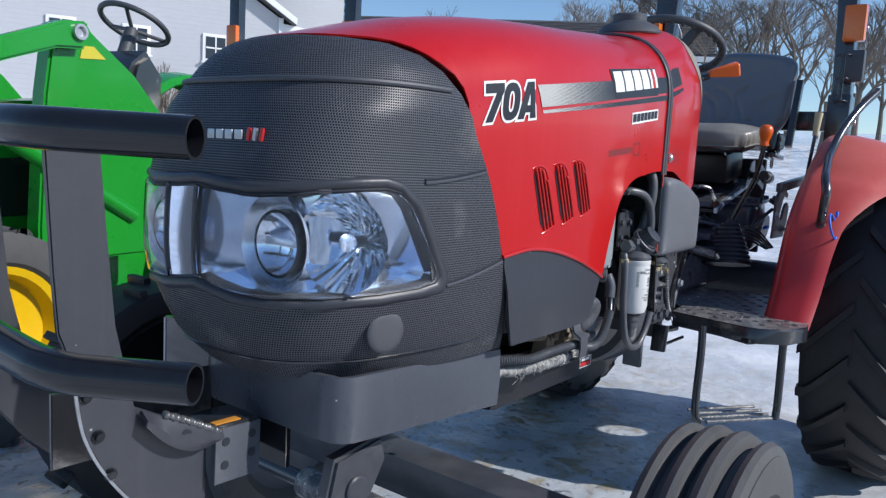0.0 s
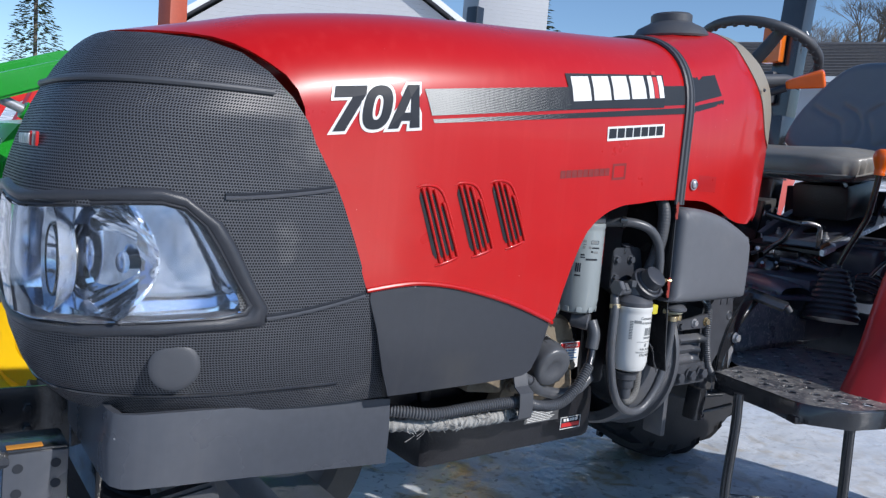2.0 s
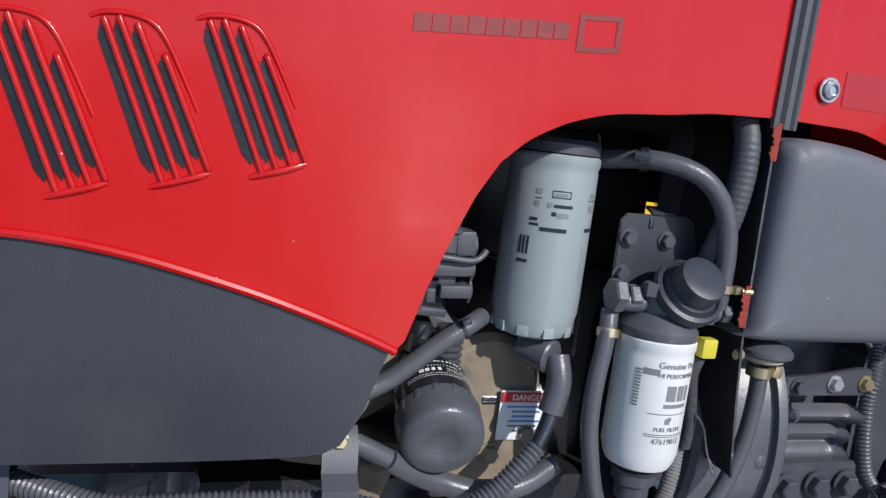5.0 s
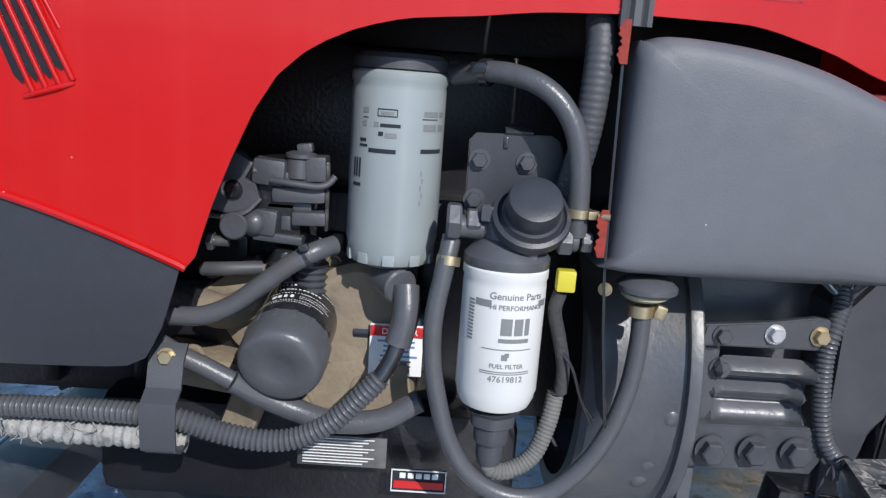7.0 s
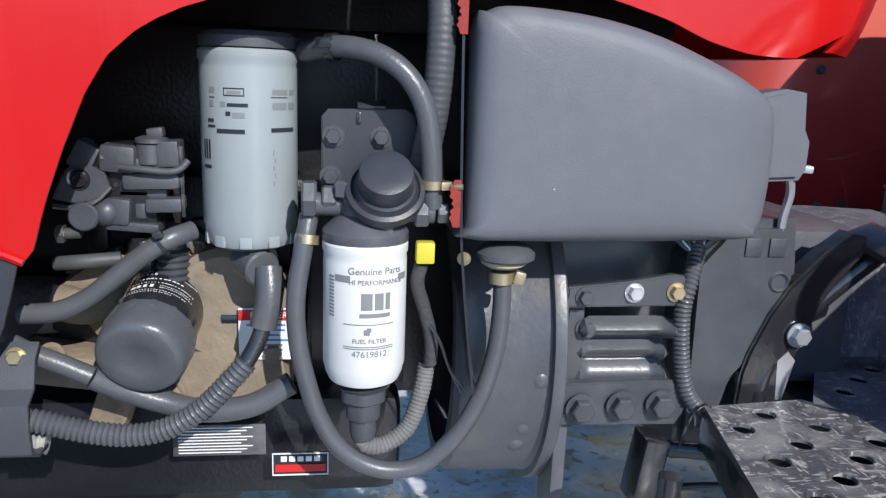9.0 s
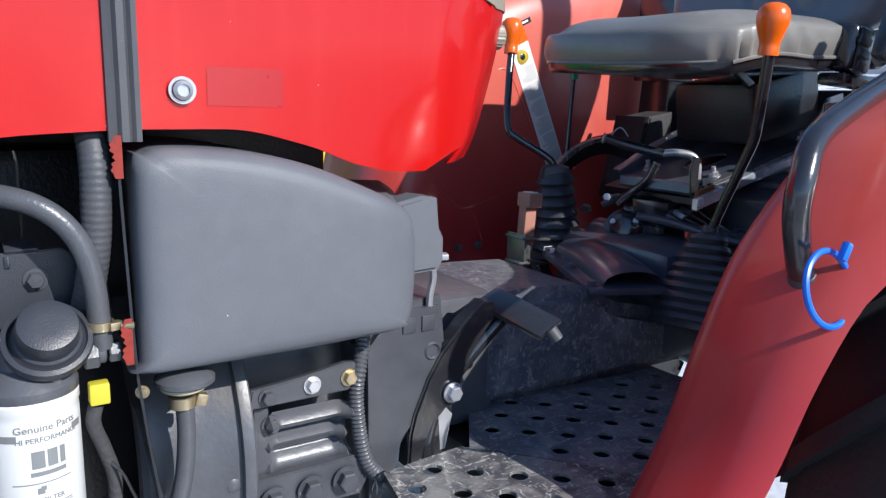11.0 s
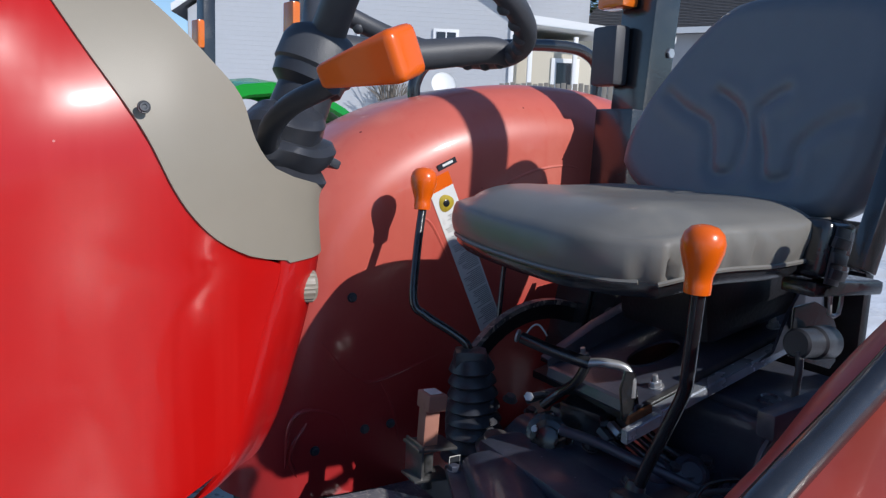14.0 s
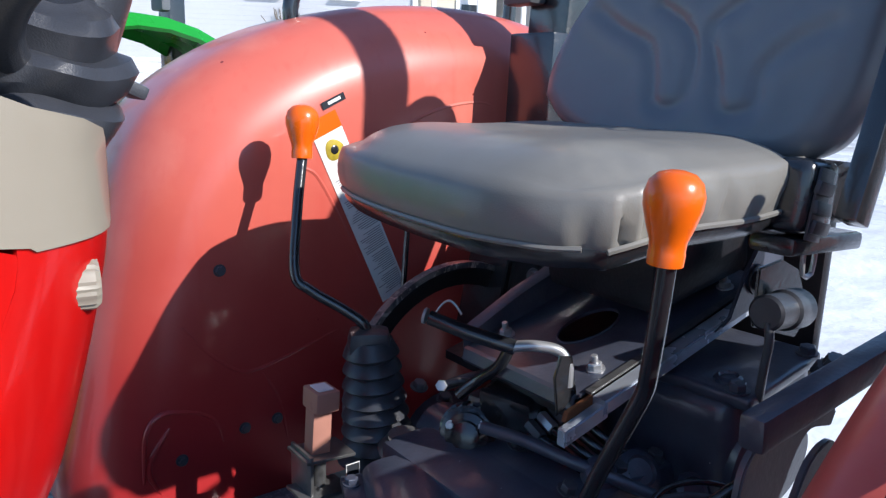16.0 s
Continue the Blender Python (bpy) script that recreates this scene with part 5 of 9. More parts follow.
# firewall shield with torn red edge
bm = bmesh.new()
rows = []
for z, x, d in ((1.335, 1.556, 0.06), (1.30, 1.557, 0.055), (1.22, 1.559, 0.06), (1.12, 1.562, 0.06), (1.05, 1.565, 0.055), (0.98, 1.572, 0.045), (0.90, 1.582, 0.03), (0.86, 1.588, 0.02)):
    rows.append([(x - 0.004, -0.272, z), (x, -0.27 + d * 0.5, z), (x, -0.27 + d * 3, z)])
sh = thicken(part("heat_shield", grid(rows, bm), BLACK, tractor, "thin black shield with a torn red edge"), 0.003)
for z0, z1, w in ((1.332, 1.285, 0.009), (1.125, 1.07, 0.009)):
    rows = [[(1.548 - w * math.sin(math.pi * t) * (0.45 + 0.35 * math.sin(9 * t) + 0.2 * math.sin(41 * t)), -0.275, z0 + (z1 - z0) * t), (1.556, -0.2745, z0 + (z1 - z0) * t)] for t in [k / 24 for k in range(25)]]
    thicken(part("torn_edge", grid(rows), REDRUBBER, sh), 0.002)
part("shield_bolt", bolt((1.565, -0.262, 1.03), (-0.3, -1, 0), 0.011), BRASS, sh)

# charcoal cover behind the shield
FACE = [(1.563, 1.070), (1.565, 1.29), (1.578, 1.310), (1.60, 1.318), (1.66, 1.316), (1.72, 1.308), (1.78, 1.293), (1.84, 1.27), (1.89, 1.248), (1.925, 1.228), (1.94, 1.205), (1.945, 1.15), (1.940, 1.085), (1.929, 1.062), (1.90, 1.056), (1.58, 1.053)]
ring_f = [Vector((p.x, p.y)) for p in spline([(x, z, 0) for x, z in FACE + FACE[:1]], 3)][:-1]
mid_f = Vector((1.74, 1.175))
rows = []
for inset, y in ((0.0, -0.02), (0.0, -0.258), (0.001, -0.268), (0.004, -0.277), (0.009, -0.284), (0.017, -0.289), (0.030, -0.2915), (0.05, -0.2925), (0.09, -0.293), (0.17, -0.2935)):
    row = []
    for p in ring_f:
        d = mid_f - p
        q = p + d * min(0.98, inset / d.length)
        bow = 0.028 * max(0.0, (q.x - 1.86) / 0.09) ** 1.5
        row.append((q.x + (0.10 * (q.x > 1.9) if y > -0.1 else 0), y + (bow if y < -0.1 else 0), q.y))
    rows.append(row)
bm = grid(rows, closed=True)
bm.verts.ensure_lookup_table()
bm.faces.new([bm.verts[len(bm.verts) - len(ring_f) + k] for k in range(len(ring_f))])
box_cover = part("battery_cover", bm, GREYBOX, tractor, "charcoal grained plastic side cover", sharp=85)
part("cover_wing", prism([(1.93, 1.232), (1.97, 1.240), (1.997, 1.236), (2.002, 1.19), (2.010, 1.175), (2.010, 1.14), (2.002, 1.126), (1.93, 1.122)], -0.225, -0.17, 0.006), GREYBOX, box_cover)
bm = tube([(2.02, -0.17, 1.13), (2.028, -0.165, 1.10), (2.025, -0.16, 1.06), (2.03, -0.155, 0.99)], 0.006, 8)
block((2.022, -0.18, 1.137), (0.04, 0.02, 0.010), (0, 0, -20), 0.003, bm)
part("cover_latch", bm, STEEL, tractor, "steel over-centre latch")

# bell housing, mount bracket, transmission
bm = bmesh.new()
prof = [(0.20, 0), (0.228, 0.0), (0.236, 0.008), (0.238, 0.03), (0.238, 0.125), (0.240, 0.128), (0.250, 0.129), (0.251, 0.132), (0.251, 0.144), (0.248, 0.147), (0.2, 0.147)]
lathe(prof, (1.57, 0.03, 0.86), (1, 0, 0), 48, bm)
block((1.95, 0.05, 0.91), (0.55, 0.28, 0.26), bevel=0.04, bm=bm)
block((1.725, -0.15, 0.70), (0.02, 0.07, 0.16), bevel=0.006, bm=bm)
bell = pieces("bell_housing", "housing_section", bm, IRON, tractor, "glossy black cast bell housing")
for x, y, z, r in ((1.686, -0.188, 0.850, 0.021), (1.668, -0.170, 0.778, 0.022), (1.664, -0.160, 0.748, 0.020)):
    part("housing_dome", lathe([(0, r * 1.05), (r * 0.4, r), (r * 0.8, r * 0.7), (r, r * 0.2), (r * 1.05, -r)], (x, y, z), (0, -0.9, -0.3), 24), IRON, bell)
bm = prism([(1.905, 0.70), (1.90, 1.0), (1.95, 1.06), (2.05, 1.065), (2.06, 0.98), (2.03, 0.88), (1.98, 0.82), (1.95, 0.70)], -0.165, 0.05, 0.012)
gear = part("gearbox_side", bm, CAST, tractor, "black gearbox casting with raised foundry mark")
for k in range(2):
    part("foundry_mark", block((1.985 + 0.035 * k, -0.166, 1.025), (0.024, 0.004, 0.026), bevel=0.003), CAST, gear)
part("foundry_mark", lathe([(0.010, 0), (0.013, 0.003), (0.016, 0)], (2.03, -0.165, 0.975), (0, -1, 0), 20), CAST, gear)
bm = prism([(1.716, 0.946), (1.719, 0.974), (1.80, 0.982), (1.862, 0.992), (1.878, 0.990), (1.888, 0.976), (1.886, 0.956), (1.876, 0.948)], -0.190, -0.178, 0.002)
prism([(1.714, 0.783), (1.716, 0.832), (1.724, 0.840), (1.874, 0.843), (1.908, 0.818), (1.884, 0.777), (1.72, 0.779)], -0.197, -0.180, 0.002, bm)
prism([(1.722, 0.80), (1.724, 0.942), (1.748, 0.942), (1.754, 0.80)], -0.176, -0.10, 0.003, bm)
mount = pieces("mount_bracket", "bracket_plate", bm, CAST, tractor, "black bolted mounting bracket")
rows = []
for k in range(25):
    z = 0.832 + 0.092 * k / 24
    y = -0.150 - 0.016 * max(0.0, math.cos((z - 0.840) / 0.0125)) - 0.017 * math.exp(-((z - 0.877) / 0.0085) ** 2) - 0.017 * math.exp(-((z - 0.911) / 0.0085) ** 2)
    row = []
    for i in range(13):
        u = i / 12
        flare = 0.020 * max(0.0, (u - 0.86) / 0.14) ** 2 + 0.012 * max(0.0, (0.10 - u) / 0.10) ** 2
        row.append((1.744 + 0.122 * u + 0.008 * u * abs(z - 0.877) / 0.045, y - flare, z))
    rows.append(row)
thicken(part("ribbed_casting", grid(rows), IRON, mount, "ribbed black casting", sharp=60), 0.01, 0)
for x, z in ((1.742, 0.961), (1.809, 0.967), (1.868, 0.968)):
    part("bolt", bolt((x, -0.190, z), (0, -1, 0), 0.018), (CAST if x < 1.76 else STEEL if x < 1.85 else BRASS), mount)
for x, z in ((1.745, 0.806), (1.802, 0.809), (1.858, 0.810)):
    part("washer", rod((x, -0.197, z), (x, -0.201, z), 0.0195, 24), CAST, mount)
    part("bolt", bolt((x, -0.200, z), (0, -1, 0), 0.029), CAST, mount)
part("bolt", bolt((1.751, -0.176, 0.912), (0, -1, 0), 0.020), CAST, mount)
part("bracket_ear", block((1.712, -0.172, 0.826), (0.016, 0.020, 0.032), bevel=0.003), CAST, mount)
cond = hose([(1.915, -0.10, 1.05), (1.905, -0.16, 1.02), (1.888, -0.185, 0.98), (1.880, -0.19, 0.94), (1.883, -0.195, 0.88), (1.893, -0.20, 0.83), (1.915, -0.20, 0.80), (1.935, -0.19, 0.775)], 0.0105, "corrugated_conduit", RUBBER, "corrugated cable conduit", ribs=0.0016, pitch=0.0065)
for k in range(6):
    part("loose_lead", tube([(1.86 + 0.01 * k, -0.10, 1.06), (1.868 + 0.01 * k, -0.15, 1.04), (1.89 + 0.004 * k, -0.165, 1.02)], 0.0026, 6), (RUBBER, STEEL)[k % 2], cond)
for k in range(5):
    part("tie_tail", tube([(1.905, -0.205, 0.80), (1.91 + 0.012 * (k - 2), -0.225, 0.80 + 0.02 * (k % 3 - 1)), (1.915 + 0.02 * (k - 2), -0.235, 0.79 + 0.03 * (k % 3 - 1))], 0.0016, 5), PLASTIC, cond)

# black angled filter
AXB = Vector((-0.06, -0.96, -0.30)).normalized()
tip = Vector((1.182, -0.232, 0.896))
Lb = 0.155
prof = [(0, 0), (0.036, 0), (0.046, 0.004), (0.0505, 0.012), (0.052, 0.028), (0.053, Lb - 0.02), (0.0535, Lb - 0.012), (0.048, Lb - 0.004), (0.055, Lb), (0.058, Lb + 0.02), (0, Lb + 0.02)]
bf = part("hydraulic_filter", lathe(prof, tip, -AXB, 60), BLACK, tractor, "black spin-on filter with a rubber boot and white print")
part("rubber_end", lathe([(0, -0.0030), (0.020, -0.0030), (0.022, -0.0042), (0.043, -0.0042), (0.0485, -0.0022), (0.0525, 0.002), (0.0545, 0.009), (0.0555, 0.030), (0.0555, 0.046), (0.0535, 0.048)], tip, -AXB, 60), RUBBER, bf, "black rubber boot")
mB = basis(-AXB, tip)
for k in range(14):
    own = block((0.0550, 0, 0.040), (0.003, 0.007, 0.014), bevel=0.0012)
    own.transform(mB @ Matrix.Rotation(2 * math.pi * k / 14, 4, "Z"))
    part("boot_rib", own, RUBBER, bf)


def band(a0, a1, h0, h1, name, ink):
    rows = []
    for t in range(7):
        a = radians(a0 + (a1 - a0) * t / 6)
        rows.append([mB @ Vector((0.0537 * math.cos(a), 0.0537 * math.sin(a), h)) for h in (h0, h1)])
    return part(name, grid(rows), ink, bf)


rndp = random.Random(12)
for h, wid, n, lo, hi in ((0.066, 0.0012, 22, 40, 120), (0.070, 0.0012, 26, 40, 140), (0.076, 0.0060, 4, 60, 96), (0.076, 0.0012, 18, 100, 150), (0.080, 0.0012, 16, 100, 145), (0.086, 0.0012, 22, 50, 150), (0.094, 0.0020, 12, 60, 130), (0.104, 0.0035, 5, 62, 92), (0.104, 0.0012, 20, 96, 150), (0.112, 0.0012, 24, 60, 150), (0.120, 0.0016, 16, 70, 140)):
    for k in range(n):
        a0 = lo + (hi - lo) * k / n
        band(a0, a0 + (hi - lo) / n * rndp.uniform(0.4, 0.8), h, h + wid, "print_bar", WHITEINK)
for a, da in ((14, 5), (20, -5)):
    band(a - 2, a, 0.080, 0.110, "print_diamond", WHITEINK)
part("filter_ring", lathe([(0.053, Lb - 0.014), (0.058, Lb - 0.010), (0.060, Lb + 0.002), (0.056, Lb + 0.006)], tip, -AXB, 48), TAN, bf)
bm = lathe([(0, 0), (0.078, 0), (0.082, 0.006), (0.082, 0.03), (0, 0.03)], tip - AXB * (Lb + 0.004), -AXB, 48, shape=lambda a: 1 + 0.06 * math.cos(4 * a + 0.9))
fb = part("filter_base", bm, GREYBOX, tractor, "grey cast filter base")
for k in range(4):
    a = math.pi / 2 * k + 0.55
    part("bolt", bolt(mB @ Vector((0.074 * math.cos(a), 0.074 * math.sin(a), Lb + 0.004)), AXB, 0.014), DUSTY, fb)

# injection pump and fittings
bm = prism([(1.070, 1.076), (1.080, 1.100), (1.092, 1.116), (1.112, 1.120), (1.132, 1.110), (1.138, 1.090), (1.122, 1.074), (1.098, 1.070)], -0.160, -0.150, 0.002)
pump = part("injection_pump", bm, CAST, tractor, "grey-black fuel injection pump with unions and levers")
part("lever_screw", lathe([(0, 0.001), (0.004, 0.001), (0.006, 0.005), (0.009, 0.005), (0.011, 0.0), (0.014, 0.001)], (1.103, -0.160, 1.101), (0, -1, 0), 20), BLACK, pump)
part("pump_link", tube([(1.070, -0.155, 1.066), (1.095, -0.160, 1.066), (1.120, -0.160, 1.074), (1.138, -0.155, 1.092)], 0.0035, 8), STEELY, pump)
for c, size, rot, bev in (((1.108, -0.140, 1.128), (0.030, 0.035, 0.036), (0, 28, 0), 0.005), ((1.148, -0.140, 1.126), (0.042, 0.040, 0.034), (0, 4, 0), 0.006), ((1.166, -0.132, 1.120), (0.070, 0.040, 0.014), (0, 0, 0), 0.004),
                          ((1.207, -0.135, 1.133), (0.026, 0.040, 0.032), (0, -3, 0), 0.003), ((1.186, -0.138, 1.099), (0.070, 0.040, 0.022), (0, -2, 0), 0.008), ((1.172, -0.130, 1.082), (0.060, 0.030, 0.012), (0, 0, 0), 0.004),
                          ((1.146, -0.138, 1.060), (0.026, 0.036, 0.034), (0, 6, 0), 0.005), ((1.200, -0.140, 1.069), (0.044, 0.036, 0.018), (0, -2, 0), 0.004), ((1.170, -0.132, 1.060), (0.014, 0.03, 0.020), (0, 0, 0), 0.003),
                          ((1.160, -0.132, 1.040), (0.064, 0.040, 0.012), (0, 4, 0), 0.003), ((1.190, -0.135, 1.158), (0.020, 0.018, 0.012), (0, -8, 0), 0.003), ((1.140, -0.12, 1.09), (0.10, 0.05, 0.11), (0, 0, 0), 0.012)):
    part("pump_body", block(c, size, rot, bev), CAST if size[2] < 0.1 else DEEP, pump)
part("pump_barrel", rod((1.184, -0.140, 1.118), (1.184, -0.140, 1.146), 0.017, 24), CAST, pump)
part("pump_cap", lathe([(0, 0), (0.020, 0), (0.020, 0.005), (0.012, 0.008), (0, 0.008)], (1.186, -0.140, 1.146), (0, 0, 1), 24), CAST, pump)
part("pump_drum", rod((1.106, -0.165, 1.055), (1.106, -0.125, 1.055), 0.018, 24), CAST, pump)
part("pump_drum", lathe([(0, 0.018), (0.010, 0.016), (0.017, 0.008), (0.019, 0.0), (0.019, -0.03), (0, -0.03)], (1.129, -0.145, 1.058), (0, -1, 0), 28), CAST, pump)
part("pump_collar", rod((1.136, -0.142, 1.126), (1.127, -0.142, 1.127), 0.019, 8), CAST, pump)
for z in (1.068, 1.098, 1.128):
    part("pump_seal", tube([(1.2215, -0.145, z - 0.014), (1.2225, -0.150, z), (1.2215, -0.145, z + 0.014)], 0.0025, 6), STEELY, pump)
hose([(1.152, -0.162, 1.117), (1.180, -0.165, 1.115), (1.210, -0.165, 1.113), (1.224, -0.163, 1.117), (1.233, -0.160, 1.127)], 0.0045, "injector_pipe", CAST, seg=10)
part("stud", rod((1.068, -0.150, 1.031), (1.098, -0.150, 1.032), 0.0070, 14), STEELY, pump)
part("stud_nut", rod((1.070, -0.150, 1.031), (1.079, -0.150, 1.031), 0.0125, 6), STEELY, pump)
hose([(1.236, -0.165, 1.040), (1.214, -0.185, 1.034), (1.190, -0.190, 1.020), (1.165, -0.190, 1.001), (1.138, -0.190, 0.978), (1.112, -0.190, 0.958), (1.077, -0.192, 0.943), (1.035, -0.192, 0.940)], 0.0125, "breather_hose", RUBBER, "shiny black breather hose")
part("hose_tie", lathe([(0.0128, 0), (0.0148, 0), (0.0148, 0.004), (0.0128, 0.004), (0.0128, 0)], (1.203, -0.188, 1.028), (0.8, 0, 0.5), 18), BLACK, tractor)
part("tie_head", block((1.203, -0.203, 1.042), (0.012, 0.008, 0.009), (0, -25, 0), 0.002), BLACK, tractor)
hose([(1.03, -0.21, 0.908), (1.055, -0.215, 0.897), (1.085, -0.215, 0.884), (1.120, -0.213, 0.866)], 0.0125, "coolant_hose", RUBBER, "grey rubber coolant hose")
hose([(1.12, -0.213, 0.866), (1.16, -0.20, 0.84), (1.20, -0.195, 0.823), (1.248, -0.20, 0.813), (1.308, -0.20, 0.819), (1.358, -0.195, 0.847)], 0.0150, "lower_hose", RUBBER, "black lower hose")
hose([(1.055, -0.12, 0.985), (1.09, -0.13, 0.99), (1.135, -0.12, 0.992)], 0.0095, "elbow_hose", PLASTIC)
hose([(1.05, -0.11, 0.93), (1.09, -0.11, 0.925), (1.15, -0.09, 0.955)], 0.024, "intake_pipe", DUSTY, "dusty cast pipe")
part("plug_dome", lathe([(0, 0.024), (0.012, 0.022), (0.019, 0.012), (0.020, 0.0), (0.020, -0.02), (0, -0.02)], (1.166, -0.125, 1.002), (0, -0.3, 1), 24), BLACK, tractor, "black rubber cap")
prof = [(0, 0)]
for k in range(5):
    prof += [(0.020, 0.009 * k), (0.022, 0.009 * k + 0.003), (0.017, 0.009 * k + 0.007)]
part("ribbed_fitting", lathe(prof + [(0.017, 0.05), (0, 0.05)], (1.204, -0.135, 0.968), (0, 0, 1), 24), CAST, tractor, "ribbed black fitting")

# corrugated harness loop along the frame rail
big = hose([(0.69, -0.19, 0.838), (0.75, -0.225, 0.836), (0.81, -0.248, 0.831), (0.916, -0.25, 0.833), (1.017, -0.255, 0.834), (1.067, -0.254, 0.829), (1.118, -0.25, 0.813), (1.168, -0.25, 0.806), (1.212, -0.248, 0.812), (1.254, -0.245, 0.836), (1.29, -0.240, 0.872), (1.308, -0.236, 0.892)], 0.0125, "corrugated_harness", RUBBER, "corrugated wiring conduit along the frame", ribs=0.0017, pitch=0.0068, n=10)
part("boot_end", tube([(1.305, -0.236, 0.888), (1.320, -0.228, 0.915), (1.328, -0.222, 0.940)], 0.0105, 14), BLACK, big)
part("boot_end", tube([(1.326, -0.222, 0.932), (1.334, -0.218, 0.970), (1.332, -0.205, 1.003)], 0.0165, 16), RUBBER, big)
part("boot_end", rod((1.326, -0.205, 1.0), (1.300, -0.165, 1.005), 0.023, 18), RUBBER, big)
hose([(0.68, -0.17, 0.802), (0.76, -0.21, 0.800), (0.87, -0.232, 0.796), (0.95, -0.236, 0.795), (1.02, -0.236, 0.795), (1.07, -0.232, 0.79)], lambda s: 0.0150 + 0.0012 * math.sin(190 * s) + 0.0012 * math.sin(61 * s), "frayed_sleeve", FRAYED, "frayed grey heat sleeve", n=40)
rnd2 = random.Random(5)
for k in range(26):
    x = 0.74 + 0.30 * rnd2.random()
    z, y = 0.80 + 0.02 * rnd2.random(), -0.245 - 0.01 * rnd2.random()
    part("frayed_strand", tube([(x, y, z), (x + rnd2.uniform(-0.015, 0.015), y - 0.006, z - 0.009), (x + rnd2.uniform(-0.012, 0.012), y - 0.002, z - 0.012 - 0.014 * rnd2.random())], 0.0008, 4, 3), FRAYED, tractor)
bm = bmesh.new()
rows = []
for y, z in ((-0.235, 0.92), (-0.252, 0.905), (-0.262, 0.872), (-0.282, 0.86), (-0.285, 0.83), (-0.282, 0.80), (-0.262, 0.787), (-0.235, 0.787)):
    rows.append([(1.030, y, z), (1.072, y, z)])
clip = thicken(part("pipe_clip", grid(rows, bm), PLASTIC, tractor, "grey painted steel strap clip"), 0.004)
part("clip_bolt", bolt((1.050, -0.247, 0.905), (0, -1, 0.3), 0.016), BRASS, clip)

# notices on the engine
tag = part("warning_label", block((1.322, -0.148, 0.897), (0.072, 0.003, 0.072), bevel=0.001), WHITEINK, tractor, "red and white danger label on the starter")
part("label_band", block((1.322, -0.1505, 0.924), (0.070, 0.003, 0.014), bevel=0.0006), REDINK, tag)
lettering("DANGER", 0.012, WHITEINK, "print", pose(1.326, -0.1525, 0.924) @ SIDE, tag)
for k in range(6):
    part("fine_print", block((1.322 + 0.004 * (k % 2), -0.1502, 0.910 - 0.007 * k), (0.05 - 0.008 * (k % 3), 0.002, 0.0022), bevel=0), BLUEINK if k < 4 else GREYINK, tag)
bm = rod((1.285, -0.08, 0.90), (1.375, -0.08, 0.90), 0.062, 32)
rod((1.262, -0.13, 0.915), (1.285, -0.13, 0.915), 0.012, 14, bm)
part("starter", bm, BLACK, tractor, "black starter body")
tag = part("data_plate", block((1.255, -0.135, 0.738), (0.125, 0.003, 0.046), bevel=0.001), STEELY, tractor, "grey engine data plate with fine print")
for k in range(9):
    part("fine_print", block((1.25 - 0.004 * (k % 3), -0.1372, 0.757 - 0.0046 * k), (0.100 - 0.008 * (k % 3), 0.001, 0.0013), bevel=0), WHITEINK, tag)
tag = part("maker_label", block((1.365, -0.136, 0.70), (0.078, 0.003, 0.034), bevel=0.001), INK, tractor, "black and white maker's plate drawn as bars")
for k in range(5):
    part("label_bar", block((1.342 + 0.0115 * k, -0.1385, 0.708), (0.0085, 0.002, 0.008), bevel=0.0008), WHITEINK, tag)
part("label_bar", block((1.365, -0.1385, 0.694), (0.070, 0.002, 0.011), bevel=0), REDINK, tag)
for x, z, w, h in ((1.365, 0.7163, 0.078, 0.0014), (1.365, 0.6837, 0.078, 0.0014), (1.3268, 0.70, 0.0014, 0.032), (1.4032, 0.70, 0.0014, 0.032)):
    part("label_edge", block((x, -0.1385, z), (w, 0.002, h), bevel=0), WHITEINK, tag)

# ---------------------------------------------------------------- platform, tunnel, pedals


def plate_with_holes(outline, holes, z, t, r, name, material, parent, label):
    """A flat tread plate pierced by raised-rim round holes: squares round each hole, filled out to the outline by triangulation."""
    bm = bmesh.new()
    loops = [[bm.verts.new((x, y, z)) for x, y in outline]]
    for hx, hy in holes:
        loops.append([bm.verts.new((hx + r * math.cos(2 * math.pi * k / 12), hy + r * math.sin(2 * math.pi * k / 12), z)) for k in range(12)])
    edges = [bm.edges.new((L[k], L[(k + 1) % len(L)])) for L in loops for k in range(len(L))]
    bmesh.ops.triangle_fill(bm, use_beauty=True, use_dissolve=False, edges=edges)
    inside = [f for f in bm.faces if any((f.calc_center_median().xy - Vector(h)).length < r * 0.9 for h in holes)]
    bmesh.ops.delete(bm, geom=inside, context="FACES")
    ob = part(name, bm, material, parent, label, smooth=False)
    thicken(ob, t, -1.0)
    rims = bmesh.new()
    for hx, hy in holes:
        lathe([(r * 0.97, -t), (r * 0.99, 0.0006), (r * 1.12, 0.0012), (r * 1.25, 0.0003)], (hx, hy, z), (0, 0, 1), 16, rims)
    rim = part("hole_rims", rims, material, ob)
    tagged(rim, kind="stuff")
    return ob


STEP_OUT = [(1.915, -0.215), (2.068, -0.198), (2.25, -0.40), (2.25, -0.62), (2.05, -0.66), (1.93, -0.625), (1.862, -0.545), (1.855, -0.50)]


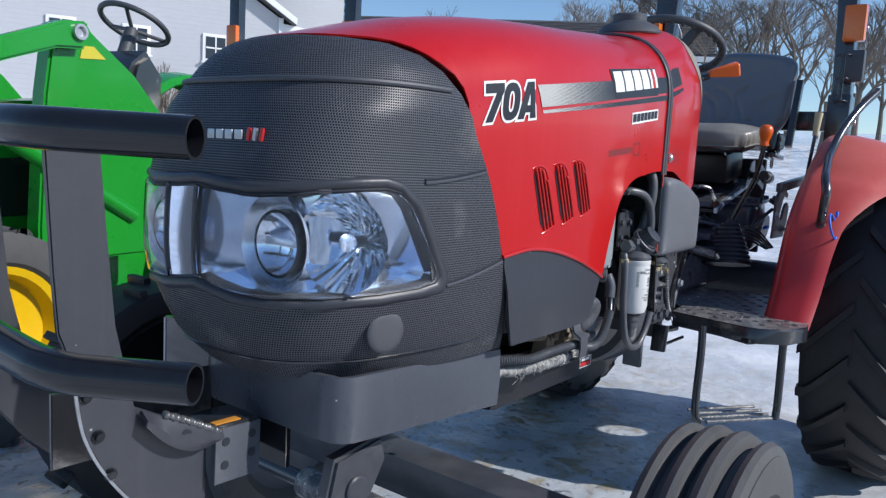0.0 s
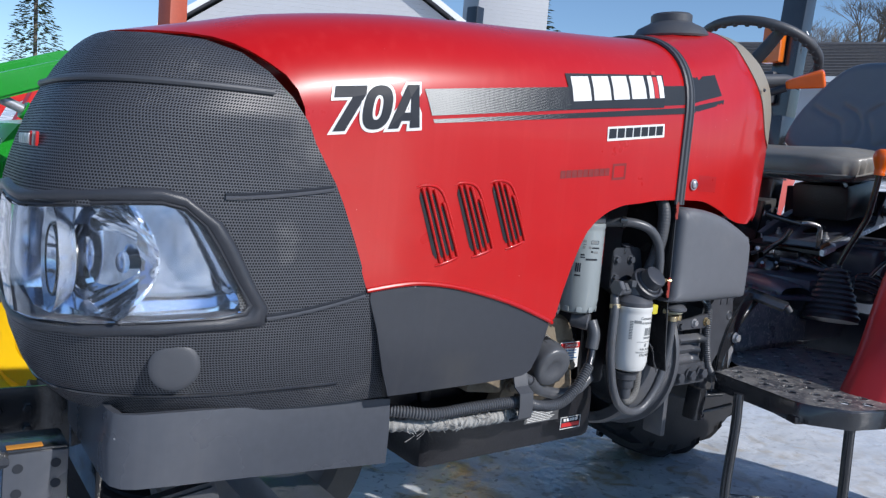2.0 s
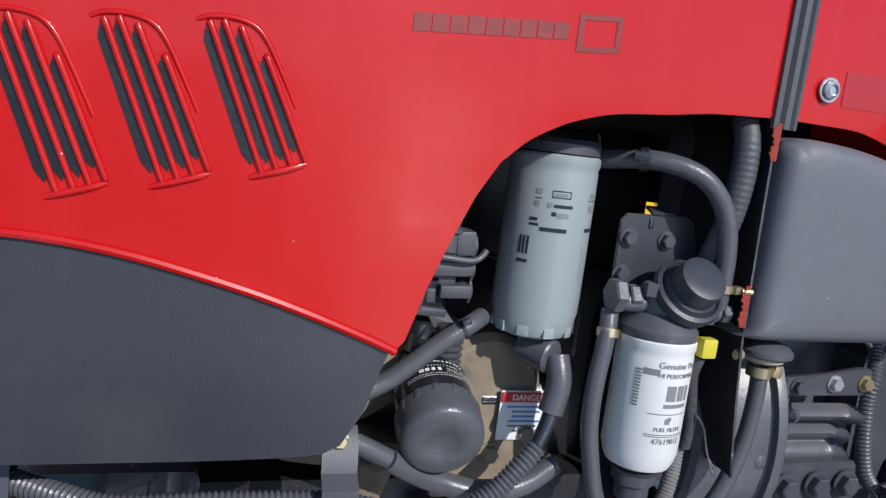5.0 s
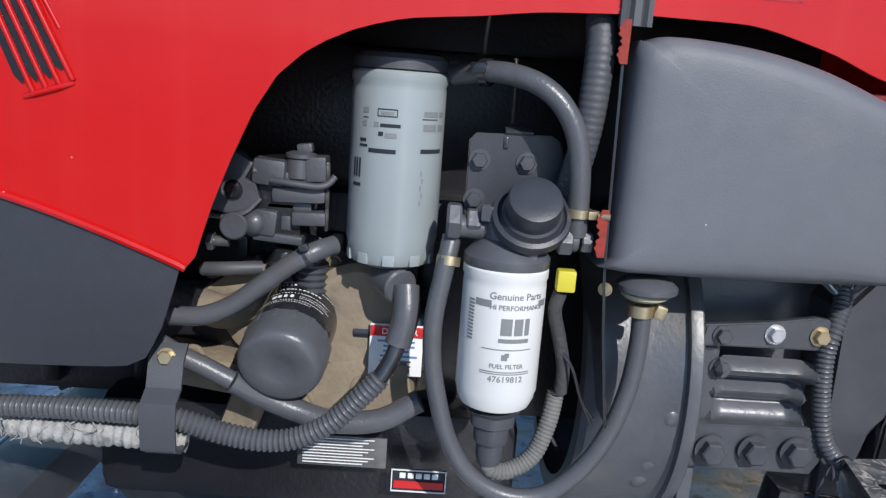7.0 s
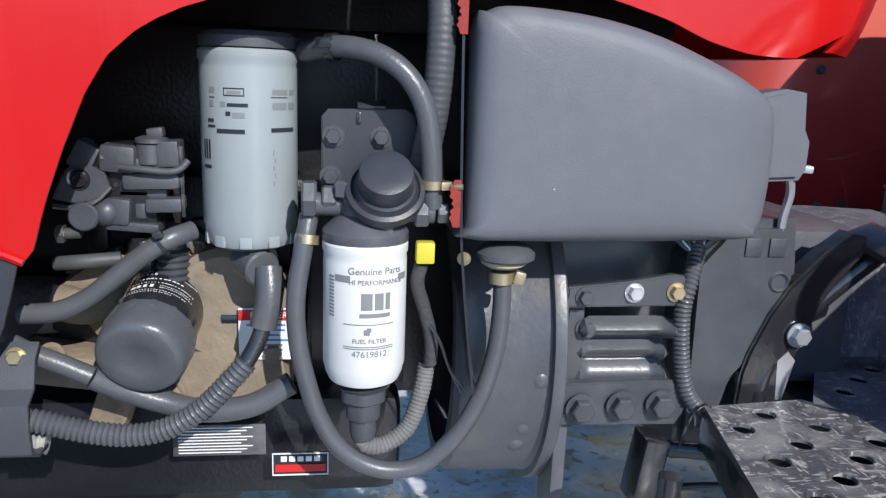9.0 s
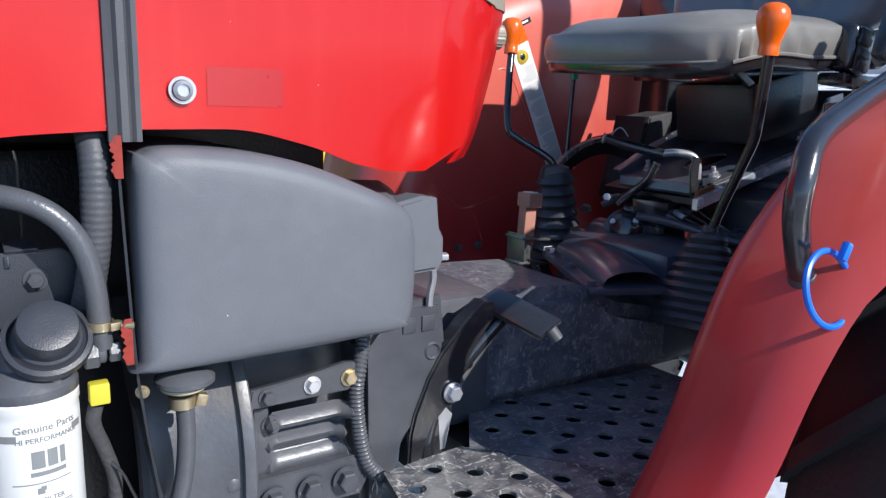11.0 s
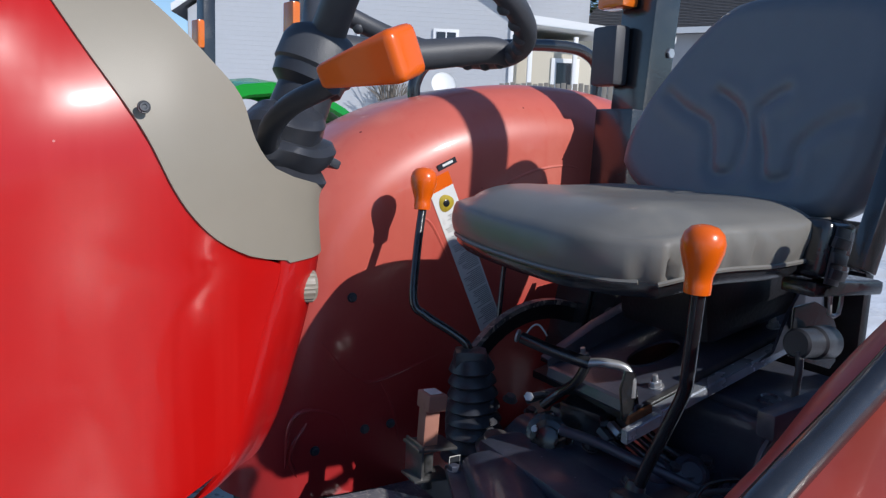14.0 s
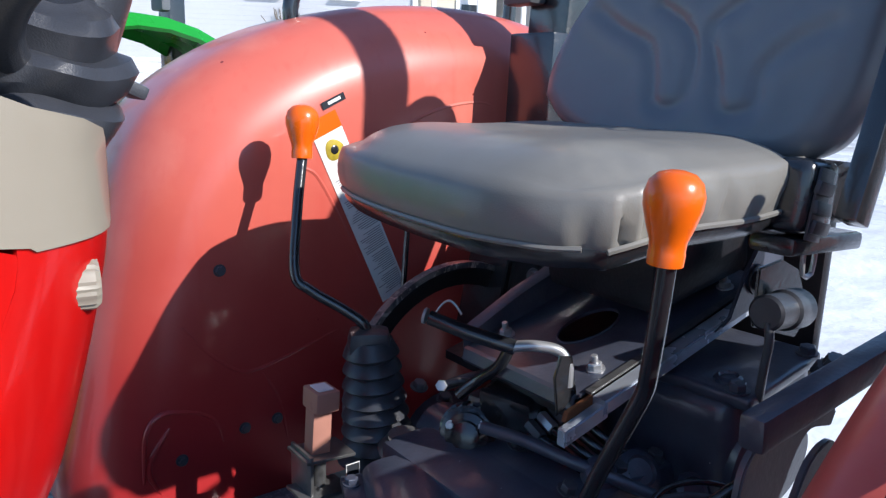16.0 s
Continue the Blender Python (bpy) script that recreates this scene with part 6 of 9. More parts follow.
def inside_poly(p, poly, pad):
    c = False
    for (ax, ay), (bx, by) in zip(poly, poly[1:] + poly[:1]):
        if (ay > p[1]) != (by > p[1]) and p[0] < (bx - ax) * (p[1] - ay) / (by - ay) + ax:
            c = not c
        d = Vector((bx - ax, by - ay))
        k = max(0, min(1, ((p[0] - ax) * d.x + (p[1] - ay) * d.y) / d.length_squared))
        if math.hypot(p[0] - ax - k * d.x, p[1] - ay - k * d.y) < pad:
            return False
    return c


def tread(poly, ox, oy):
    out = []
    for i in range(-2, 14):
        for j in range(-2, 14):
            for a, b in ((0, 0), (0.0525, -0.044)):
                p = (ox + 0.105 * j + a, oy - 0.083 * i + b)
                if inside_poly(p, poly, 0.026):
                    out.append(p)
    return out


step = plate_with_holes(STEP_OUT, tread(STEP_OUT, 1.935, -0.283), 0.812, 0.004, 0.0145, "step_plate", SHEET, tractor, "worn black tread plate with punched holes")
DECK = [(2.19, -0.045), (2.66, -0.08), (2.75, -0.47), (2.256, -0.47), (2.256, -0.39), (2.09, -0.195)]
plate_with_holes(DECK, tread(DECK, 2.214, -0.201 + 0.083 * 2), 0.806, 0.004, 0.0145, "deck_plate", DECKING, tractor, "black tread plate floor with punched holes")
FAR_DECK = [(2.10, 0.23), (2.72, 0.23), (2.72, 0.595), (2.10, 0.595)]
plate_with_holes(FAR_DECK, tread(FAR_DECK, 2.12, 0.60), 0.806, 0.004, 0.0145, "deck_plate", DECKING, tractor, "black tread plate floor with punched holes")
# plain near-black blocks fill the space under deck and step
part("deck_underside", block((2.42, 0.06, 0.765), (0.62, 1.04, 0.03), bevel=0.004), DEEP, tractor, "near-black filler block under the floor")
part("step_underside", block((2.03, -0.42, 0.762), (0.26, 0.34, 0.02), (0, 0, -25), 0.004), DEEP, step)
# turned-down edge of the step
rows = []
for x, y in STEP_OUT[3:] + STEP_OUT[:1]:
    rows.append([(x, y, 0.812), (x - 0.004, y - 0.004, 0.806), (x - 0.004, y - 0.004, 0.758)])
thicken(part("step_edge", grid(rows), BLACK, step, "folded black plate edge"), 0.004)
# ladder below it
ladder = part("ladder_rail", tube([(1.80, -0.37, 0.80), (1.795, -0.375, 0.70), (1.775, -0.38, 0.50), (1.785, -0.40, 0.455)], 0.014, 10), BLACK, tractor, "black bent steel step hanger")
part("ladder_rail", tube([(1.985, -0.60, 0.80), (1.99, -0.60, 0.70), (2.0, -0.60, 0.53), (1.99, -0.60, 0.465)], 0.014, 10), BLACK, ladder)
for k in range(4):
    d = Vector((0.205, -0.18, 0.01))
    o = Vector((0.028, 0.032, 0.0)) * k
    part("tread_bar", tube([Vector((1.785, -0.42, 0.462)) + o, Vector((1.785, -0.42, 0.462)) + o + d], 0.006, 8), SHEET, ladder)
bm = block((1.845, -0.20, 0.715), (0.035, 0.05, 0.10), (0, 8, 0), 0.004)
block((1.862, -0.20, 0.672), (0.075, 0.012, 0.018), (0, 10, 0), 0.003, bm)
rod((1.86, -0.18, 0.735), (1.96, -0.22, 0.742), 0.012, 16, bm)
rod((1.90, -0.19, 0.675), (1.985, -0.24, 0.705), 0.006, 12, bm)
pieces("brake_linkage", "linkage_piece", bm, BLACK, tractor, "black brake linkage under the step")

# tunnel cover
bm = prism([(2.05, 0.80), (2.05, 0.98), (2.09, 1.018), (2.30, 1.024), (2.44, 1.018), (2.56, 0.965), (2.72, 0.93), (2.78, 0.80)], -0.085, 0.24, 0.03, seg=4)
part("tunnel", bm, DECKING, tractor, "dusty black gearbox tunnel")
# shift cover: a flange and a half-round ridge running across the tunnel
CA, CB = Vector((2.690, 0.205, 1.012)), Vector((2.560, -0.105, 0.998))
dC = (CB - CA).normalized()
wC = Vector((dC.y, -dC.x, 0)).normalized()
mC = Matrix((dC, wC, dC.cross(wC))).transposed().to_4x4()
mC.translation = (CA + CB) / 2
if mC.col[2].z < 0:
    mC = mC @ Matrix.Rotation(math.pi, 4, "X")
Lc = (CB - CA).length
own = block((0, 0, 0), (Lc, 0.20, 0.016), bevel=0.005)
own.transform(mC)
cover = part("shift_cover", own, NAVY, tractor, "blue-black cast shift cover with a rounded ridge")
rows = []
for k in range(9):
    u = -0.5 + k / 8
    f = 1 - 0.25 * abs(2 * u) ** 4
    rows.append([mC @ Vector((u * Lc * 0.94, 0.068 * math.cos(a) * (0.9 + 0.1 * f) , 0.006 + 0.046 * math.sin(a) ** 0.7 * f)) for a in [math.pi * j / 14 for j in range(15)]])
part("cover_ridge", grid(rows), NAVY, cover)
for u, w in ((-0.42, 0.085), (0.0, 0.085), (0.42, 0.085), (-0.42, -0.085), (0.0, -0.085), (0.42, -0.085)):
    own = bolt((u * Lc, w, 0.008), (0, 0, 1), 0.019)
    own.transform(mC)
    part("bolt", own, NAVY, cover)
part("cover_eye", lathe([(0.007, 0), (0.016, 0), (0.018, 0.004), (0.016, 0.008), (0.009, 0.008), (0.007, 0)], (2.689, 0.145, 1.050), (-0.1, -0.1, 1), 24), STEELY, cover, "worn raised eye")
bm = lathe([(0, 0), (0.048, 0), (0.052, 0.008), (0.044, 0.02), (0.040, 0.034), (0, 0.034)], (2.722, 0.235, 1.020), (0.1, -0.25, 1), 30)
part("cover_cap", bm, STEELY, cover, "dull metal collar")
tag = part("cover_tag", prism([(2.62, 1.0), (2.62, 1.022), (2.645, 1.022), (2.645, 1.0)], 0.262, 0.264, 0), INK, tractor, "small black tag with a white edge")
part("tag_edge", tube([(2.62, 0.261, 1.0), (2.62, 0.261, 1.022), (2.645, 0.261, 1.022), (2.645, 0.261, 1.0), (2.62, 0.261, 1.0)], 0.0012, 4, 1), WHITEINK, tag)

# clutch pedal
pedal = part("pedal_arm", tube([(2.185, -0.16, 1.02), (2.13, -0.155, 0.97), (2.07, -0.155, 0.91), (2.03, -0.16, 0.84), (2.02, -0.165, 0.79)], lambda s: 0.014, 10), BLACK, tractor, "black clutch pedal arm")
bm = prism([(1.984, 0.78), (1.988, 0.84), (1.996, 0.872), (2.02, 0.93), (2.044, 0.969), (2.09, 1.018), (2.128, 1.047), (2.15, 1.043), (2.155, 1.02), (2.12, 0.982), (2.09, 0.93), (2.071, 0.874), (2.06, 0.83), (2.056, 0.78)], -0.172, -0.135, 0.004)
part("pedal_web", bm, BLACK, pedal)
part("pedal_wear", prism([(2.045, 0.80), (2.04, 0.86), (2.055, 0.875), (2.068, 0.86), (2.055, 0.80)], -0.1725, -0.1705, 0.0005), STEEL, pedal, "bare rubbed metal patch")
part("pedal_pad", block((2.18, -0.195, 1.028), (0.06, 0.14, 0.012), (14, -18, 12), 0.004), BLACK, pedal, "black steel pedal pad")
part("pedal_stop", rod((2.195, -0.262, 1.016), (2.205, -0.272, 0.998), 0.011, 14), PLASTIC, pedal)
part("bolt", bolt((2.065, -0.175, 0.90), (0, -1, 0), 0.024), STEEL, pedal)

# ---------------------------------------------------------------- fenders
CROWN = [(2.27, 0.82), (2.275, 0.90), (2.30, 1.02), (2.325, 1.15), (2.352, 1.27), (2.385, 1.40), (2.425, 1.50), (2.48, 1.58), (2.56, 1.65), (2.68, 1.718), (2.82, 1.77), (3.0, 1.803), (3.2, 1.813), (3.4, 1.795), (3.58, 1.74), (3.72, 1.65), (3.82, 1.53)]
NEAR_CROWN = [(2.10, 0.80), (2.19, 0.93), (2.25, 1.07), (2.32, 1.195), (2.45, 1.32), (2.53, 1.37), (2.61, 1.43), (2.71, 1.49), (2.80, 1.53), (2.89, 1.540), (3.1, 1.535), (3.3, 1.53), (3.5, 1.51), (3.7, 1.46), (3.8, 1.39)]


def fender(yi, sgn, crown, label, radius, reach, bow):
    """A wheel arch: flat inner wall at yi, rolled shoulder, crown and outer lip; radius and reach are given by height."""
    P2 = [Vector((p.x, p.y)) for p in spline([(x, z, 0) for x, z in crown], 4)]
    rows = []
    for i, p in enumerate(P2):
        t = (P2[min(i + 1, len(P2) - 1)] - P2[max(0, i - 1)]).normalized()
        nrm = Vector((-t.y, t.x))
        R, W = curve1(radius, p.y), curve1(reach, p.y)
        row = [(W, bow * (W - R) ** 2 + 0.015)]
        for k in range(1, 5):
            u = W + (R - W) * k / 5
            row.append((u, bow * (u - R) ** 2))
        for k in range(11):
            a = math.pi / 2 * k / 10
            row.append((R - R * math.sin(a), R - R * math.cos(a)))
        pts = [(p.x - nrm.x * d, yi + sgn * u, p.y - nrm.y * d) for u, d in row]
        lx, _, lz = pts[-1]
        for k in range(1, 7):
            f = k / 6
            tx = max(lx, 2.32) * 0.55 + 3.05 * 0.45
            pts.append((lx + (tx - lx) * f, yi, lz + (min(0.80, lz) - lz) * f))
        rows.append(pts)
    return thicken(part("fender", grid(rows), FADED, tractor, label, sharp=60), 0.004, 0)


ff = fender(0.60, 1, CROWN, "sun-faded red wheel arch with a warning label", [(0.8, 0.17), (2, 0.17)], [(0.8, 0.42), (2, 0.42)], 0.15)
fender(-0.485, -1, NEAR_CROWN, "sun-faded red wheel arch with a black grab rail", [(0.8, 0.05), (1.9, 0.06)], [(0.8, 0.165), (1.15, 0.20), (1.37, 0.32), (1.5, 0.42), (1.9, 0.45)], 0.9)
# pressed ribs on the far inner wall
for pts in ([(2.473, 1.189), (2.52, 1.13), (2.575, 1.085), (2.62, 1.08), (2.70, 1.10), (2.83, 1.14)], [(2.70, 1.465), (2.73, 1.468), (2.76, 1.44), (2.82, 1.33), (2.86, 1.25)], [(2.90, 1.50), (2.95, 1.545), (3.05, 1.585), (3.15, 1.60), (3.215, 1.59)], [(2.39, 0.90), (2.40, 1.0), (2.44, 1.03), (2.52, 1.0), (2.545, 0.93)], [(2.44, 1.0), (2.40, 0.93), (2.42, 0.87)], [(2.62, 1.085), (2.66, 1.0), (2.68, 0.9)]):
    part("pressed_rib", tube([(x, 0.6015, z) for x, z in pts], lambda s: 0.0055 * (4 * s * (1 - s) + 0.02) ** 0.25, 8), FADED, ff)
for x, z in ((2.586, 0.962), (2.546, 1.289), (2.655, 0.965), (2.46, 0.93)):
    part("bolt", bolt((x, 0.598, z), (0, -1, 0), 0.016), CAST, ff)
# warning label, a long white strip with an orange head
LX, LZ = Vector((2.774, 1.538)), Vector((2.938, 1.185))


def strip(u0, u1, w0, w1, name, material, lift, parent):
    d = LZ - LX
    s = Vector((-d.y, d.x)).normalized() * -0.034
    rows = []
    for u in (u0, u1):
        rows.append([(*(LX + d * u + s * w).xy[:1], 0.5975 - lift, (LX + d * u + s * w).y) for w in (w0, w1)])
    return part(name, grid(rows), material, parent)


lab = strip(0, 1, -1, 1, "warning_label", WHITEINK, 0.001, ff)
lab["label"] = "white warning strip with fine print and a scorched spot"
strip(-0.09, 0.0, -1, 1, "label_head", ORANGE, 0.0012, lab)
strip(-0.150, -0.112, -1.9, -0.3, "label_tag", INK, 0.0012, lab)
strip(-0.14, -0.124, -1.6, -0.7, "label_tag_print", WHITEINK, 0.0016, lab)
random.seed(4)
for k in range(64):
    if k % 11 == 10:
        continue
    u = 0.17 + 0.0125 * k
    strip(u, u + 0.0045, -0.85, -0.85 + 1.7 * (0.55 + 0.45 * random.random()), "fine_print", GREYINK, 0.0014, lab)
SCORCH = mat("scorched_yellow", (0.45, 0.33, 0.02), 0.6, var=0.5, scale=90)
part("scorch", lathe([(0, 0.0), (0.021, 0.0), (0.019, 0.001), (0, 0.001)], (2.788, 0.596, 1.505), (0, -1, 0), 24, shape=lambda a: 1 + 0.07 * math.sin(3 * a + 1)), SCORCH, lab)
part("scorch", lathe([(0, 0.0), (0.009, 0.0), (0.007, 0.001), (0, 0.001)], (2.788, 0.5945, 1.505), (0, -1, 0), 14), BLACK, lab)

# grab rails
hand = part("grab_rail", tube([(3.02, -0.65, 1.745), (2.88, -0.61, 1.66), (2.75, -0.575, 1.555), (2.61, -0.565, 1.45), (2.41, -0.595, 1.385), (2.30, -0.615, 1.345), (2.258, -0.63, 1.30), (2.253, -0.63, 1.255), (2.285, -0.62, 1.195), (2.305, -0.615, 1.17)], 0.0165, 16, hollow=False), BLACK, tractor, "bent black tubular grab rail")
part("rail_plug", rod((2.302, -0.616, 1.175), (2.312, -0.612, 1.160), 0.0175, 18), PLASTIC, hand)
tie = part("cable_tie_ring", tube([(2.288 + 0.047 * math.cos(a), -0.662 + 0.012 * math.sin(a), 1.165 + 0.045 * math.sin(a)) for a in [2 * math.pi * k / 24 for k in range(25)]], 0.0042, 8, 2), BLUETIE, hand, "bright blue nylon tie looped on the rail")
part("tie_lock", block((2.302, -0.668, 1.211), (0.012, 0.010, 0.024), (0, 28, 0), 0.003), BLUETIE, tie)
part("grab_rail", tube([(2.80, 0.80, 1.74), (2.80, 0.80, 1.80), (2.84, 0.80, 1.855), (2.95, 0.80, 1.895), (3.12, 0.80, 1.925), (3.30, 0.80, 1.935), (3.38, 0.80, 1.92), (3.42, 0.80, 1.88), (3.42, 0.80, 1.78)], 0.017, 14), BLACK, tractor, "black tubular grab rail over the arch")

# ---------------------------------------------------------------- roll bar
for y0, side, wide in ((0.49, 1, 0.12), (-0.46, -1, 0.085)):
    bm = block((3.29, y0, 1.70), (0.085, wide, 1.9), (side * 2.5, 1.5, 0), 0.01)
    post = part("roll_bar_post", bm, BLACK, tractor, "dark folding roll bar post")
    part("hinge_plate", block((3.265, y0, 1.60), (0.12, wide + 0.015, 0.30), (0, 1.5, 0), 0.006), BLACK, post)
    for dx, z in ((0.02, 1.893), (0.01, 2.073), (-0.035, 1.621), (0.02, 1.53)):
        part("bolt", bolt((3.30 + dx, y0 - side * 0.06 if side > 0 else y0 - 0.06, z), (0.1, -1, 0), 0.024), STEEL, post)
    part("amber_lamp", block((3.225, y0 + side * 0.03, 2.085), (0.055, 0.095, 0.17), bevel=0.012), AMBER, post, "amber flasher lens")
    part("lamp_housing", block((3.225, y0 + side * 0.045, 1.885), (0.05, 0.09, 0.15), bevel=0.012), PLASTIC, post, "black lamp box")
# sunlit side face put in grey, darker front face in black
foot = part("post_foot", prism([(3.07, 1.10), (3.12, 1.345), (3.215, 1.36), (3.215, 1.10)], 0.40, 0.505, 0.004), STEELY, tractor, "steel foot of the roll bar, sunlit side coloured grey")
part("foot_fold", prism([(3.045, 1.10), (3.098, 1.345), (3.112, 1.345), (3.065, 1.10)], 0.395, 0.52, 0.003), BLACK, foot)
part("bolt", bolt((3.16, 0.399, 1.24), (0, -1, 0), 0.024), STEEL, foot)
part("roll_bar_top", block((3.33, 0.05, 2.66), (0.08, 0.98, 0.09), (0, 1.5, 0), 0.02), BLACK, tractor)
for z, r in ((1.93, 0.036), (1.82, 0.036), (1.715, 0.036)):
    part("holder_ring", tube([(3.17 + r * math.cos(a), -0.465 + r * math.sin(a), z) for a in [2 * math.pi * k / 16 for k in range(17)]], 0.0025, 6, 2), BLACK, post)
for a in (0.4, 2.2, 3.6):
    part("holder_wire", tube([(3.17 + 0.036 * math.cos(a), -0.465 + 0.036 * math.sin(a), 1.93), (3.17 + 0.036 * math.cos(a), -0.465 + 0.036 * math.sin(a), 1.715)], 0.0025, 6), BLACK, post)
part("rear_crossbar", block((3.42, 0.0, 1.635), (0.05, 0.92, 0.10), bevel=0.01), BLACK, tractor, "black crossbar behind the seat")
part("chain", tube([(3.30, 0.41, 2.15), (3.31, 0.39, 2.10), (3.32, 0.385, 2.05)], 0.004, 6), STEEL, tractor)

# ---------------------------------------------------------------- seat
NU, NV = 40, 48
cx, cy = 2.862, 0.060


def seat_plan(a, b):
    """Rounded plan of the cushion from shares -1..1 along and across; the front bows out a little."""
    k = 0.10 if a > 0 else 0.13
    return cx + 0.252 * a * (1 - k * b ** 4 - (0.16 * max(0, -b) ** 3 if a < 0 else 0)), cy + 0.282 * b * (1 - 0.10 * a ** 4)


rows = []
for i in range(NU + 1):
    a = 2 * i / NU - 1
    row = []
    for j in range(NV + 1):
        b = 2 * j / NV - 1
        x, y = seat_plan(a, b)
        z = 1.592 + 0.004 * a - 0.042 * min(1.0, abs(a) ** 5 + abs(b) ** 5) - 0.017 * (1 - b * b) * (1 - a * a)
        z -= 0.018 * (max(0, -a - 0.3) / 0.7) ** 2
        z += 0.012 * max(0, b) * max(0, -a)
        z += 0.0016 * noise.noise((x * 9, y * 9, 1)) + 0.002 * math.sin(21 * b + 4 * a) * max(0, abs(b) - 0.7) / 0.3
        row.append((x, y, z))
    rows.append(row)
bm = grid(rows)
edge = [rows[i][0] for i in range(NU + 1)] + rows[-1][1:] + [rows[i][-1] for i in range(NU - 1, -1, -1)] + rows[0][-2:0:-1]


def pucker(x, y):
    """Folds gathered above the welt: a few deep ones near the front corner, shallow ones along the side."""
    f = 0.0
    for fx, w, d in ((2.668, 0.007, 0.009), (2.700, 0.006, 0.011), (2.728, 0.008, 0.008), (2.80, 0.011, 0.004), (2.86, 0.010, 0.005), (2.92, 0.012, 0.004), (2.985, 0.010, 0.005)):
        if y < 0:
            f += d * math.exp(-((x - fx) / w) ** 2)
    return 1.7 * f + 0.0015 * math.sin(60 * (x + y))


skirtrows = [edge]
for k, (g, dz) in enumerate(((1.013, 0.010), (1.022, 0.026), (1.020, 0.042), (1.008, 0.056), (0.992, 0.064))):
    fold = (0.15, 0.5, 1.0, 0.9, 0.4)[k]
    skirtrows.append([(cx + (x - cx) * g, cy + (y - cy) * g + pucker(x, y) * fold, z - dz) for x, y, z in edge])
grid(skirtrows, bm, closed=True)
seat = part("seat_cushion", bm, VINYL, tractor, "scuffed grey vinyl seat cushion with puckered sides", sharp=75)
part("piping", tube([Vector((cx + (x - cx) * 1.0, cy + (y - cy) * 1.0, z - 0.064)) for x, y, z in edge[::3]], 0.004, 6, 2), VINYL, seat, "stitched welt")
rows = [[(cx + (x - cx) * g, cy + (y - cy) * g, z - dz) for x, y, z in edge] for g, dz in ((0.985, 0.064), (0.985, 0.078), (0.96, 0.088), (0.2, 0.090))]
part("seat_pan", grid(rows, closed=True), BLACK, seat, "black seat pan")
# backrest: a rounded shield, dished in front
SHIELD = [(0.35, 1.62), (0.346, 1.667), (0.318, 1.735), (0.272, 1.805), (0.205, 1.885), (0.133, 1.945), (0.06, 1.964), (-0.08, 1.956), (-0.20, 1.938), (-0.25, 1.912), (-0.266, 1.87), (-0.264, 1.76), (-0.258, 1.655), (-0.24, 1.60), (-0.21, 1.56), (-0.14, 1.537), (0.0, 1.531), (0.11, 1.531), (0.22, 1.545), (0.30, 1.575)]
ring = [Vector((p.x, p.y)) for p in spline([(y, z, 0) for y, z in SHIELD + SHIELD[:1]], 7)][:-1]
mid = Vector((0.045, 1.745))
SEAMS = [[(p.x, p.y) for p in spline([(y, z, 0) for y, z in pts], 6)] for pts in (
    ((0.225, 1.775), (0.172, 1.742), (0.110, 1.712), (0.089, 1.658), (0.080, 1.622), (0.050, 1.610), (0.020, 1.630), (0.017, 1.699), (0.045, 1.745), (0.095, 1.775)),
    ((-0.055, 1.775), (-0.012, 1.745), (-0.010, 1.712), (-0.030, 1.664), (-0.040, 1.622), (-0.062, 1.606), (-0.100, 1.620), (-0.107, 1.673), (-0.150, 1.712), (-0.205, 1.735)))]


def groove(y, z):
    """Depth of the pressed seams in the backrest, with the padding swelling beside them."""
    d = min(math.hypot(y - p, z - q) for line in SEAMS for p, q in line)
    return 0.0055 * math.exp(-(d / 0.010) ** 2) - 0.002 * math.exp(-((d - 0.028) / 0.016) ** 2)


def shield(g, dx, pressed=False):
    out = []
    for q in [mid + (p - mid) * g for p in ring]:
        out.append((3.155 + 0.16 * (q.y - 1.75) + dx + (groove(q.x, q.y) if pressed else 0), q.x, q.y))
    return out


front_pad = [(0.001 + 0.84 * k / 30, -0.034 - 0.007 * (k / 30) ** 2) for k in range(31)]
rows = [shield(g, dx, True) for g, dx in front_pad] + [shield(g, dx) for g, dx in ((0.88, -0.040), (0.93, -0.034), (0.97, -0.021), (1.0, 0.0), (1.0, 0.022), (0.97, 0.04), (0.9, 0.046), (0.001, 0.05))]
back_rest = part("backrest", grid(rows, closed=True), VINYLSHADE, seat, "grey vinyl backrest in blue shade colour, with pressed loop seams", sharp=80)
thicken(part("back_plate", grid([[(x + 0.052, y, z) for x, y, z in shield(g, 0)] for g in (0.02, 0.6, 0.93)], closed=True), PLASTIC, back_rest), 0.015, 1)
# seat rails, sloping plate, struts


def plate_z(x):
    return 1.203 + 0.262 * (x - 2.85)


rail = part("seat_rail", prism([(2.848, 1.180), (2.848, 1.204), (3.272, 1.312), (3.272, 1.288)], -0.078, -0.050, 0.003), ZINC, tractor, "bright zinc seat slide")
part("inner_slide", prism([(2.772, 1.152), (2.772, 1.176), (2.86, 1.199), (2.86, 1.175)], -0.074, -0.056, 0.002), ZINC, rail)
part("slide_rust", prism([(2.790, 1.178), (2.795, 1.192), (2.846, 1.205), (2.846, 1.192)], -0.055, -0.046, 0.001), mat("rusty_slide", (0.20, 0.07, 0.025), 0.8, var=0.5, scale=90), rail, "rusty end of the slide")
part("slide_lip", prism([(2.848, 1.204), (3.272, 1.312), (3.272, 1.316), (2.848, 1.208)], -0.050, -0.036, 0.001), STEELY, rail)
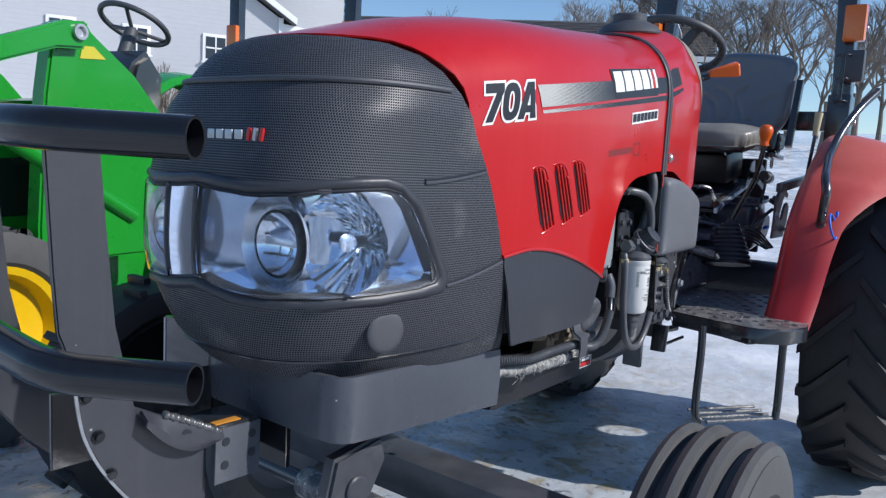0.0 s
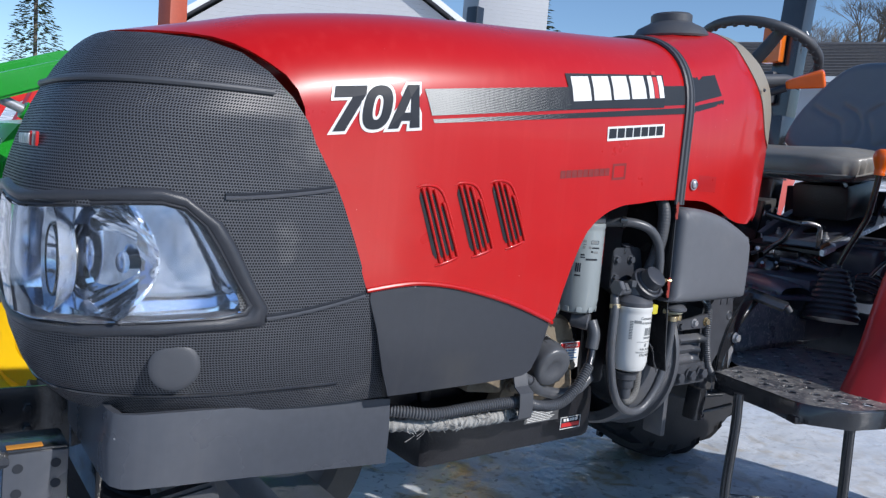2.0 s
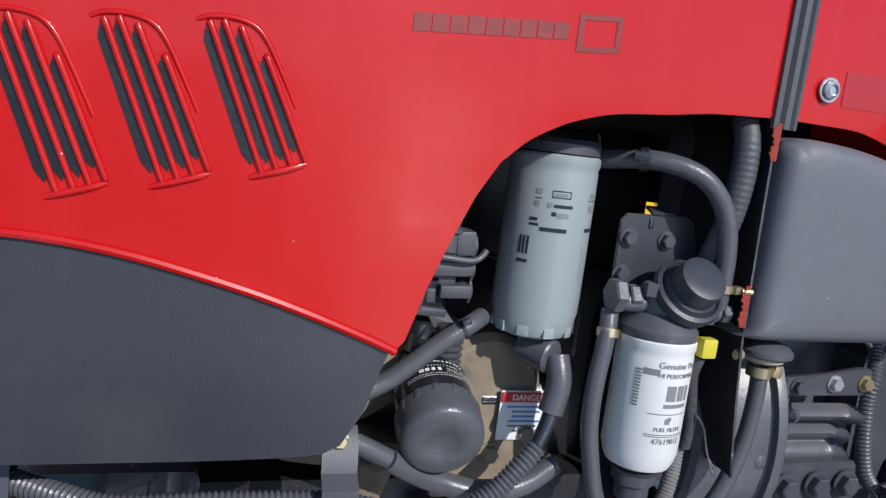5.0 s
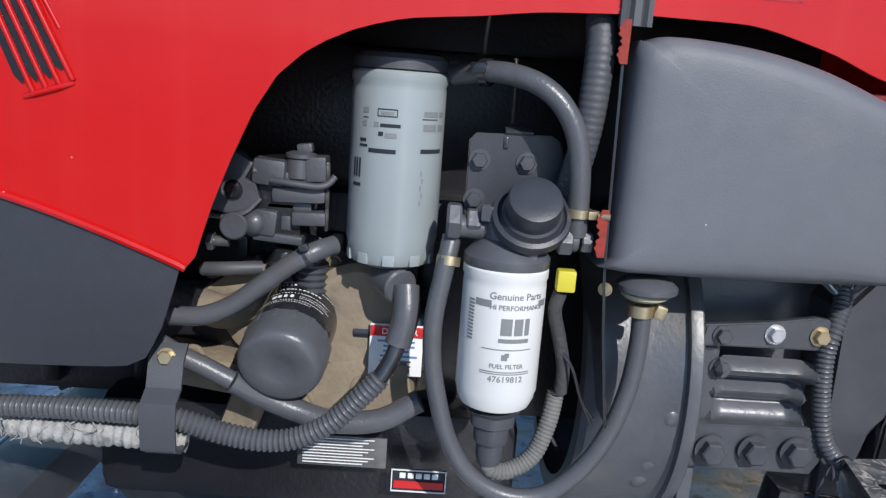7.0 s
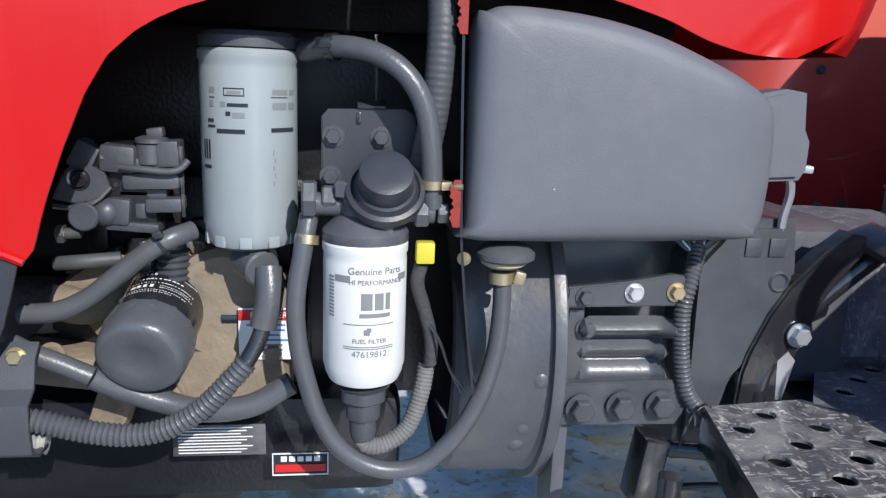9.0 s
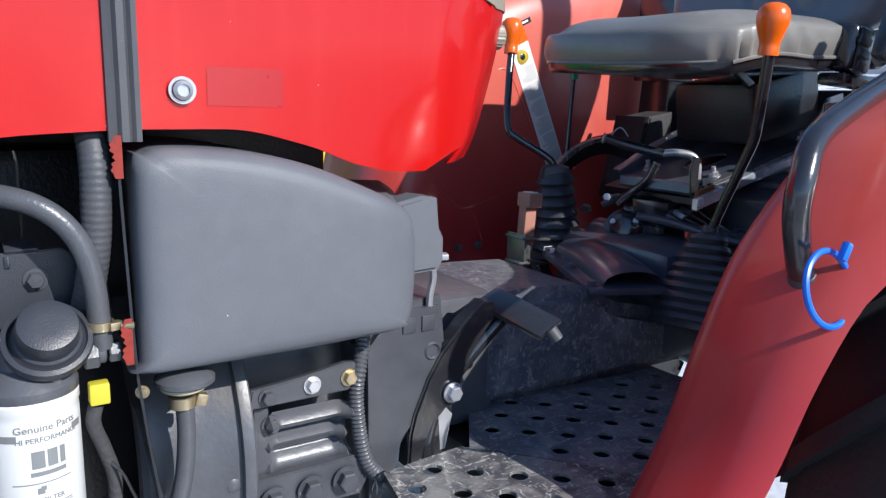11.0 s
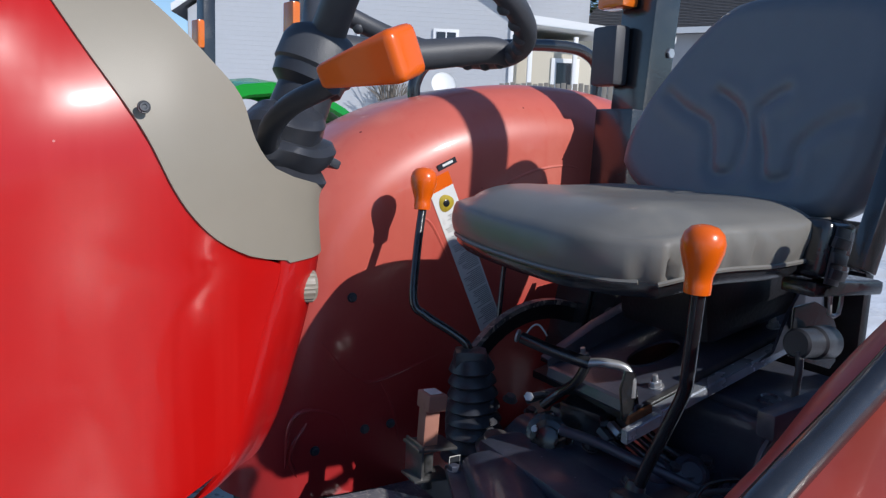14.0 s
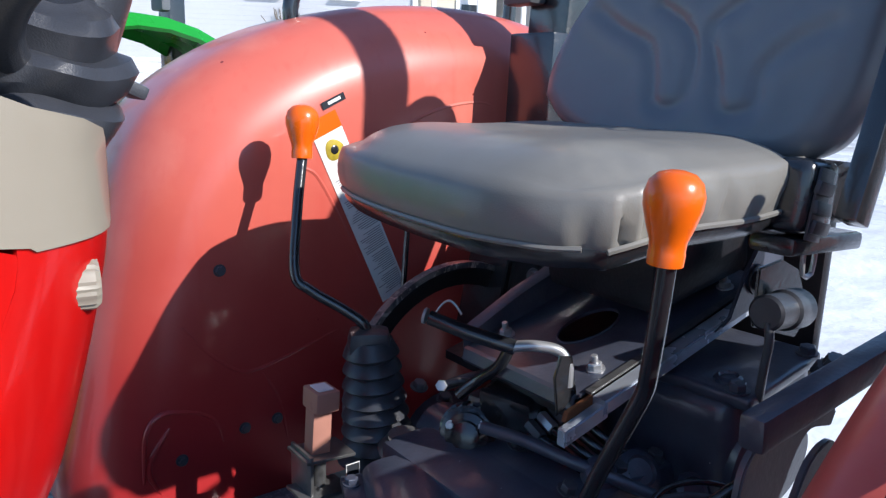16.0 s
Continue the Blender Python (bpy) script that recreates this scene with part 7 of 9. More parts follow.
part("seat_rail", prism([(2.86, 1.188), (2.86, 1.214), (3.30, 1.322), (3.30, 1.296)], 0.225, 0.252, 0.003), ZINC, tractor)
# the plate, folded down at the front and up along the far side, with an oval opening
oval_c, oval_r = (3.0, 0.095), (0.066, 0.036)
bm = bmesh.new()
out_xy = [(2.835, -0.035), (3.30, -0.035), (3.30, 0.218), (2.835, 0.218)]
loops = [[bm.verts.new((x, y, plate_z(x))) for x, y in out_xy],
         [bm.verts.new((oval_c[0] + oval_r[0] * math.cos(2 * math.pi * k / 28), oval_c[1] + oval_r[1] * math.sin(2 * math.pi * k / 28), plate_z(oval_c[0] + oval_r[0] * math.cos(2 * math.pi * k / 28)))) for k in range(28)]]
bmesh.ops.triangle_fill(bm, use_beauty=True, use_dissolve=False, edges=[bm.edges.new((L[k], L[(k + 1) % len(L)])) for L in loops for k in range(len(L))])
hole = [f for f in bm.faces if math.hypot((f.calc_center_median().x - oval_c[0]) / oval_r[0], (f.calc_center_median().y - oval_c[1]) / oval_r[1]) < 0.95]
bmesh.ops.delete(bm, geom=hole, context="FACES")
base = thicken(part("seat_base_plate", bm, NAVY, tractor, "sloping black seat base plate with an oval opening", smooth=False), 0.004)
rows = [[(x, y, z) for y in (-0.035, 0.218)] for x, z in ((2.835, plate_z(2.835)), (2.830, plate_z(2.835) - 0.003), (2.827, plate_z(2.835) - 0.018), (2.829, plate_z(2.835) - 0.021), (2.835, plate_z(2.835) - 0.021))]
thicken(part("front_fold", grid(rows), NAVY, base), 0.004)
rows = [[(x, y, plate_z(x) + dz * min(1, 0.25 + (x - 2.82) / 0.25)) for x in (2.83, 2.88, 2.96, 3.05, 3.30)] for y, dz in ((0.217, -0.004), (0.222, 0.004), (0.224, 0.05), (0.236, 0.055), (0.25, 0.055))]
thicken(part("far_flange", grid(rows), NAVY, base), 0.004)
# added near-black sheet keeps bright ground out of the oval opening
part("under_tray", prism([(2.85, 1.15), (2.85, 1.165), (3.40, 1.305), (3.40, 1.29)], -0.03, 0.30, 0.002), DEEP, base, "near-black sheet added under the seat plate to darken its opening")
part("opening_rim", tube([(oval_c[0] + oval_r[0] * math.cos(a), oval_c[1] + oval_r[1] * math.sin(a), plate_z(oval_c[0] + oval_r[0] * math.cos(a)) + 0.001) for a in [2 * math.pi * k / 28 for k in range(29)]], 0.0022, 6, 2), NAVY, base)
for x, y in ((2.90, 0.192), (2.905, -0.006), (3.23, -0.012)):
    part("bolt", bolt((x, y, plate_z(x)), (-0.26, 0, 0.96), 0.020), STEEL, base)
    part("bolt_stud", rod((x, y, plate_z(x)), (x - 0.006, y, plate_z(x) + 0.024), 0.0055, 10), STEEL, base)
# added near-black block stands in for the shaded space below the cushion
part("suspension_body", block((3.13, 0.09, 1.385), (0.27, 0.24, 0.15), (0, -10, 0), 0.02), DEEP, base, "near-black block added for the dark space under the seat")
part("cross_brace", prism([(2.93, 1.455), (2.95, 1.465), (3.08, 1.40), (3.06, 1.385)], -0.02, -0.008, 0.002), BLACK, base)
# added near-black screen shuts off the bright ground behind the seat
part("rear_screen", block((3.37, 0.16, 1.18), (0.03, 0.56, 0.50), bevel=0.01), DEEP, base, "near-black screen added behind the seat base")
part("carrier_plate", block((2.95, 0.08, 1.478), (0.40, 0.34, 0.016), (0, 1, 0), 0.004), BLACK, base, "black carrier plate under the cushion")
part("side_gusset", prism([(3.085, 1.268), (3.12, 1.285), (3.155, 1.36), (3.19, 1.405), (3.255, 1.42), (3.275, 1.325), (3.24, 1.303)], -0.093, -0.086, 0.002), NAVY, base, "grey-black side gusset")
part("bolt", bolt((3.184, -0.094, 1.342), (0, -1, 0), 0.034), CAST, base)
part("seat_lever", tube([(2.760, 0.035, 1.270), (2.785, 0.010, 1.274), (2.812, -0.012, 1.268), (2.822, -0.022, 1.250), (2.824, -0.024, 1.215)], 0.0085, 12), STEEL, tractor, "bent bare metal seat adjuster")
part("lever_sleeve", tube([(2.692, 0.139, 1.298), (2.722, 0.092, 1.284), (2.766, 0.030, 1.269)], 0.0115, 12), BLACK, tractor, "black lever sleeve")
part("lever_tip", lathe([(0, 0), (0.0125, 0.001), (0.0125, 0.005), (0, 0.006)], (2.690, 0.143, 1.299), (-0.6, 0.85, 0.2), 14), STEEL, tractor)
part("lever_pivot", prism([(2.80, 1.175), (2.79, 1.235), (2.80, 1.268), (2.825, 1.262), (2.84, 1.20)], -0.030, -0.024, 0.002), BLACK, tractor, "black lever bracket")
part("spring", tube([(2.70 + 0.0011 * k, 0.135 - 0.0012 * k, 1.305 + 0.02 * math.sin(k * 0.13)) for k in range(25)], 0.0018, 6, 2), STEEL, tractor)
part("seat_strut", block((3.070, -0.300, 1.645), (0.042, 0.028, 0.34), (0, 19, 0), 0.004), BLACK, seat, "scratched black backrest strut")
# buckle and retractor
bk = part("seat_belt_buckle", block((3.035, -0.225, 1.507), (0.085, 0.055, 0.10), (0, 6, 0), 0.018, seg=3), BLACK, seat, "black webbing boot and belt reel beside the cushion")
part("belt_reel", rod((3.105, -0.25, 1.510), (3.115, -0.175, 1.510), 0.042, 24), BLACK, bk)
part("reel_tray", block((3.085, -0.215, 1.440), (0.20, 0.065, 0.026), (0, 3, 0), 0.008), BLACK, bk)
part("webbing", block((3.022, -0.255, 1.500), (0.038, 0.004, 0.095), (0, 12, 0), 0.001), SKIRTING, bk)
for k in range(3):
    part("webbing_fold", block((3.022, -0.259, 1.470 + 0.026 * k), (0.042, 0.008, 0.018), (8 * (-1) ** k, 12, 0), 0.003), SKIRTING, bk)
part("buckle_slot", tube([(3.090, -0.21, 1.425), (3.094, -0.21, 1.388), (3.120, -0.21, 1.386), (3.124, -0.21, 1.425)], 0.004, 8, 2), STEEL, bk, "bare steel buckle tongue")
switch = part("seat_switch", lathe([(0, 0), (0.022, 0), (0.026, 0.004), (0.026, 0.05), (0.030, 0.054), (0.030, 0.10), (0.026, 0.106), (0, 0.108)], (3.015, -0.205, 1.342), (1, 0.06, -0.1), 28), SKIRTING, tractor, "black cylindrical switch body on a bracket")
part("switch_bracket", prism([(3.06, 1.392), (3.12, 1.398), (3.175, 1.375), (3.20, 1.335), (3.205, 1.275), (3.19, 1.262), (3.06, 1.302)], -0.166, -0.160, 0.002), BLACK, switch)
part("bolt", bolt((3.170, -0.167, 1.314), (0, -1, 0), 0.016), STEEL, switch)
hose([(3.018, -0.210, 1.330), (3.020, -0.213, 1.30), (3.03, -0.205, 1.25), (3.055, -0.19, 1.19), (3.07, -0.18, 1.15)], 0.0065, "switch_lead", RUBBER)

# ---------------------------------------------------------------- levers


def knob(c, up, name_label):
    prof = [(0, -0.052), (0.018, -0.052), (0.0185, -0.040), (0.0178, -0.038), (0.0185, -0.028), (0.024, -0.012), (0.029, 0.006), (0.0295, 0.018), (0.026, 0.030), (0.018, 0.038), (0.008, 0.041), (0, 0.0415)]
    return part("lever_knob", lathe(prof, c, up, 36), ORANGE, tractor, name_label)


def bellows(a, b, r0, r1, n, name):
    a, b = Vector(a), Vector(b)
    L = (b - a).length
    prof = [(0, 0), (r0 * 0.8, 0.0)]
    for k in range(n):
        h = L * (0.08 + 0.92 * k / n)
        r = r0 + (r1 - r0) * k / n
        prof += [(r * 0.97, h), (r * 1.05, h + L * 0.3 / n), (r * 0.84, h + L * 0.6 / n)]
    prof += [(r1, L * 1.0), (r1 * 1.15, L * 1.02), (0, L * 1.02)]
    return part(name, lathe(prof, a, b - a, 28), SKIRTING, tractor, "black rubber lever gaiter")


knob((2.663, 0.488, 1.555), (0.08, 0.1, 1), "orange range lever knob")
part("lever", tube([(2.66, 0.482, 1.51), (2.635, 0.455, 1.42), (2.612, 0.422, 1.315), (2.632, 0.402, 1.285), (2.68, 0.365, 1.25), (2.705, 0.345, 1.225), (2.712, 0.342, 1.19)], 0.0095, 12), BLACK, tractor, "bent black gear lever")
bellows((2.715, 0.342, 1.20), (2.73, 0.335, 0.985), 0.048, 0.066, 7, "gaiter")
part("gaiter_top", block((2.713, 0.342, 1.19), (0.075, 0.065, 0.06), (0, 0, -30), 0.02), SKIRTING, tractor)
knob((2.662, -0.286, 1.525), (0.0, -0.05, 1), "orange gear lever knob")
part("lever", tube([(2.664, -0.285, 1.48), (2.676, -0.272, 1.41), (2.692, -0.256, 1.345), (2.700, -0.246, 1.315), (2.706, -0.222, 1.265), (2.710, -0.185, 1.185), (2.711, -0.162, 1.125)], 0.0105, 12), BLACK, tractor, "bent black gear lever")
prof = [(0, 0.0), (0.013, 0.0), (0.016, 0.006), (0.016, 0.014), (0.022, 0.018)]
for k in range(9):
    r = 0.024 + 0.066 * ((k + 1) / 9) ** 0.8
    h = 0.022 + 0.021 * k
    prof += [(r, h), (r + 0.0035, h + 0.008), (r - 0.001, h + 0.0165)]
part("gaiter", lathe(prof + [(0.09, 0.215), (0, 0.215)], (2.712, -0.157, 1.135), (-0.22, -0.10, -1), 36, shape=lambda a: 1 + 0.12 * math.cos(2 * a)), SKIRTING, tractor, "ribbed black rubber lever gaiter")
# quadrant
bm = bmesh.new()
for r0, r1, y, t in ((0.215, 0.262, 0.445, 0.006),):
    lathe([(r0, 0), (r1, 0), (r1, t), (r0, t), (r0, 0)], (2.985, y, 1.02), (0, -1, 0), 48, bm)
quadrant = part("quadrant", bm, DEEP, tractor, "black lever quadrant with a pale worn rim")
part("quadrant_rim", lathe([(0.252, -0.008), (0.264, -0.008), (0.264, 0.012), (0.252, 0.012), (0.252, -0.008)], (2.985, 0.442, 1.02), (0, -1, 0), 64), SHEET, quadrant)
# bleached latch in its bracket
latch = part("latch_handle", block((2.584, 0.29, 1.085), (0.034, 0.03, 0.11), (0, 3, 0), 0.004), WEATHERED, tractor, "bleached pink plastic lock handle in a steel bracket")
part("latch_head", block((2.588, 0.286, 1.14), (0.042, 0.05, 0.035), (0, 3, 0), 0.004), WEATHERED, latch)
part("latch_label", block((2.588, 0.284, 1.159), (0.026, 0.03, 0.002), (0, 3, 0), 0), WHITEINK, latch)
bm = block((2.555, 0.29, 1.02), (0.006, 0.07, 0.075), bevel=0.002)
block((2.59, 0.29, 1.045), (0.09, 0.07, 0.006), (0, 5, 0), 0.002, bm)
block((2.58, 0.28, 0.985), (0.09, 0.06, 0.006), (0, 5, 0), 0.002, bm)
rod((2.585, 0.29, 0.95), (2.585, 0.29, 1.04), 0.012, 14, bm)
pieces("latch_bracket", "bracket_plate", bm, STEELY, latch)
part("thin_lever", tube([(2.93, 0.53, 1.47), (2.915, 0.52, 1.35), (2.90, 0.51, 1.22)], 0.006, 8), BLACK, tractor, "thin black lever")
part("green_grip", block((2.93, 0.53, 1.47), (0.02, 0.02, 0.05), bevel=0.006), mat("green_grip", (0.02, 0.25, 0.12), 0.4), tractor, "green lever grip")
part("draft_lever", tube([(2.95, -0.40, 1.20), (2.97, -0.41, 1.40), (2.99, -0.42, 1.56)], 0.008, 8), BLACK, tractor, "black draft lever")
part("pale_grip", tube([(2.985, -0.42, 1.54), (2.99, -0.422, 1.60), (2.995, -0.424, 1.645)], lambda s: 0.013 + 0.006 * s, 16), mat("cream_grip", (0.55, 0.47, 0.28), 0.45), tractor, "cream plastic lever grip")

# gearbox top below the seat
bm = block((2.98, 0.08, 0.94), (0.62, 0.34, 0.25), bevel=0.03)
block((2.86, 0.02, 1.035), (0.20, 0.24, 0.07), (0, -4, 0), 0.02, bm)
rod((2.81, 0.17, 1.03), (2.81, 0.27, 1.03), 0.055, 28, bm)
block((2.90, 0.16, 1.09), (0.16, 0.10, 0.08), (0, 0, 12), 0.015, bm)
pieces("rear_housing", "housing_section", bm, NAVY, tractor, "blue-black rear axle housing")
bm = block((3.15, -0.045, 1.09), (0.28, 0.25, 0.24), (0, -5, 4), 0.045, seg=4)
lift = part("lift_housing", bm, NAVY, tractor, "blue-black cast lift housing")
part("lift_cover", block((3.13, -0.08, 1.208), (0.24, 0.22, 0.022), (0, -5, 4), 0.008, seg=3), NAVY, lift, "flat cover plate")
for dx, dy in ((-0.10, -0.09), (0.10, -0.09), (0.10, 0.09), (-0.10, 0.09)):
    part("bolt", bolt((3.13 + dx, -0.08 + dy, 1.219 + 0.087 * dx), (-0.08, 0, 1), 0.024), NAVY, lift)
part("shaft_tube", lathe([(0, 0), (0.090, 0), (0.094, 0.01), (0.094, 0.03), (0.070, 0.045), (0.068, 0.06), (0, 0.06)], (3.12, -0.15, 1.085), (0, -1, -0.1), 36), NAVY, lift, "rounded shaft boss")
part("filler_plug", lathe([(0, 0), (0.021, 0), (0.021, 0.012), (0.015, 0.016), (0.012, 0.012), (0, 0.012)], (3.055, -0.14, 1.205), (-0.1, 0, 1), 24, shape=lambda a: 1 + 0.04 * math.cos(12 * a)), NAVY, lift)
part("finned_cap", lathe([(0, 0), (0.030, 0), (0.030, 0.02), (0.024, 0.024), (0.024, 0.04), (0, 0.042)], (3.215, -0.215, 1.20), (0, -0.5, 1), 28, shape=lambda a: 1 + 0.05 * math.cos(10 * a)), CAST, lift)
for x, y, z in ((2.80, 0.31, 1.10), (2.86, 0.31, 1.06), (2.90, -0.07, 1.078), (2.97, -0.08, 1.082), (2.80, -0.06, 1.072), (2.83, 0.08, 1.075)):
    part("bolt", bolt((x, y, z), (0, -0.3, 1), 0.022), CAST, tractor)
# stepped round cap with a knurled edge, behind the shift cover
AXK = Vector((-0.72, -0.62, 0.30)).normalized()
cap = part("adjuster_cap", lathe([(0, -0.03), (0.050, -0.03), (0.052, 0.0), (0.046, 0.004), (0.046, 0.018), (0.036, 0.022), (0.036, 0.036), (0.024, 0.040), (0.023, 0.052), (0.012, 0.055), (0, 0.055)], (2.805, 0.170, 1.068), AXK, 40), BLACK, tractor, "stepped black round cap")
mK = basis(AXK, (2.805, 0.170, 1.068))
for k in range(16):
    own = block((0.0468, 0, 0.011), (0.004, 0.010, 0.013), bevel=0.0015)
    own.transform(mK @ Matrix.Rotation(2 * math.pi * k / 16, 4, "Z"))
    part("knurl", own, BLACK, cap)
for a in (0.6, 2.7, 4.8):
    own = bolt((0.030 * math.cos(a), 0.030 * math.sin(a), 0.036), (0, 0, 1), 0.011)
    own.transform(mK)
    part("bolt", own, STEEL, cap)
valve = part("valve_block", block((2.875, 0.12, 1.125), (0.11, 0.10, 0.07), (0, -10, 14), 0.010), BLACK, tractor, "black hydraulic valve block with unions")
for k in range(4):
    part("union", rod((2.84 + 0.025 * k, 0.065, 1.115 + 0.008 * k), (2.835 + 0.025 * k, 0.030, 1.105 + 0.008 * k), 0.011, 6), STEEL if k % 2 else CAST, valve)
    hose([(2.835 + 0.025 * k, 0.032, 1.105 + 0.008 * k), (2.84 + 0.03 * k, -0.02, 1.095), (2.86 + 0.035 * k, -0.06, 1.06), (2.88 + 0.04 * k, -0.09, 0.99)], 0.0075, "hydraulic_pipe", BLACK)
hose([(2.770, 0.10, 1.115), (2.80, 0.04, 1.110), (2.835, -0.03, 1.095), (2.88, -0.10, 1.075), (2.93, -0.16, 1.05)], 0.010, "steel_pipe", NAVY, "blue-black steel pipe")
hose([(2.80, 0.25, 1.12), (2.84, 0.20, 1.15), (2.90, 0.17, 1.15), (2.96, 0.12, 1.14)], 0.009, "remote_pipe", CAST)
hose([(2.795, 0.19, 1.13), (2.815, 0.16, 1.165), (2.82, 0.12, 1.20), (2.825, 0.10, 1.24)], 0.010, "remote_pipe", BLACK)
hose([(2.775, 0.21, 1.145), (2.80, 0.20, 1.15), (2.825, 0.185, 1.148)], 0.006, "banjo_pipe", STEELY)
part("banjo_union", rod((2.775, 0.21, 1.145), (2.765, 0.20, 1.150), 0.010, 6), STEEL, tractor)
part("wiring_plug", block((2.80, -0.185, 1.01), (0.035, 0.03, 0.022), (20, 12, 30), 0.004), mat("pale_blue_plug", (0.35, 0.42, 0.48), 0.5), tractor, "pale wiring plug")
part("wiring_plug", block((2.955, -0.255, 1.095), (0.03, 0.02, 0.014), (0, 20, 40), 0.003), BLUETIE, tractor, "blue wiring plug")
for k in range(5):
    hose([(2.73 + 0.02 * k, -0.10 - 0.02 * k, 1.04), (2.80 + 0.02 * k, -0.16, 1.045 + 0.012 * k), (2.90 + 0.02 * k, -0.20, 1.03 + 0.014 * k), (2.98 + 0.03 * k, -0.26, 0.99)], 0.0045 + 0.001 * (k % 2), "loom", RUBBER if k % 2 else BLACK)
for x, y, z, r in ((2.93, -0.075, 1.062, 0.035), (2.865, -0.055, 1.072, 0.026), (3.0, -0.125, 1.03, 0.03)):
    part("housing_boss", lathe([(r, 0), (r, 0.02), (r * 0.7, 0.026), (r * 0.6, 0.02), (0, 0.02)], (x, y, z), (-0.2, -0.7, 0.7), 22), NAVY, tractor)
# lift arm and slotted quadrant beside the near arch
part("lift_arm", block((3.06, -0.345, 1.318), (0.62, 0.030, 0.040), (0, -5, 0), 0.006), NAVY, tractor, "black hydraulic lift arm")
LQ = [(p.x, p.y) for p in spline([(2.748, 1.06, 0), (2.757, 1.14, 0), (2.758, 1.215, 0), (2.774, 1.255, 0), (2.824, 1.284, 0), (2.898, 1.285, 0), (2.965, 1.262, 0)], 4)]
LQ += [(p.x, p.y) for p in spline([(2.955, 1.243, 0), (2.905, 1.252, 0), (2.878, 1.235, 0), (2.856, 1.195, 0), (2.842, 1.158, 0), (2.862, 1.140, 0), (2.885, 1.155, 0), (2.915, 1.205, 0), (2.96, 1.222, 0), (2.995, 1.20, 0)], 3)]
LQ += [(2.985, 1.13), (2.94, 1.06)]
lq = part("lift_quadrant", prism(LQ, -0.338, -0.328, 0.002), NAVY, tractor, "black slotted lever quadrant")
part("bolt", bolt((2.765, -0.339, 1.166), (0, -1, 0), 0.022), STEEL, lq)
part("bolt", bolt((2.90, -0.338, 1.10), (0, -1, 0), 0.022), STEEL, lq)
part("quadrant_link", tube([(2.86, -0.30, 1.19), (2.82, -0.27, 1.15), (2.80, -0.24, 1.10)], 0.008, 10), BLACK, lq)
part("axle_trumpet", rod((3.08, -0.60, 0.80), (3.08, 0.70, 0.80), 0.12, 28), CAST, tractor, "black rear axle tube")

# ---------------------------------------------------------------- steering
CW = Vector((2.36, 0.055, 1.875))
AXW = Vector((0.40, 0.02, 0.92)).normalized()
mW = basis(AXW, CW)
RW = 0.205
bm = tube([mW @ Vector((RW * math.cos(a), RW * math.sin(a), 0)) for a in [2 * math.pi * k / 40 for k in range(41)]], 0.0165, 14, 2, caps=False)
wheel = part("steering_wheel", bm, PLASTIC, tractor, "black three-spoke steering wheel with finger grips")
for k in range(30):
    a = 2 * math.pi * k / 30
    p = mW @ Vector(((RW - 0.004) * math.cos(a), (RW - 0.004) * math.sin(a), -0.011))
    bm = bmesh.new()
    bmesh.ops.create_uvsphere(bm, u_segments=8, v_segments=5, radius=0.011, matrix=Matrix.Translation(p))
    part("finger_grip", bm, PLASTIC, wheel)
HUB = Vector((2.255, 0.05, 1.790))
for a in (200, 80, 320):
    a = radians(a)
    end = mW @ Vector((0.165 * math.cos(a), 0.165 * math.sin(a), -0.012))
    part("spoke", tube([HUB - AXW * 0.012, HUB.lerp(end, 0.45) - AXW * 0.016, end, mW @ Vector((RW * math.cos(a), RW * math.sin(a), 0))], lambda s: 0.026 - 0.008 * s, 14), PLASTIC, wheel)
part("hub", lathe([(0, -0.05), (0.050, -0.05), (0.056, -0.044), (0.056, -0.012), (0.050, 0.002), (0.036, 0.012), (0.022, 0.016), (0, 0.016)], HUB, AXW, 36), PLASTIC, wheel)
col = part("steering_column", tube([(2.160, 0.05, 1.50), (2.185, 0.05, 1.61), (2.215, 0.05, 1.69), (2.240, 0.05, 1.755)], lambda s: 0.046 - 0.008 * s, 24), SKIRTING, tractor, "black steering column")
part("column_collar", lathe([(0.036, -0.03), (0.050, -0.018), (0.052, 0.0), (0.040, 0.006), (0, 0.006)], (2.236, 0.05, 1.748), AXW, 30), SKIRTING, col)
rows = []
for r, hgt in ((0.02, -0.02), (0.070, -0.012), (0.078, 0.004), (0.079, 0.018), (0.070, 0.026), (0.064, 0.030), (0.072, 0.038), (0.076, 0.052), (0.070, 0.062), (0.058, 0.066), (0.060, 0.074), (0.064, 0.086), (0.058, 0.098), (0.046, 0.104), (0.040, 0.112), (0.02, 0.114)):
    row = []
    for k in range(40):
        a = 2 * math.pi * k / 40
        rr = r * (1 + 0.07 * math.sin(2 * a + 40 * hgt) + 0.05 * math.sin(5 * a - 60 * hgt))
        row.append((2.160 + 0.22 * hgt + rr * math.cos(a), 0.025 + rr * math.sin(a) * 1.15, 1.588 + hgt + 0.006 * math.sin(3 * a + 25 * hgt)))
    rows.append(row)
part("column_boot", grid(rows, closed=True), SKIRTING, col, "folded rubber boot")
part("tilt_lever", block((2.229, 0.02, 1.636), (0.068, 0.045, 0.013), (0, 24, 0), 0.004), SKIRTING, col, "flat black tilt lever")
st = part("light_stalk", tube([(2.155, -0.02, 1.635), (2.140, -0.07, 1.668), (2.148, -0.12, 1.697), (2.175, -0.178, 1.720)], lambda s: 0.015 - 0.003 * s, 14), SKIRTING, tractor, "black stalk with an orange paddle")
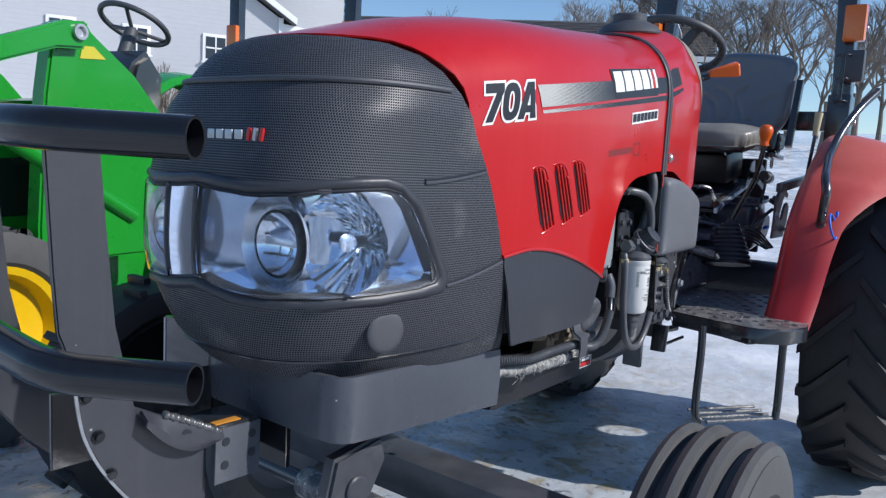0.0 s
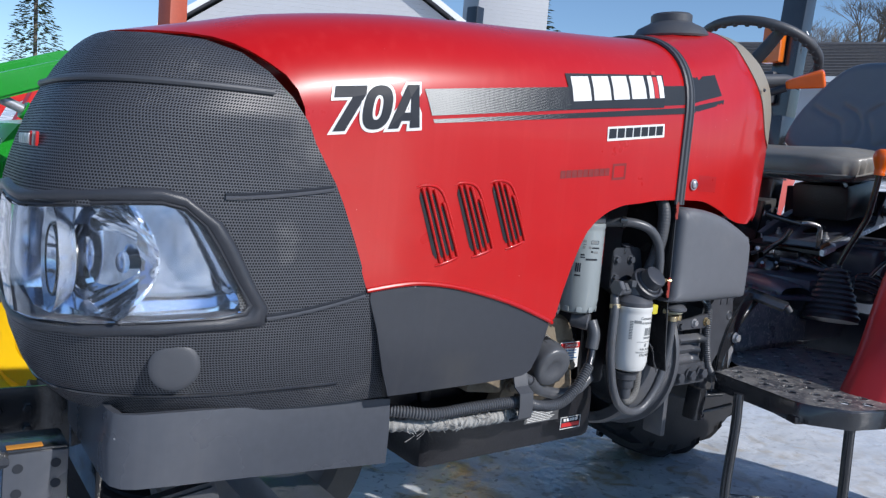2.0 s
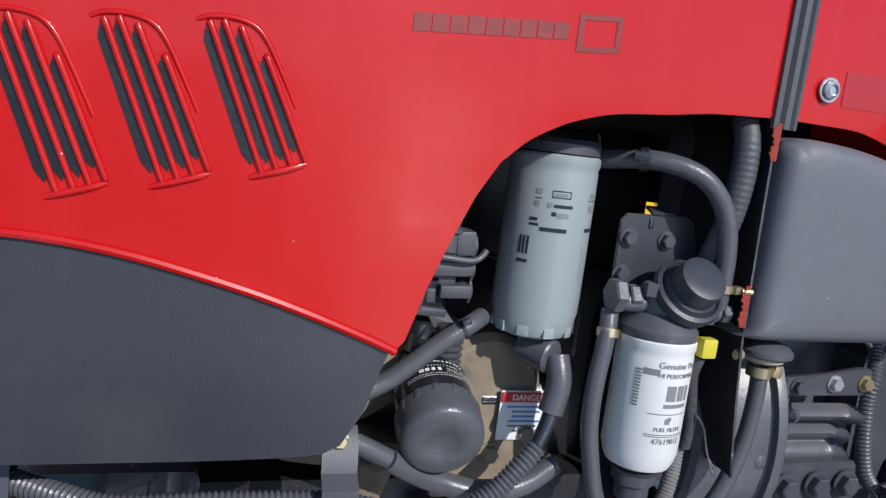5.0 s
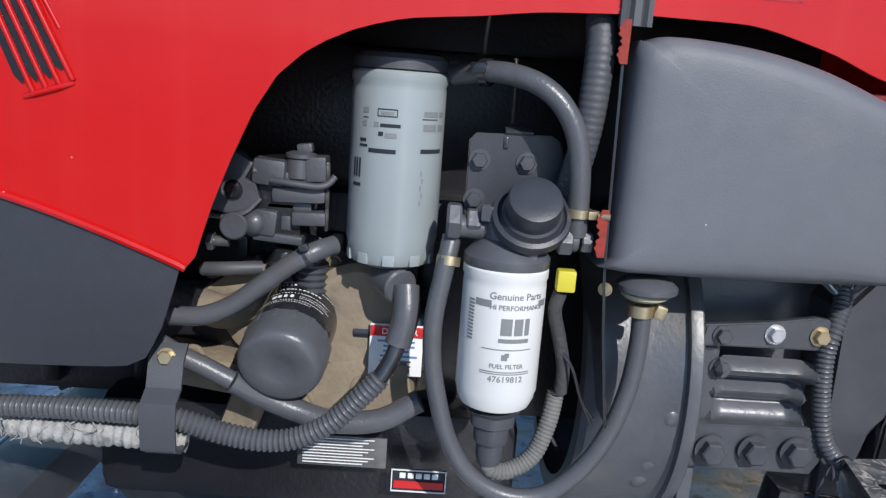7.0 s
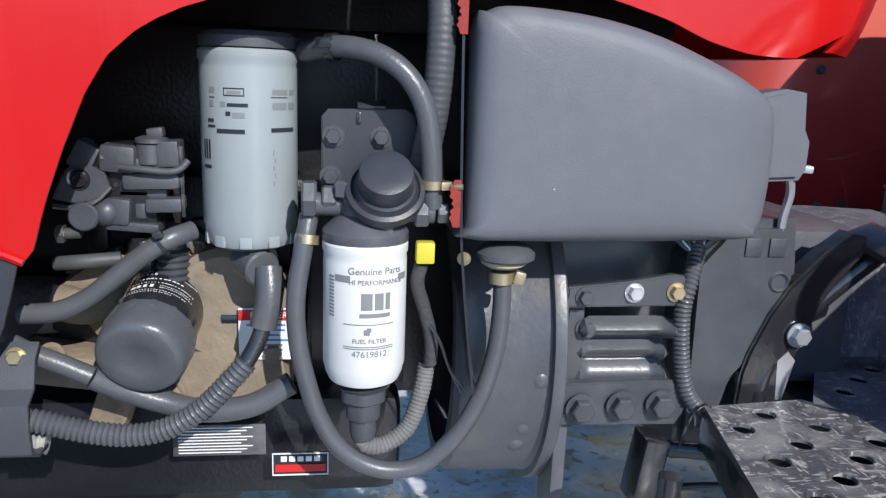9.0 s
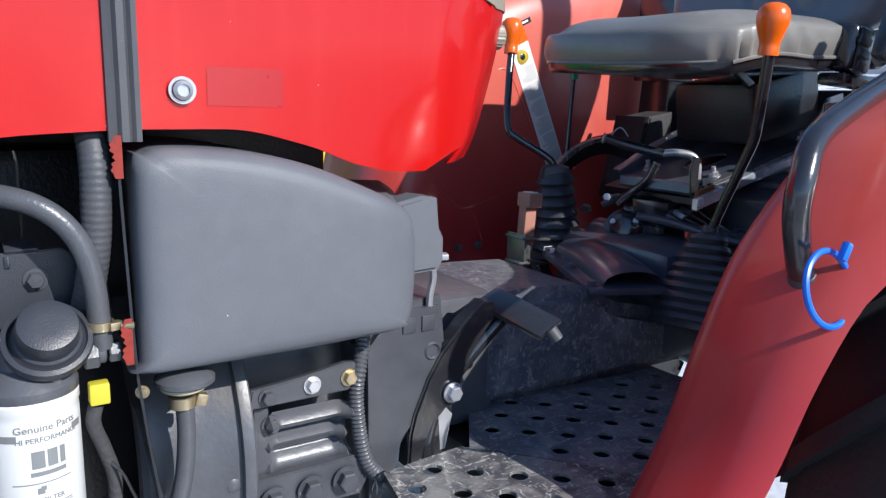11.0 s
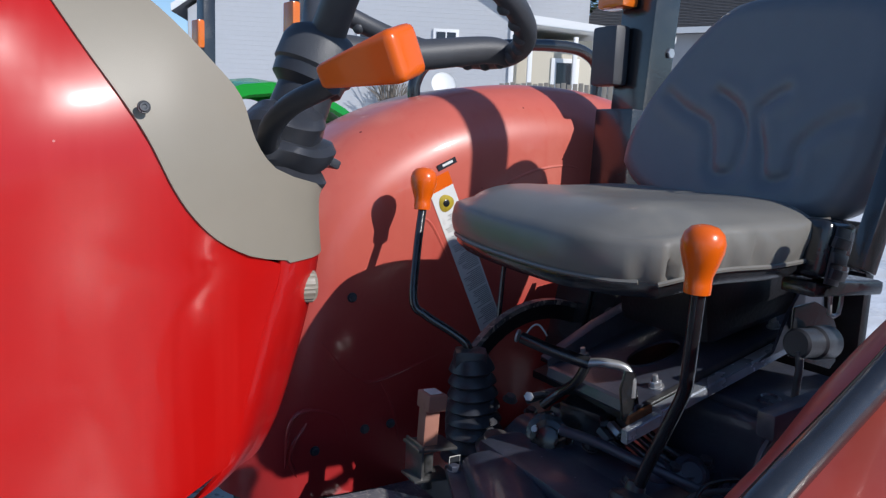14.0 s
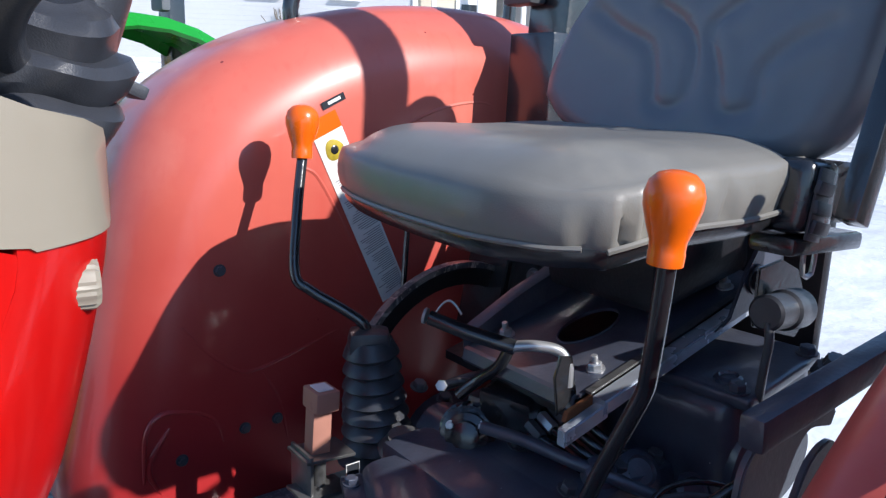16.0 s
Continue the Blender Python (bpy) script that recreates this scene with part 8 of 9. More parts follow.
bm = block((0, 0, 0), (0.115, 0.052, 0.054), bevel=0.012, seg=4)
for v in bm.verts:
    k = 0.46 + 0.54 * min(1, max(0, (v.co.x + 0.0575) / 0.095))
    v.co.y *= k
    v.co.z *= k
bm.transform(pose(2.190, -0.230, 1.740, 18, -12, -62))
part("stalk_paddle", bm, ORANGE, st, "orange paddle")
st = part("light_stalk", tube([(2.13, 0.10, 1.70), (2.10, 0.22, 1.74)], 0.010, 10), PLASTIC, tractor)
part("stalk_paddle", block((2.09, 0.27, 1.76), (0.05, 0.10, 0.05), (15, 0, 20), 0.012), ORANGE, st)

# ---------------------------------------------------------------- wheels


def lug_tyre(c, R, W, rim_r, name, label, material, rim_mat, lugs=22):
    """Rear tyre: carcass with chevron lugs, dished rim."""
    c = Vector(c)
    hw = W / 2
    prof = [(rim_r, -hw * 0.78), (rim_r + 0.03, -hw * 0.98), (R * 0.8, -hw), (R * 0.93, -hw * 0.93), (R * 0.965, -hw * 0.75), (R * 0.975, 0), (R * 0.965, hw * 0.75), (R * 0.93, hw * 0.93), (R * 0.8, hw), (rim_r + 0.03, hw * 0.98), (rim_r, hw * 0.78)]
    tyre = part(name, lathe(prof, c, (0, 1, 0), 72), material, tractor, label)
    bm = bmesh.new()
    for k in range(lugs):
        for s in (-1, 1):
            a0 = 2 * math.pi * (k + (0.5 if s > 0 else 0)) / lugs
            rows = []
            for j in range(7):
                t = j / 6
                a = a0 + 0.30 * t
                y = s * hw * (0.02 + 0.98 * t)
                drop = 0.0 if t < 0.8 else (t - 0.8) * 0.28
                row = []
                for da, rr in ((-0.035, 0.955), (-0.024, 1.0), (0.024, 1.0), (0.035, 0.955)):
                    r = R * (rr if t < 0.85 else rr) - drop
                    row.append((c.x + r * math.cos(a + da), c.y + y, c.z + r * math.sin(a + da)))
                rows.append(row)
            grid(rows, bm)
    lug = part("tread", bm, material, tyre)
    tagged(lug, kind="stuff")
    part("rim", lathe([(0.08, -0.02), (0.2, -0.02), (rim_r * 0.8, 0.05), (rim_r * 0.95, hw * 0.72), (rim_r + 0.012, hw * 0.8), (rim_r + 0.012, -hw * 0.8), (rim_r * 0.9, -hw * 0.7), (rim_r * 0.8, 0.0)], c, (0, 1, 0), 48), rim_mat, tyre)
    return tyre


lug_tyre((3.10, -0.76, 0.755), 0.755, 0.40, 0.40, "rear_tyre", "large black rear tyre with deep lugs", TYRE, GREYBOX)
lug_tyre((3.10, 0.86, 0.755), 0.755, 0.40, 0.40, "rear_tyre", "large black rear tyre with deep lugs", TYRE, GREYBOX)


def rib_tyre(c, R, W, label):
    c = Vector(c)
    hw = W / 2
    prof = [(0.22, -hw * 0.75), (0.25, -hw), (R * 0.82, -hw * 1.02), (R * 0.90, -hw * 0.98)]
    ribs = [(-0.92, -0.62), (-0.42, -0.08), (0.08, 0.42), (0.62, 0.92)]
    for a, b in ribs:
        k = 1 - 0.05 * (abs(a + b) / 2) ** 2
        prof += [(R * 0.90, hw * a - 0.004), (R * 0.985 * k, hw * a + 0.004), (R * k, hw * (a + b) / 2), (R * 0.985 * k, hw * b - 0.004), (R * 0.90, hw * b + 0.004)]
    prof += [(R * 0.90, hw * 0.98), (R * 0.82, hw * 1.02), (0.25, hw), (0.22, hw * 0.75)]
    t = part("front_tyre", lathe(prof, c, (0, 1, 0), 80), TYREDUST, tractor, label)
    part("rim", lathe([(0.0, -0.03), (0.09, -0.04), (0.15, 0.0), (0.20, hw * 0.6), (0.235, hw * 0.8), (0.235, -hw * 0.8), (0.19, -hw * 0.4), (0.0, -0.02)], c, (0, 1, 0), 40), GREYBOX, t)
    return t


rib_tyre((0.87, -0.73, 0.375), 0.375, 0.23, "dusty grey ribbed front tyre")
rib_tyre((0.87, 0.80, 0.375), 0.375, 0.23, "dusty grey ribbed front tyre")
bm = block((0.66, 0.0, 0.50), (0.13, 0.95, 0.11), bevel=0.025)
rod((0.66, -0.45, 0.50), (0.80, -0.66, 0.46), 0.055, 20, bm)
rod((0.66, 0.45, 0.50), (0.80, 0.66, 0.46), 0.055, 20, bm)
rod((0.86, -0.74, 0.40), (0.84, -0.62, 0.41), 0.05, 20, bm)
rod((0.86, 0.74, 0.40), (0.84, 0.62, 0.41), 0.05, 20, bm)
rod((0.83, -0.62, 0.36), (0.83, -0.62, 0.52), 0.04, 20, bm)
rod((0.83, 0.62, 0.36), (0.83, 0.62, 0.52), 0.04, 20, bm)
pieces("front_axle", "axle_piece", bm, CAST, tractor, "black front axle beam")
part("tie_rod", rod((0.50, -0.60, 0.44), (0.50, 0.60, 0.44), 0.022, 14), BLACK, tractor)
part("steer_cylinder", rod((0.50, -0.25, 0.44), (0.50, 0.25, 0.44), 0.042, 20), SHEET, tractor)
bm = prism([(0.22, 0.70), (0.20, 0.62), (0.25, 0.57), (0.33, 0.58), (0.38, 0.66), (0.36, 0.72)], -0.15, -0.11, 0.008)
rod((0.28, -0.16, 0.62), (0.28, -0.09, 0.62), 0.03, 18, bm)
part("tow_lug", bm, CAST, tractor, "cast towing lug")

# ---------------------------------------------------------------- front guard
part("guard_bar", tube([(-0.222, -0.290, 1.347), (-0.262, -0.222, 1.348), (-0.302, -0.154, 1.349), (-0.330, -0.105, 1.350), (-0.345, -0.055, 1.351), (-0.350, 0.02, 1.353), (-0.352, 0.30, 1.36), (-0.345, 0.60, 1.36), (-0.30, 0.72, 1.36), (-0.22, 0.85, 1.36)], 0.032, 28, hollow=True), GUARDBLACK, tractor, "glossy black pipe grille guard with cut ends")
part("guard_bar", tube([(-0.203, -0.270, 0.982), (-0.240, -0.207, 0.981), (-0.276, -0.146, 0.980), (-0.302, -0.100, 0.980), (-0.318, -0.05, 0.982), (-0.324, 0.02, 0.986), (-0.332, 0.30, 1.01), (-0.33, 0.60, 1.02)], 0.032, 28, hollow=True), GUARDBLACK, tractor, "glossy black lower guard pipe")
SIDE_PLATE = [(-0.302, 1.372), (-0.212, 1.372), (-0.198, 1.20), (-0.181, 1.02), (-0.165, 0.95), (-0.145, 0.866), (-0.07, 0.826), (0.006, 0.788), (0.006, 0.60), (-0.09, 0.63), (-0.152, 0.690), (-0.204, 0.762), (-0.234, 0.823), (-0.246, 0.87), (-0.253, 0.921), (-0.262, 0.97), (-0.280, 1.02), (-0.288, 1.12)]
up = part("guard_upright", prism(SIDE_PLATE, -0.004, 0.008, 0.003), SKIRTING, tractor, "black steel guard side plate with a ground edge")
part("ground_edge", tube([(x, -0.005, z) for x, z in SIDE_PLATE[9:16]], 0.0028, 6), STEEL, up)
for k in range(3):
    part("bolt", bolt((-0.235 + 0.022 * k, -0.005, 0.905 - 0.075 * k), (0, -1, 0), 0.016), GUARDBLACK, up)
part("guard_upright", prism(SIDE_PLATE, 0.414, 0.426, 0.003), SKIRTING, tractor)
arm = part("guard_arm", block((0.062, -0.024, 0.731), (0.108, 0.012, 0.112), (0, 1, 0), 0.002), LOWER, tractor, "welded guard bracket with punched holes")
part("arm_return", block((0.114, 0.03, 0.733), (0.010, 0.10, 0.11), bevel=0.002), BLACK, arm)
part("arm_top", block((0.06, 0.025, 0.789), (0.11, 0.10, 0.008), (0, 1, 0), 0.002), BLACK, arm)
rows = []
for t in [k / 10 for k in range(11)]:
    x, z = -0.14 + 0.155 * t, 0.858 - 0.070 * t
    h = 0.052 * math.sin(math.pi * (0.12 + 0.8 * t)) ** 0.8
    rows.append([(x, -0.012 - 0.03 * t, z), (x + 0.002, -0.03 - 0.012 * t, z - h * 0.6), (x, -0.03, z - h)])
thicken(part("arm_gusset", grid(rows), SKIRTING, arm, "scuffed tilted gusset plate"), 0.008, 0)
for x, z in ((0.032, 0.760), (0.095, 0.762), (0.030, 0.712), (0.095, 0.722)):
    part("punched_hole", lathe([(0, 0), (0.009, 0), (0.009, 0.001), (0, 0.001)], (x, -0.0305, z), (0, -1, 0), 16), INK, arm)
part("punched_hole", lathe([(0, 0), (0.011, 0), (0.011, 0.001), (0, 0.001)], (-0.06, -0.036, 0.80), (0, -1, 0), 16), INK, arm)
part("weld_bead", tube([(-0.10, -0.022, 0.846), (-0.05, -0.03, 0.822), (0.0, -0.038, 0.795), (0.012, -0.036, 0.788)], lambda s: 0.007 + 0.0010 * math.sin(60 * s) + 0.0008 * math.sin(151 * s), 10, 30), STEELY, arm, "rough scuffed weld")
part("paint_mark", block((0.045, -0.01, 0.7945), (0.06, 0.02, 0.002), (0, 1, 0), 0.0005), mat("orange_marker", (0.6, 0.25, 0.03), 0.6), arm)
bumper = part("bumper_plate", block((0.166, 0.165, 0.80), (0.014, 0.45, 0.25), bevel=0.003), GUARDBLACK, tractor, "glossy black plate behind the guard")
part("bare_edge", rod((0.160, 0.391, 0.68), (0.160, 0.391, 0.92), 0.0035, 8), STEEL, bumper)
inner = part("inner_arm", prism([(-0.20, 0.70), (-0.20, 0.852), (0.158, 0.842), (0.158, 0.70)], 0.196, 0.206, 0.002), BLACK, tractor, "black inner guard arm with bolts")
for x, z in ((0.02, 0.80), (0.075, 0.80), (0.02, 0.755), (0.075, 0.755)):
    part("bolt", bolt((x, 0.195, z), (0, -1, 0), 0.018), BLACK, inner)

# ---------------------------------------------------------------- green loader tractor beside it
gt = thing("loader_tractor", "green loader tractor with yellow wheels parked alongside", "tractor")


def gpart(name, bm, material, label="", parent=None, **kw):
    return part(name, bm, material, parent or gt, label, **kw)


bm = prism([(-0.35, 0.80), (-0.38, 1.25), (-0.25, 1.42), (0.2, 1.50), (0.95, 1.58), (1.0, 1.2), (0.95, 0.85)], -0.30, 0.30, 0.06, seg=4)
gh = gpart("hood", bm, GREENP, "glossy green bonnet")
for s in (-1, 1):
    gpart("hood_stripe", prism([(-0.1, 1.32), (0.9, 1.44), (0.9, 1.40), (-0.1, 1.28)], s * 0.302 - 0.002, s * 0.302 + 0.002, 0), YELLOWPAINT, parent=gh)
    gpart("side_vent", prism([(-0.2, 0.95), (-0.2, 1.2), (0.7, 1.28), (0.7, 0.95)], s * 0.303 - 0.003, s * 0.303 + 0.003, 0.001), BLACK, parent=gh)
gpart("nose_panel", block((-0.375, 0, 1.08), (0.03, 0.46, 0.42), bevel=0.02), BLACK, parent=gh)
bm = block((0.6, 0, 0.62), (2.4, 0.34, 0.36), bevel=0.05)
block((2.3, 0, 0.78), (0.7, 0.9, 0.3), bevel=0.05, bm=bm)
block((-0.22, 0, 0.50), (0.18, 1.0, 0.14), bevel=0.03, bm=bm)
gpart("chassis", bm, GREENP, "dark green chassis")
gpart("platform", block((1.6, 0, 0.75), (1.0, 1.3, 0.05), bevel=0.01), BLACK)
bm = prism([(0.85, 1.0), (0.85, 1.56), (0.92, 1.78), (1.02, 1.86), (1.14, 1.72), (1.10, 1.0)], -0.24, 0.24, 0.03)
gpart("dash", bm, BLACK)


def gwheel(c, R, W, rim, label, lugs):
    c = Vector(c)
    hw = W / 2
    prof = [(rim, -hw * 0.8), (rim + 0.03, -hw), (R * 0.82, -hw * 1.02), (R * 0.95, -hw * 0.9), (R * 0.97, 0), (R * 0.95, hw * 0.9), (R * 0.82, hw * 1.02), (rim + 0.03, hw), (rim, hw * 0.8)]
    t = gpart("tyre", lathe(prof, c, (0, 1, 0), 56), TYREDUST, label)
    bm = bmesh.new()
    for k in range(lugs):
        for s in (-1, 1):
            a0 = 2 * math.pi * (k + 0.5 * (s > 0)) / lugs
            rows = []
            for j in range(4):
                u = j / 3
                a, y = a0 + 0.3 * u, s * hw * (0.02 + 0.95 * u)
                rows.append([(c.x + R * rr * math.cos(a + da), c.y + y, c.z + R * rr * math.sin(a + da)) for da, rr in ((-0.05, 0.95), (-0.035, 1.0), (0.035, 1.0), (0.05, 0.95))])
            grid(rows, bm)
    tagged(gpart("tread", bm, TYREDUST, parent=t), kind="stuff")
    s = -1 if c.y < 0 else 1
    gpart("rim", lathe([(rim + 0.012, -hw * 0.9), (rim + 0.012, hw * 0.9), (rim * 0.93, hw * 0.84), (rim * 0.86, hw * 0.35), (rim * 0.55, hw * 0.22), (rim * 0.48, hw * 0.34), (0, hw * 0.34)], c, (0, s, 0), 48), YELLOWPAINT, "bright yellow wheel", parent=t)
    gpart("hub", lathe([(rim * 0.30, hw * 0.3), (rim * 0.30, hw * 0.5), (rim * 0.22, hw * 0.62), (0, hw * 0.64)], c, (0, s, 0), 28), GREENP, "green hub", parent=t)
    for k in range(8):
        a = 2 * math.pi * k / 8
        gpart("wheel_nut", bolt(c + Vector((rim * 0.42 * math.cos(a), s * hw * 0.34, rim * 0.42 * math.sin(a))), (0, s, 0), 0.035), YELLOWPAINT, parent=t)


for y in (-0.60, 0.62):
    gwheel((-0.22, y, 0.48), 0.48, 0.30, 0.30, "front tyre on a yellow wheel", 18)
for y in (-0.78, 0.78):
    gwheel((2.35, y, 0.78), 0.78, 0.42, 0.42, "rear tyre on a yellow wheel", 22)
    rows = []
    for k in range(17):
        a = radians(20 + 9.0 * k)
        rows.append([(2.27 + r * math.cos(a), y + dy, 0.83 + r * math.sin(a) * 1.18) for dy, r in ((-0.24, 0.84), (-0.2, 0.88), (0.0, 0.90), (0.2, 0.88), (0.24, 0.84))])
    thicken(gpart("fender", grid(rows), GREENP, "green rear arch"), 0.02)
    gpart("fender_tail_lamp", block((2.0, y, 1.72), (0.05, 0.14, 0.08), bevel=0.01), AMBER)
gs = gpart("seat", block((1.95, 0, 1.25), (0.45, 0.48, 0.14), bevel=0.05), YELLOWPAINT, "yellow seat")
gpart("seat_back", block((2.18, 0, 1.50), (0.12, 0.46, 0.46), (0, 10, 0), 0.05), YELLOWPAINT, parent=gs)
mG = basis((0.45, 0, 0.9), (1.13, 0, 2.03))
gw = gpart("steering_wheel", tube([mG @ Vector((0.2 * math.cos(a), 0.2 * math.sin(a), 0)) for a in [2 * math.pi * k / 24 for k in range(25)]], 0.017, 10, 2), PLASTIC, "black steering wheel")
for a in (0, 2.1, 4.2):
    gpart("spoke", tube([mG @ Vector((0, 0, -0.04)), mG @ Vector((0.2 * math.cos(a), 0.2 * math.sin(a), 0))], 0.012, 8), PLASTIC, parent=gw)
gpart("column", rod((0.98, 0, 1.66), (1.11, 0, 2.0), 0.04), PLASTIC)
for y in (-0.55, 0.55):
    gpart("rops_post", block((2.65, y, 1.75), (0.08, 0.10, 1.6), bevel=0.01), BLACK, "black roll bar post")
    gpart("amber_lamp", block((2.60, y, 2.22), (0.05, 0.10, 0.17), bevel=0.012), AMBER, "amber lamp")
    gpart("grey_lamp", block((2.60, y, 2.0), (0.05, 0.10, 0.16), bevel=0.012), GREYBOX)
# loader
for y in (-0.52, 0.52):
    bm = prism([(0.088, 0.75), (0.088, 0.931), (0.122, 1.533), (0.167, 1.848), (0.216, 1.874), (0.335, 1.888), (0.376, 1.838), (0.629, 1.669), (0.80, 1.498), (0.92, 1.30), (0.92, 0.75)], y - 0.05, y + 0.05, 0.012)
    m1 = gpart("loader_mast", bm, GREENP, "broad green loader mast")
    bm = prism([(0.30, 1.87), (0.167, 1.86), (-0.086, 1.76), (-0.9, 1.45), (-1.5, 1.15), (-1.5, 1.03), (-0.9, 1.33), (-0.088, 1.654), (0.137, 1.735), (0.28, 1.75)], y - 0.115, y - 0.052, 0.012)
    gpart("loader_boom", bm, GREENP, "green loader arm", parent=m1)
    gpart("boom_pin", lathe([(0, 0), (0.036, 0), (0.036, 0.02), (0.024, 0.02), (0.02, 0.005), (0, 0.005)], (0.245, y - 0.115, 1.822), (0, -1, 0), 24), STEEL, parent=m1)
    gpart("boom_pin", lathe([(0, 0), (0.035, 0), (0.035, 0.02), (0, 0.02)], (0.20, y - 0.05, 1.20), (0, -1, 0), 24), STEEL, parent=m1)
    gpart("lift_cylinder", rod((0.62, y - 0.05, 0.95), (-0.35, y - 0.05, 1.48), 0.04), GREENP, parent=m1)
    gpart("cylinder_rod", rod((-0.35, y - 0.05, 1.48), (-0.6, y - 0.05, 1.58), 0.022), STEEL, parent=m1)
    gpart("boom_decal", prism([(0.298, 1.711), (0.313, 1.772), (0.376, 1.776), (0.444, 1.725)], y - 0.0545, y - 0.0505, 0), YELLOWP, parent=m1)
gt.matrix_world = pose(0.52, 2.86, 0, 0, 0, 12)

# black wheel in the shade between the two tractors
spare = thing("implement_wheel", "black lugged tyre on a black wheel standing in shade", "wheel")
wc = Vector((0.64, 1.20, 0.43))
part("tyre", lathe([(0.30, -0.10), (0.33, -0.125), (0.385, -0.125), (0.405, -0.11), (0.41, 0.0), (0.405, 0.11), (0.385, 0.125), (0.33, 0.125), (0.30, 0.10)], wc, (0, 1, 0), 64), TYRE, spare)
for k in range(30):
    own = block((0.416, 0.062 * (-1 if k % 2 else 1), 0), (0.03, 0.115, 0.028), (0, 0, 0), 0.006)
    own.transform(Matrix.Translation(wc) @ Matrix.Rotation(2 * math.pi * k / 30, 4, "Y"))
    part("lug", own, TYRE, spare)
part("rim", lathe([(0.305, -0.10), (0.312, -0.118), (0.300, -0.122), (0.285, -0.10), (0.27, -0.02), (0.12, -0.01), (0.10, -0.04), (0, -0.045)], wc, (0, 1, 0), 56), GUARDBLACK, spare, "black dished rim")

# red loader frame farther back
rl = thing("red_loader", "bright red farm loader standing behind the green tractor", "loader")
for y in (-0.5, 0.5):
    part("boom", prism([(-1.2, 1.5), (-1.0, 1.9), (0.0, 2.35), (0.5, 2.2), (0.6, 1.2), (0.4, 1.2), (0.3, 2.0), (0.0, 2.1), (-0.9, 1.7), (-1.0, 1.5)], y - 0.06, y + 0.06, 0.01), BRIGHTRED, rl)
part("cross_tube", rod((-0.4, -0.5, 1.95), (-0.4, 0.5, 1.95), 0.06), BRIGHTRED, rl)
part("body", block((0.8, 0, 0.9), (1.6, 0.7, 0.8), bevel=0.08), BRIGHTRED, rl)
for x, r in ((-0.1, 0.4), (1.5, 0.6)):
    for y in (-0.6, 0.6):
        part("tyre", lathe([(r * 0.5, -0.12), (r, -0.1), (r, 0.1), (r * 0.5, 0.12), (r * 0.5, -0.12)], (x, y, r), (0, 1, 0), 40), TYRE, rl)
rl.matrix_world = pose(1.9, 8.6, 0.0, 0, 0, 15)
pk = thing("steel_post", "rust-red painted steel post in the yard", "post")
part("post", block((0, 0, 1.6), (0.22, 0.22, 3.2), bevel=0.02), RUSTRED, pk)
part("post_cap", block((0, 0, 3.22), (0.26, 0.26, 0.05), bevel=0.01), RUSTRED, pk)
pk.matrix_world = pose(2.3, 7.1, 0.0, 0, 0, 20)

# ---------------------------------------------------------------- white house


def clapboard():
    m = mat("white_clapboard", (0.50, 0.51, 0.53), 0.6, var=0.04, scale=5)
    n, l = m.node_tree.nodes, m.node_tree.links
    tc, sp, mu, fr, bp = n.new("ShaderNodeTexCoord"), n.new("ShaderNodeSeparateXYZ"), n.new("ShaderNodeMath"), n.new("ShaderNodeMath"), n.new("ShaderNodeBump")
    mu.operation, fr.operation = "MULTIPLY", "FRACT"
    mu.inputs[1].default_value = 7.0
    l.new(tc.outputs["Object"], sp.inputs[0]), l.new(sp.outputs[2], mu.inputs[0]), l.new(mu.outputs[0], fr.inputs[0]), l.new(fr.outputs[0], bp.inputs["Height"])
    bp.inputs["Distance"].default_value, bp.inputs["Strength"].default_value = 0.03, 0.8
    l.new(bp.outputs[0], n["Principled BSDF"].inputs["Normal"])
    return m


CLAP = clapboard()
CREAM = mat("cream_siding", (0.55, 0.50, 0.40), 0.6, var=0.05)
house = thing("house", "white clapboard house with a grey shingle roof", "house")
# local frame: x along the gable wall, y away from the yard, z up from the yard there
LW = 10.2
own = prism([(0, -0.5), (0, 3.0), (LW / 2, 6.6), (LW, 3.55), (LW, -0.5)], 0, 8.0, 0.02)
part("wall", own, CLAP, house, "white clapboard gable wall")
for a, b in (((-0.4, 2.85), (LW / 2, 6.75)), ((LW + 0.4, 3.38), (LW / 2, 6.75))):
    d = 0.18
    part("roof", prism([a, b, (b[0], b[1] + d), (a[0], a[1] + d)], -0.35, 8.3, 0.02), SHINGLE, house, "grey shingle roof slope")
    part("barge_board", prism([a, b, (b[0], b[1] + 0.22), (a[0], a[1] + 0.22)], -0.40, -0.352, 0.005), TRIM, house)
part("corner_board", block((LW - 0.06, -0.03, 1.6), (0.16, 0.1, 4.0), bevel=0.01), TRIM, house)


def window(x, z, w, h, blinds=False):
    e = part("window", block((x, -0.03, z), (w + 0.2, 0.08, h + 0.2), bevel=0.01), TRIM, house, "white framed sash window")
    part("pane", block((x, -0.075, z), (w, 0.02, h), bevel=0), GLASSDARK, e)
    part("sash_bar", block((x, -0.09, z), (w, 0.02, 0.05), bevel=0), TRIM, e)
    part("mullion", block((x, -0.09, z), (0.04, 0.02, h), bevel=0), TRIM, e)
    part("sill", block((x, -0.10, z - h / 2 - 0.12), (w + 0.3, 0.14, 0.06), bevel=0.01), TRIM, e)


for x in (3.5, 5.6, 8.0):
    window(x, 2.35, 0.62, 0.70)
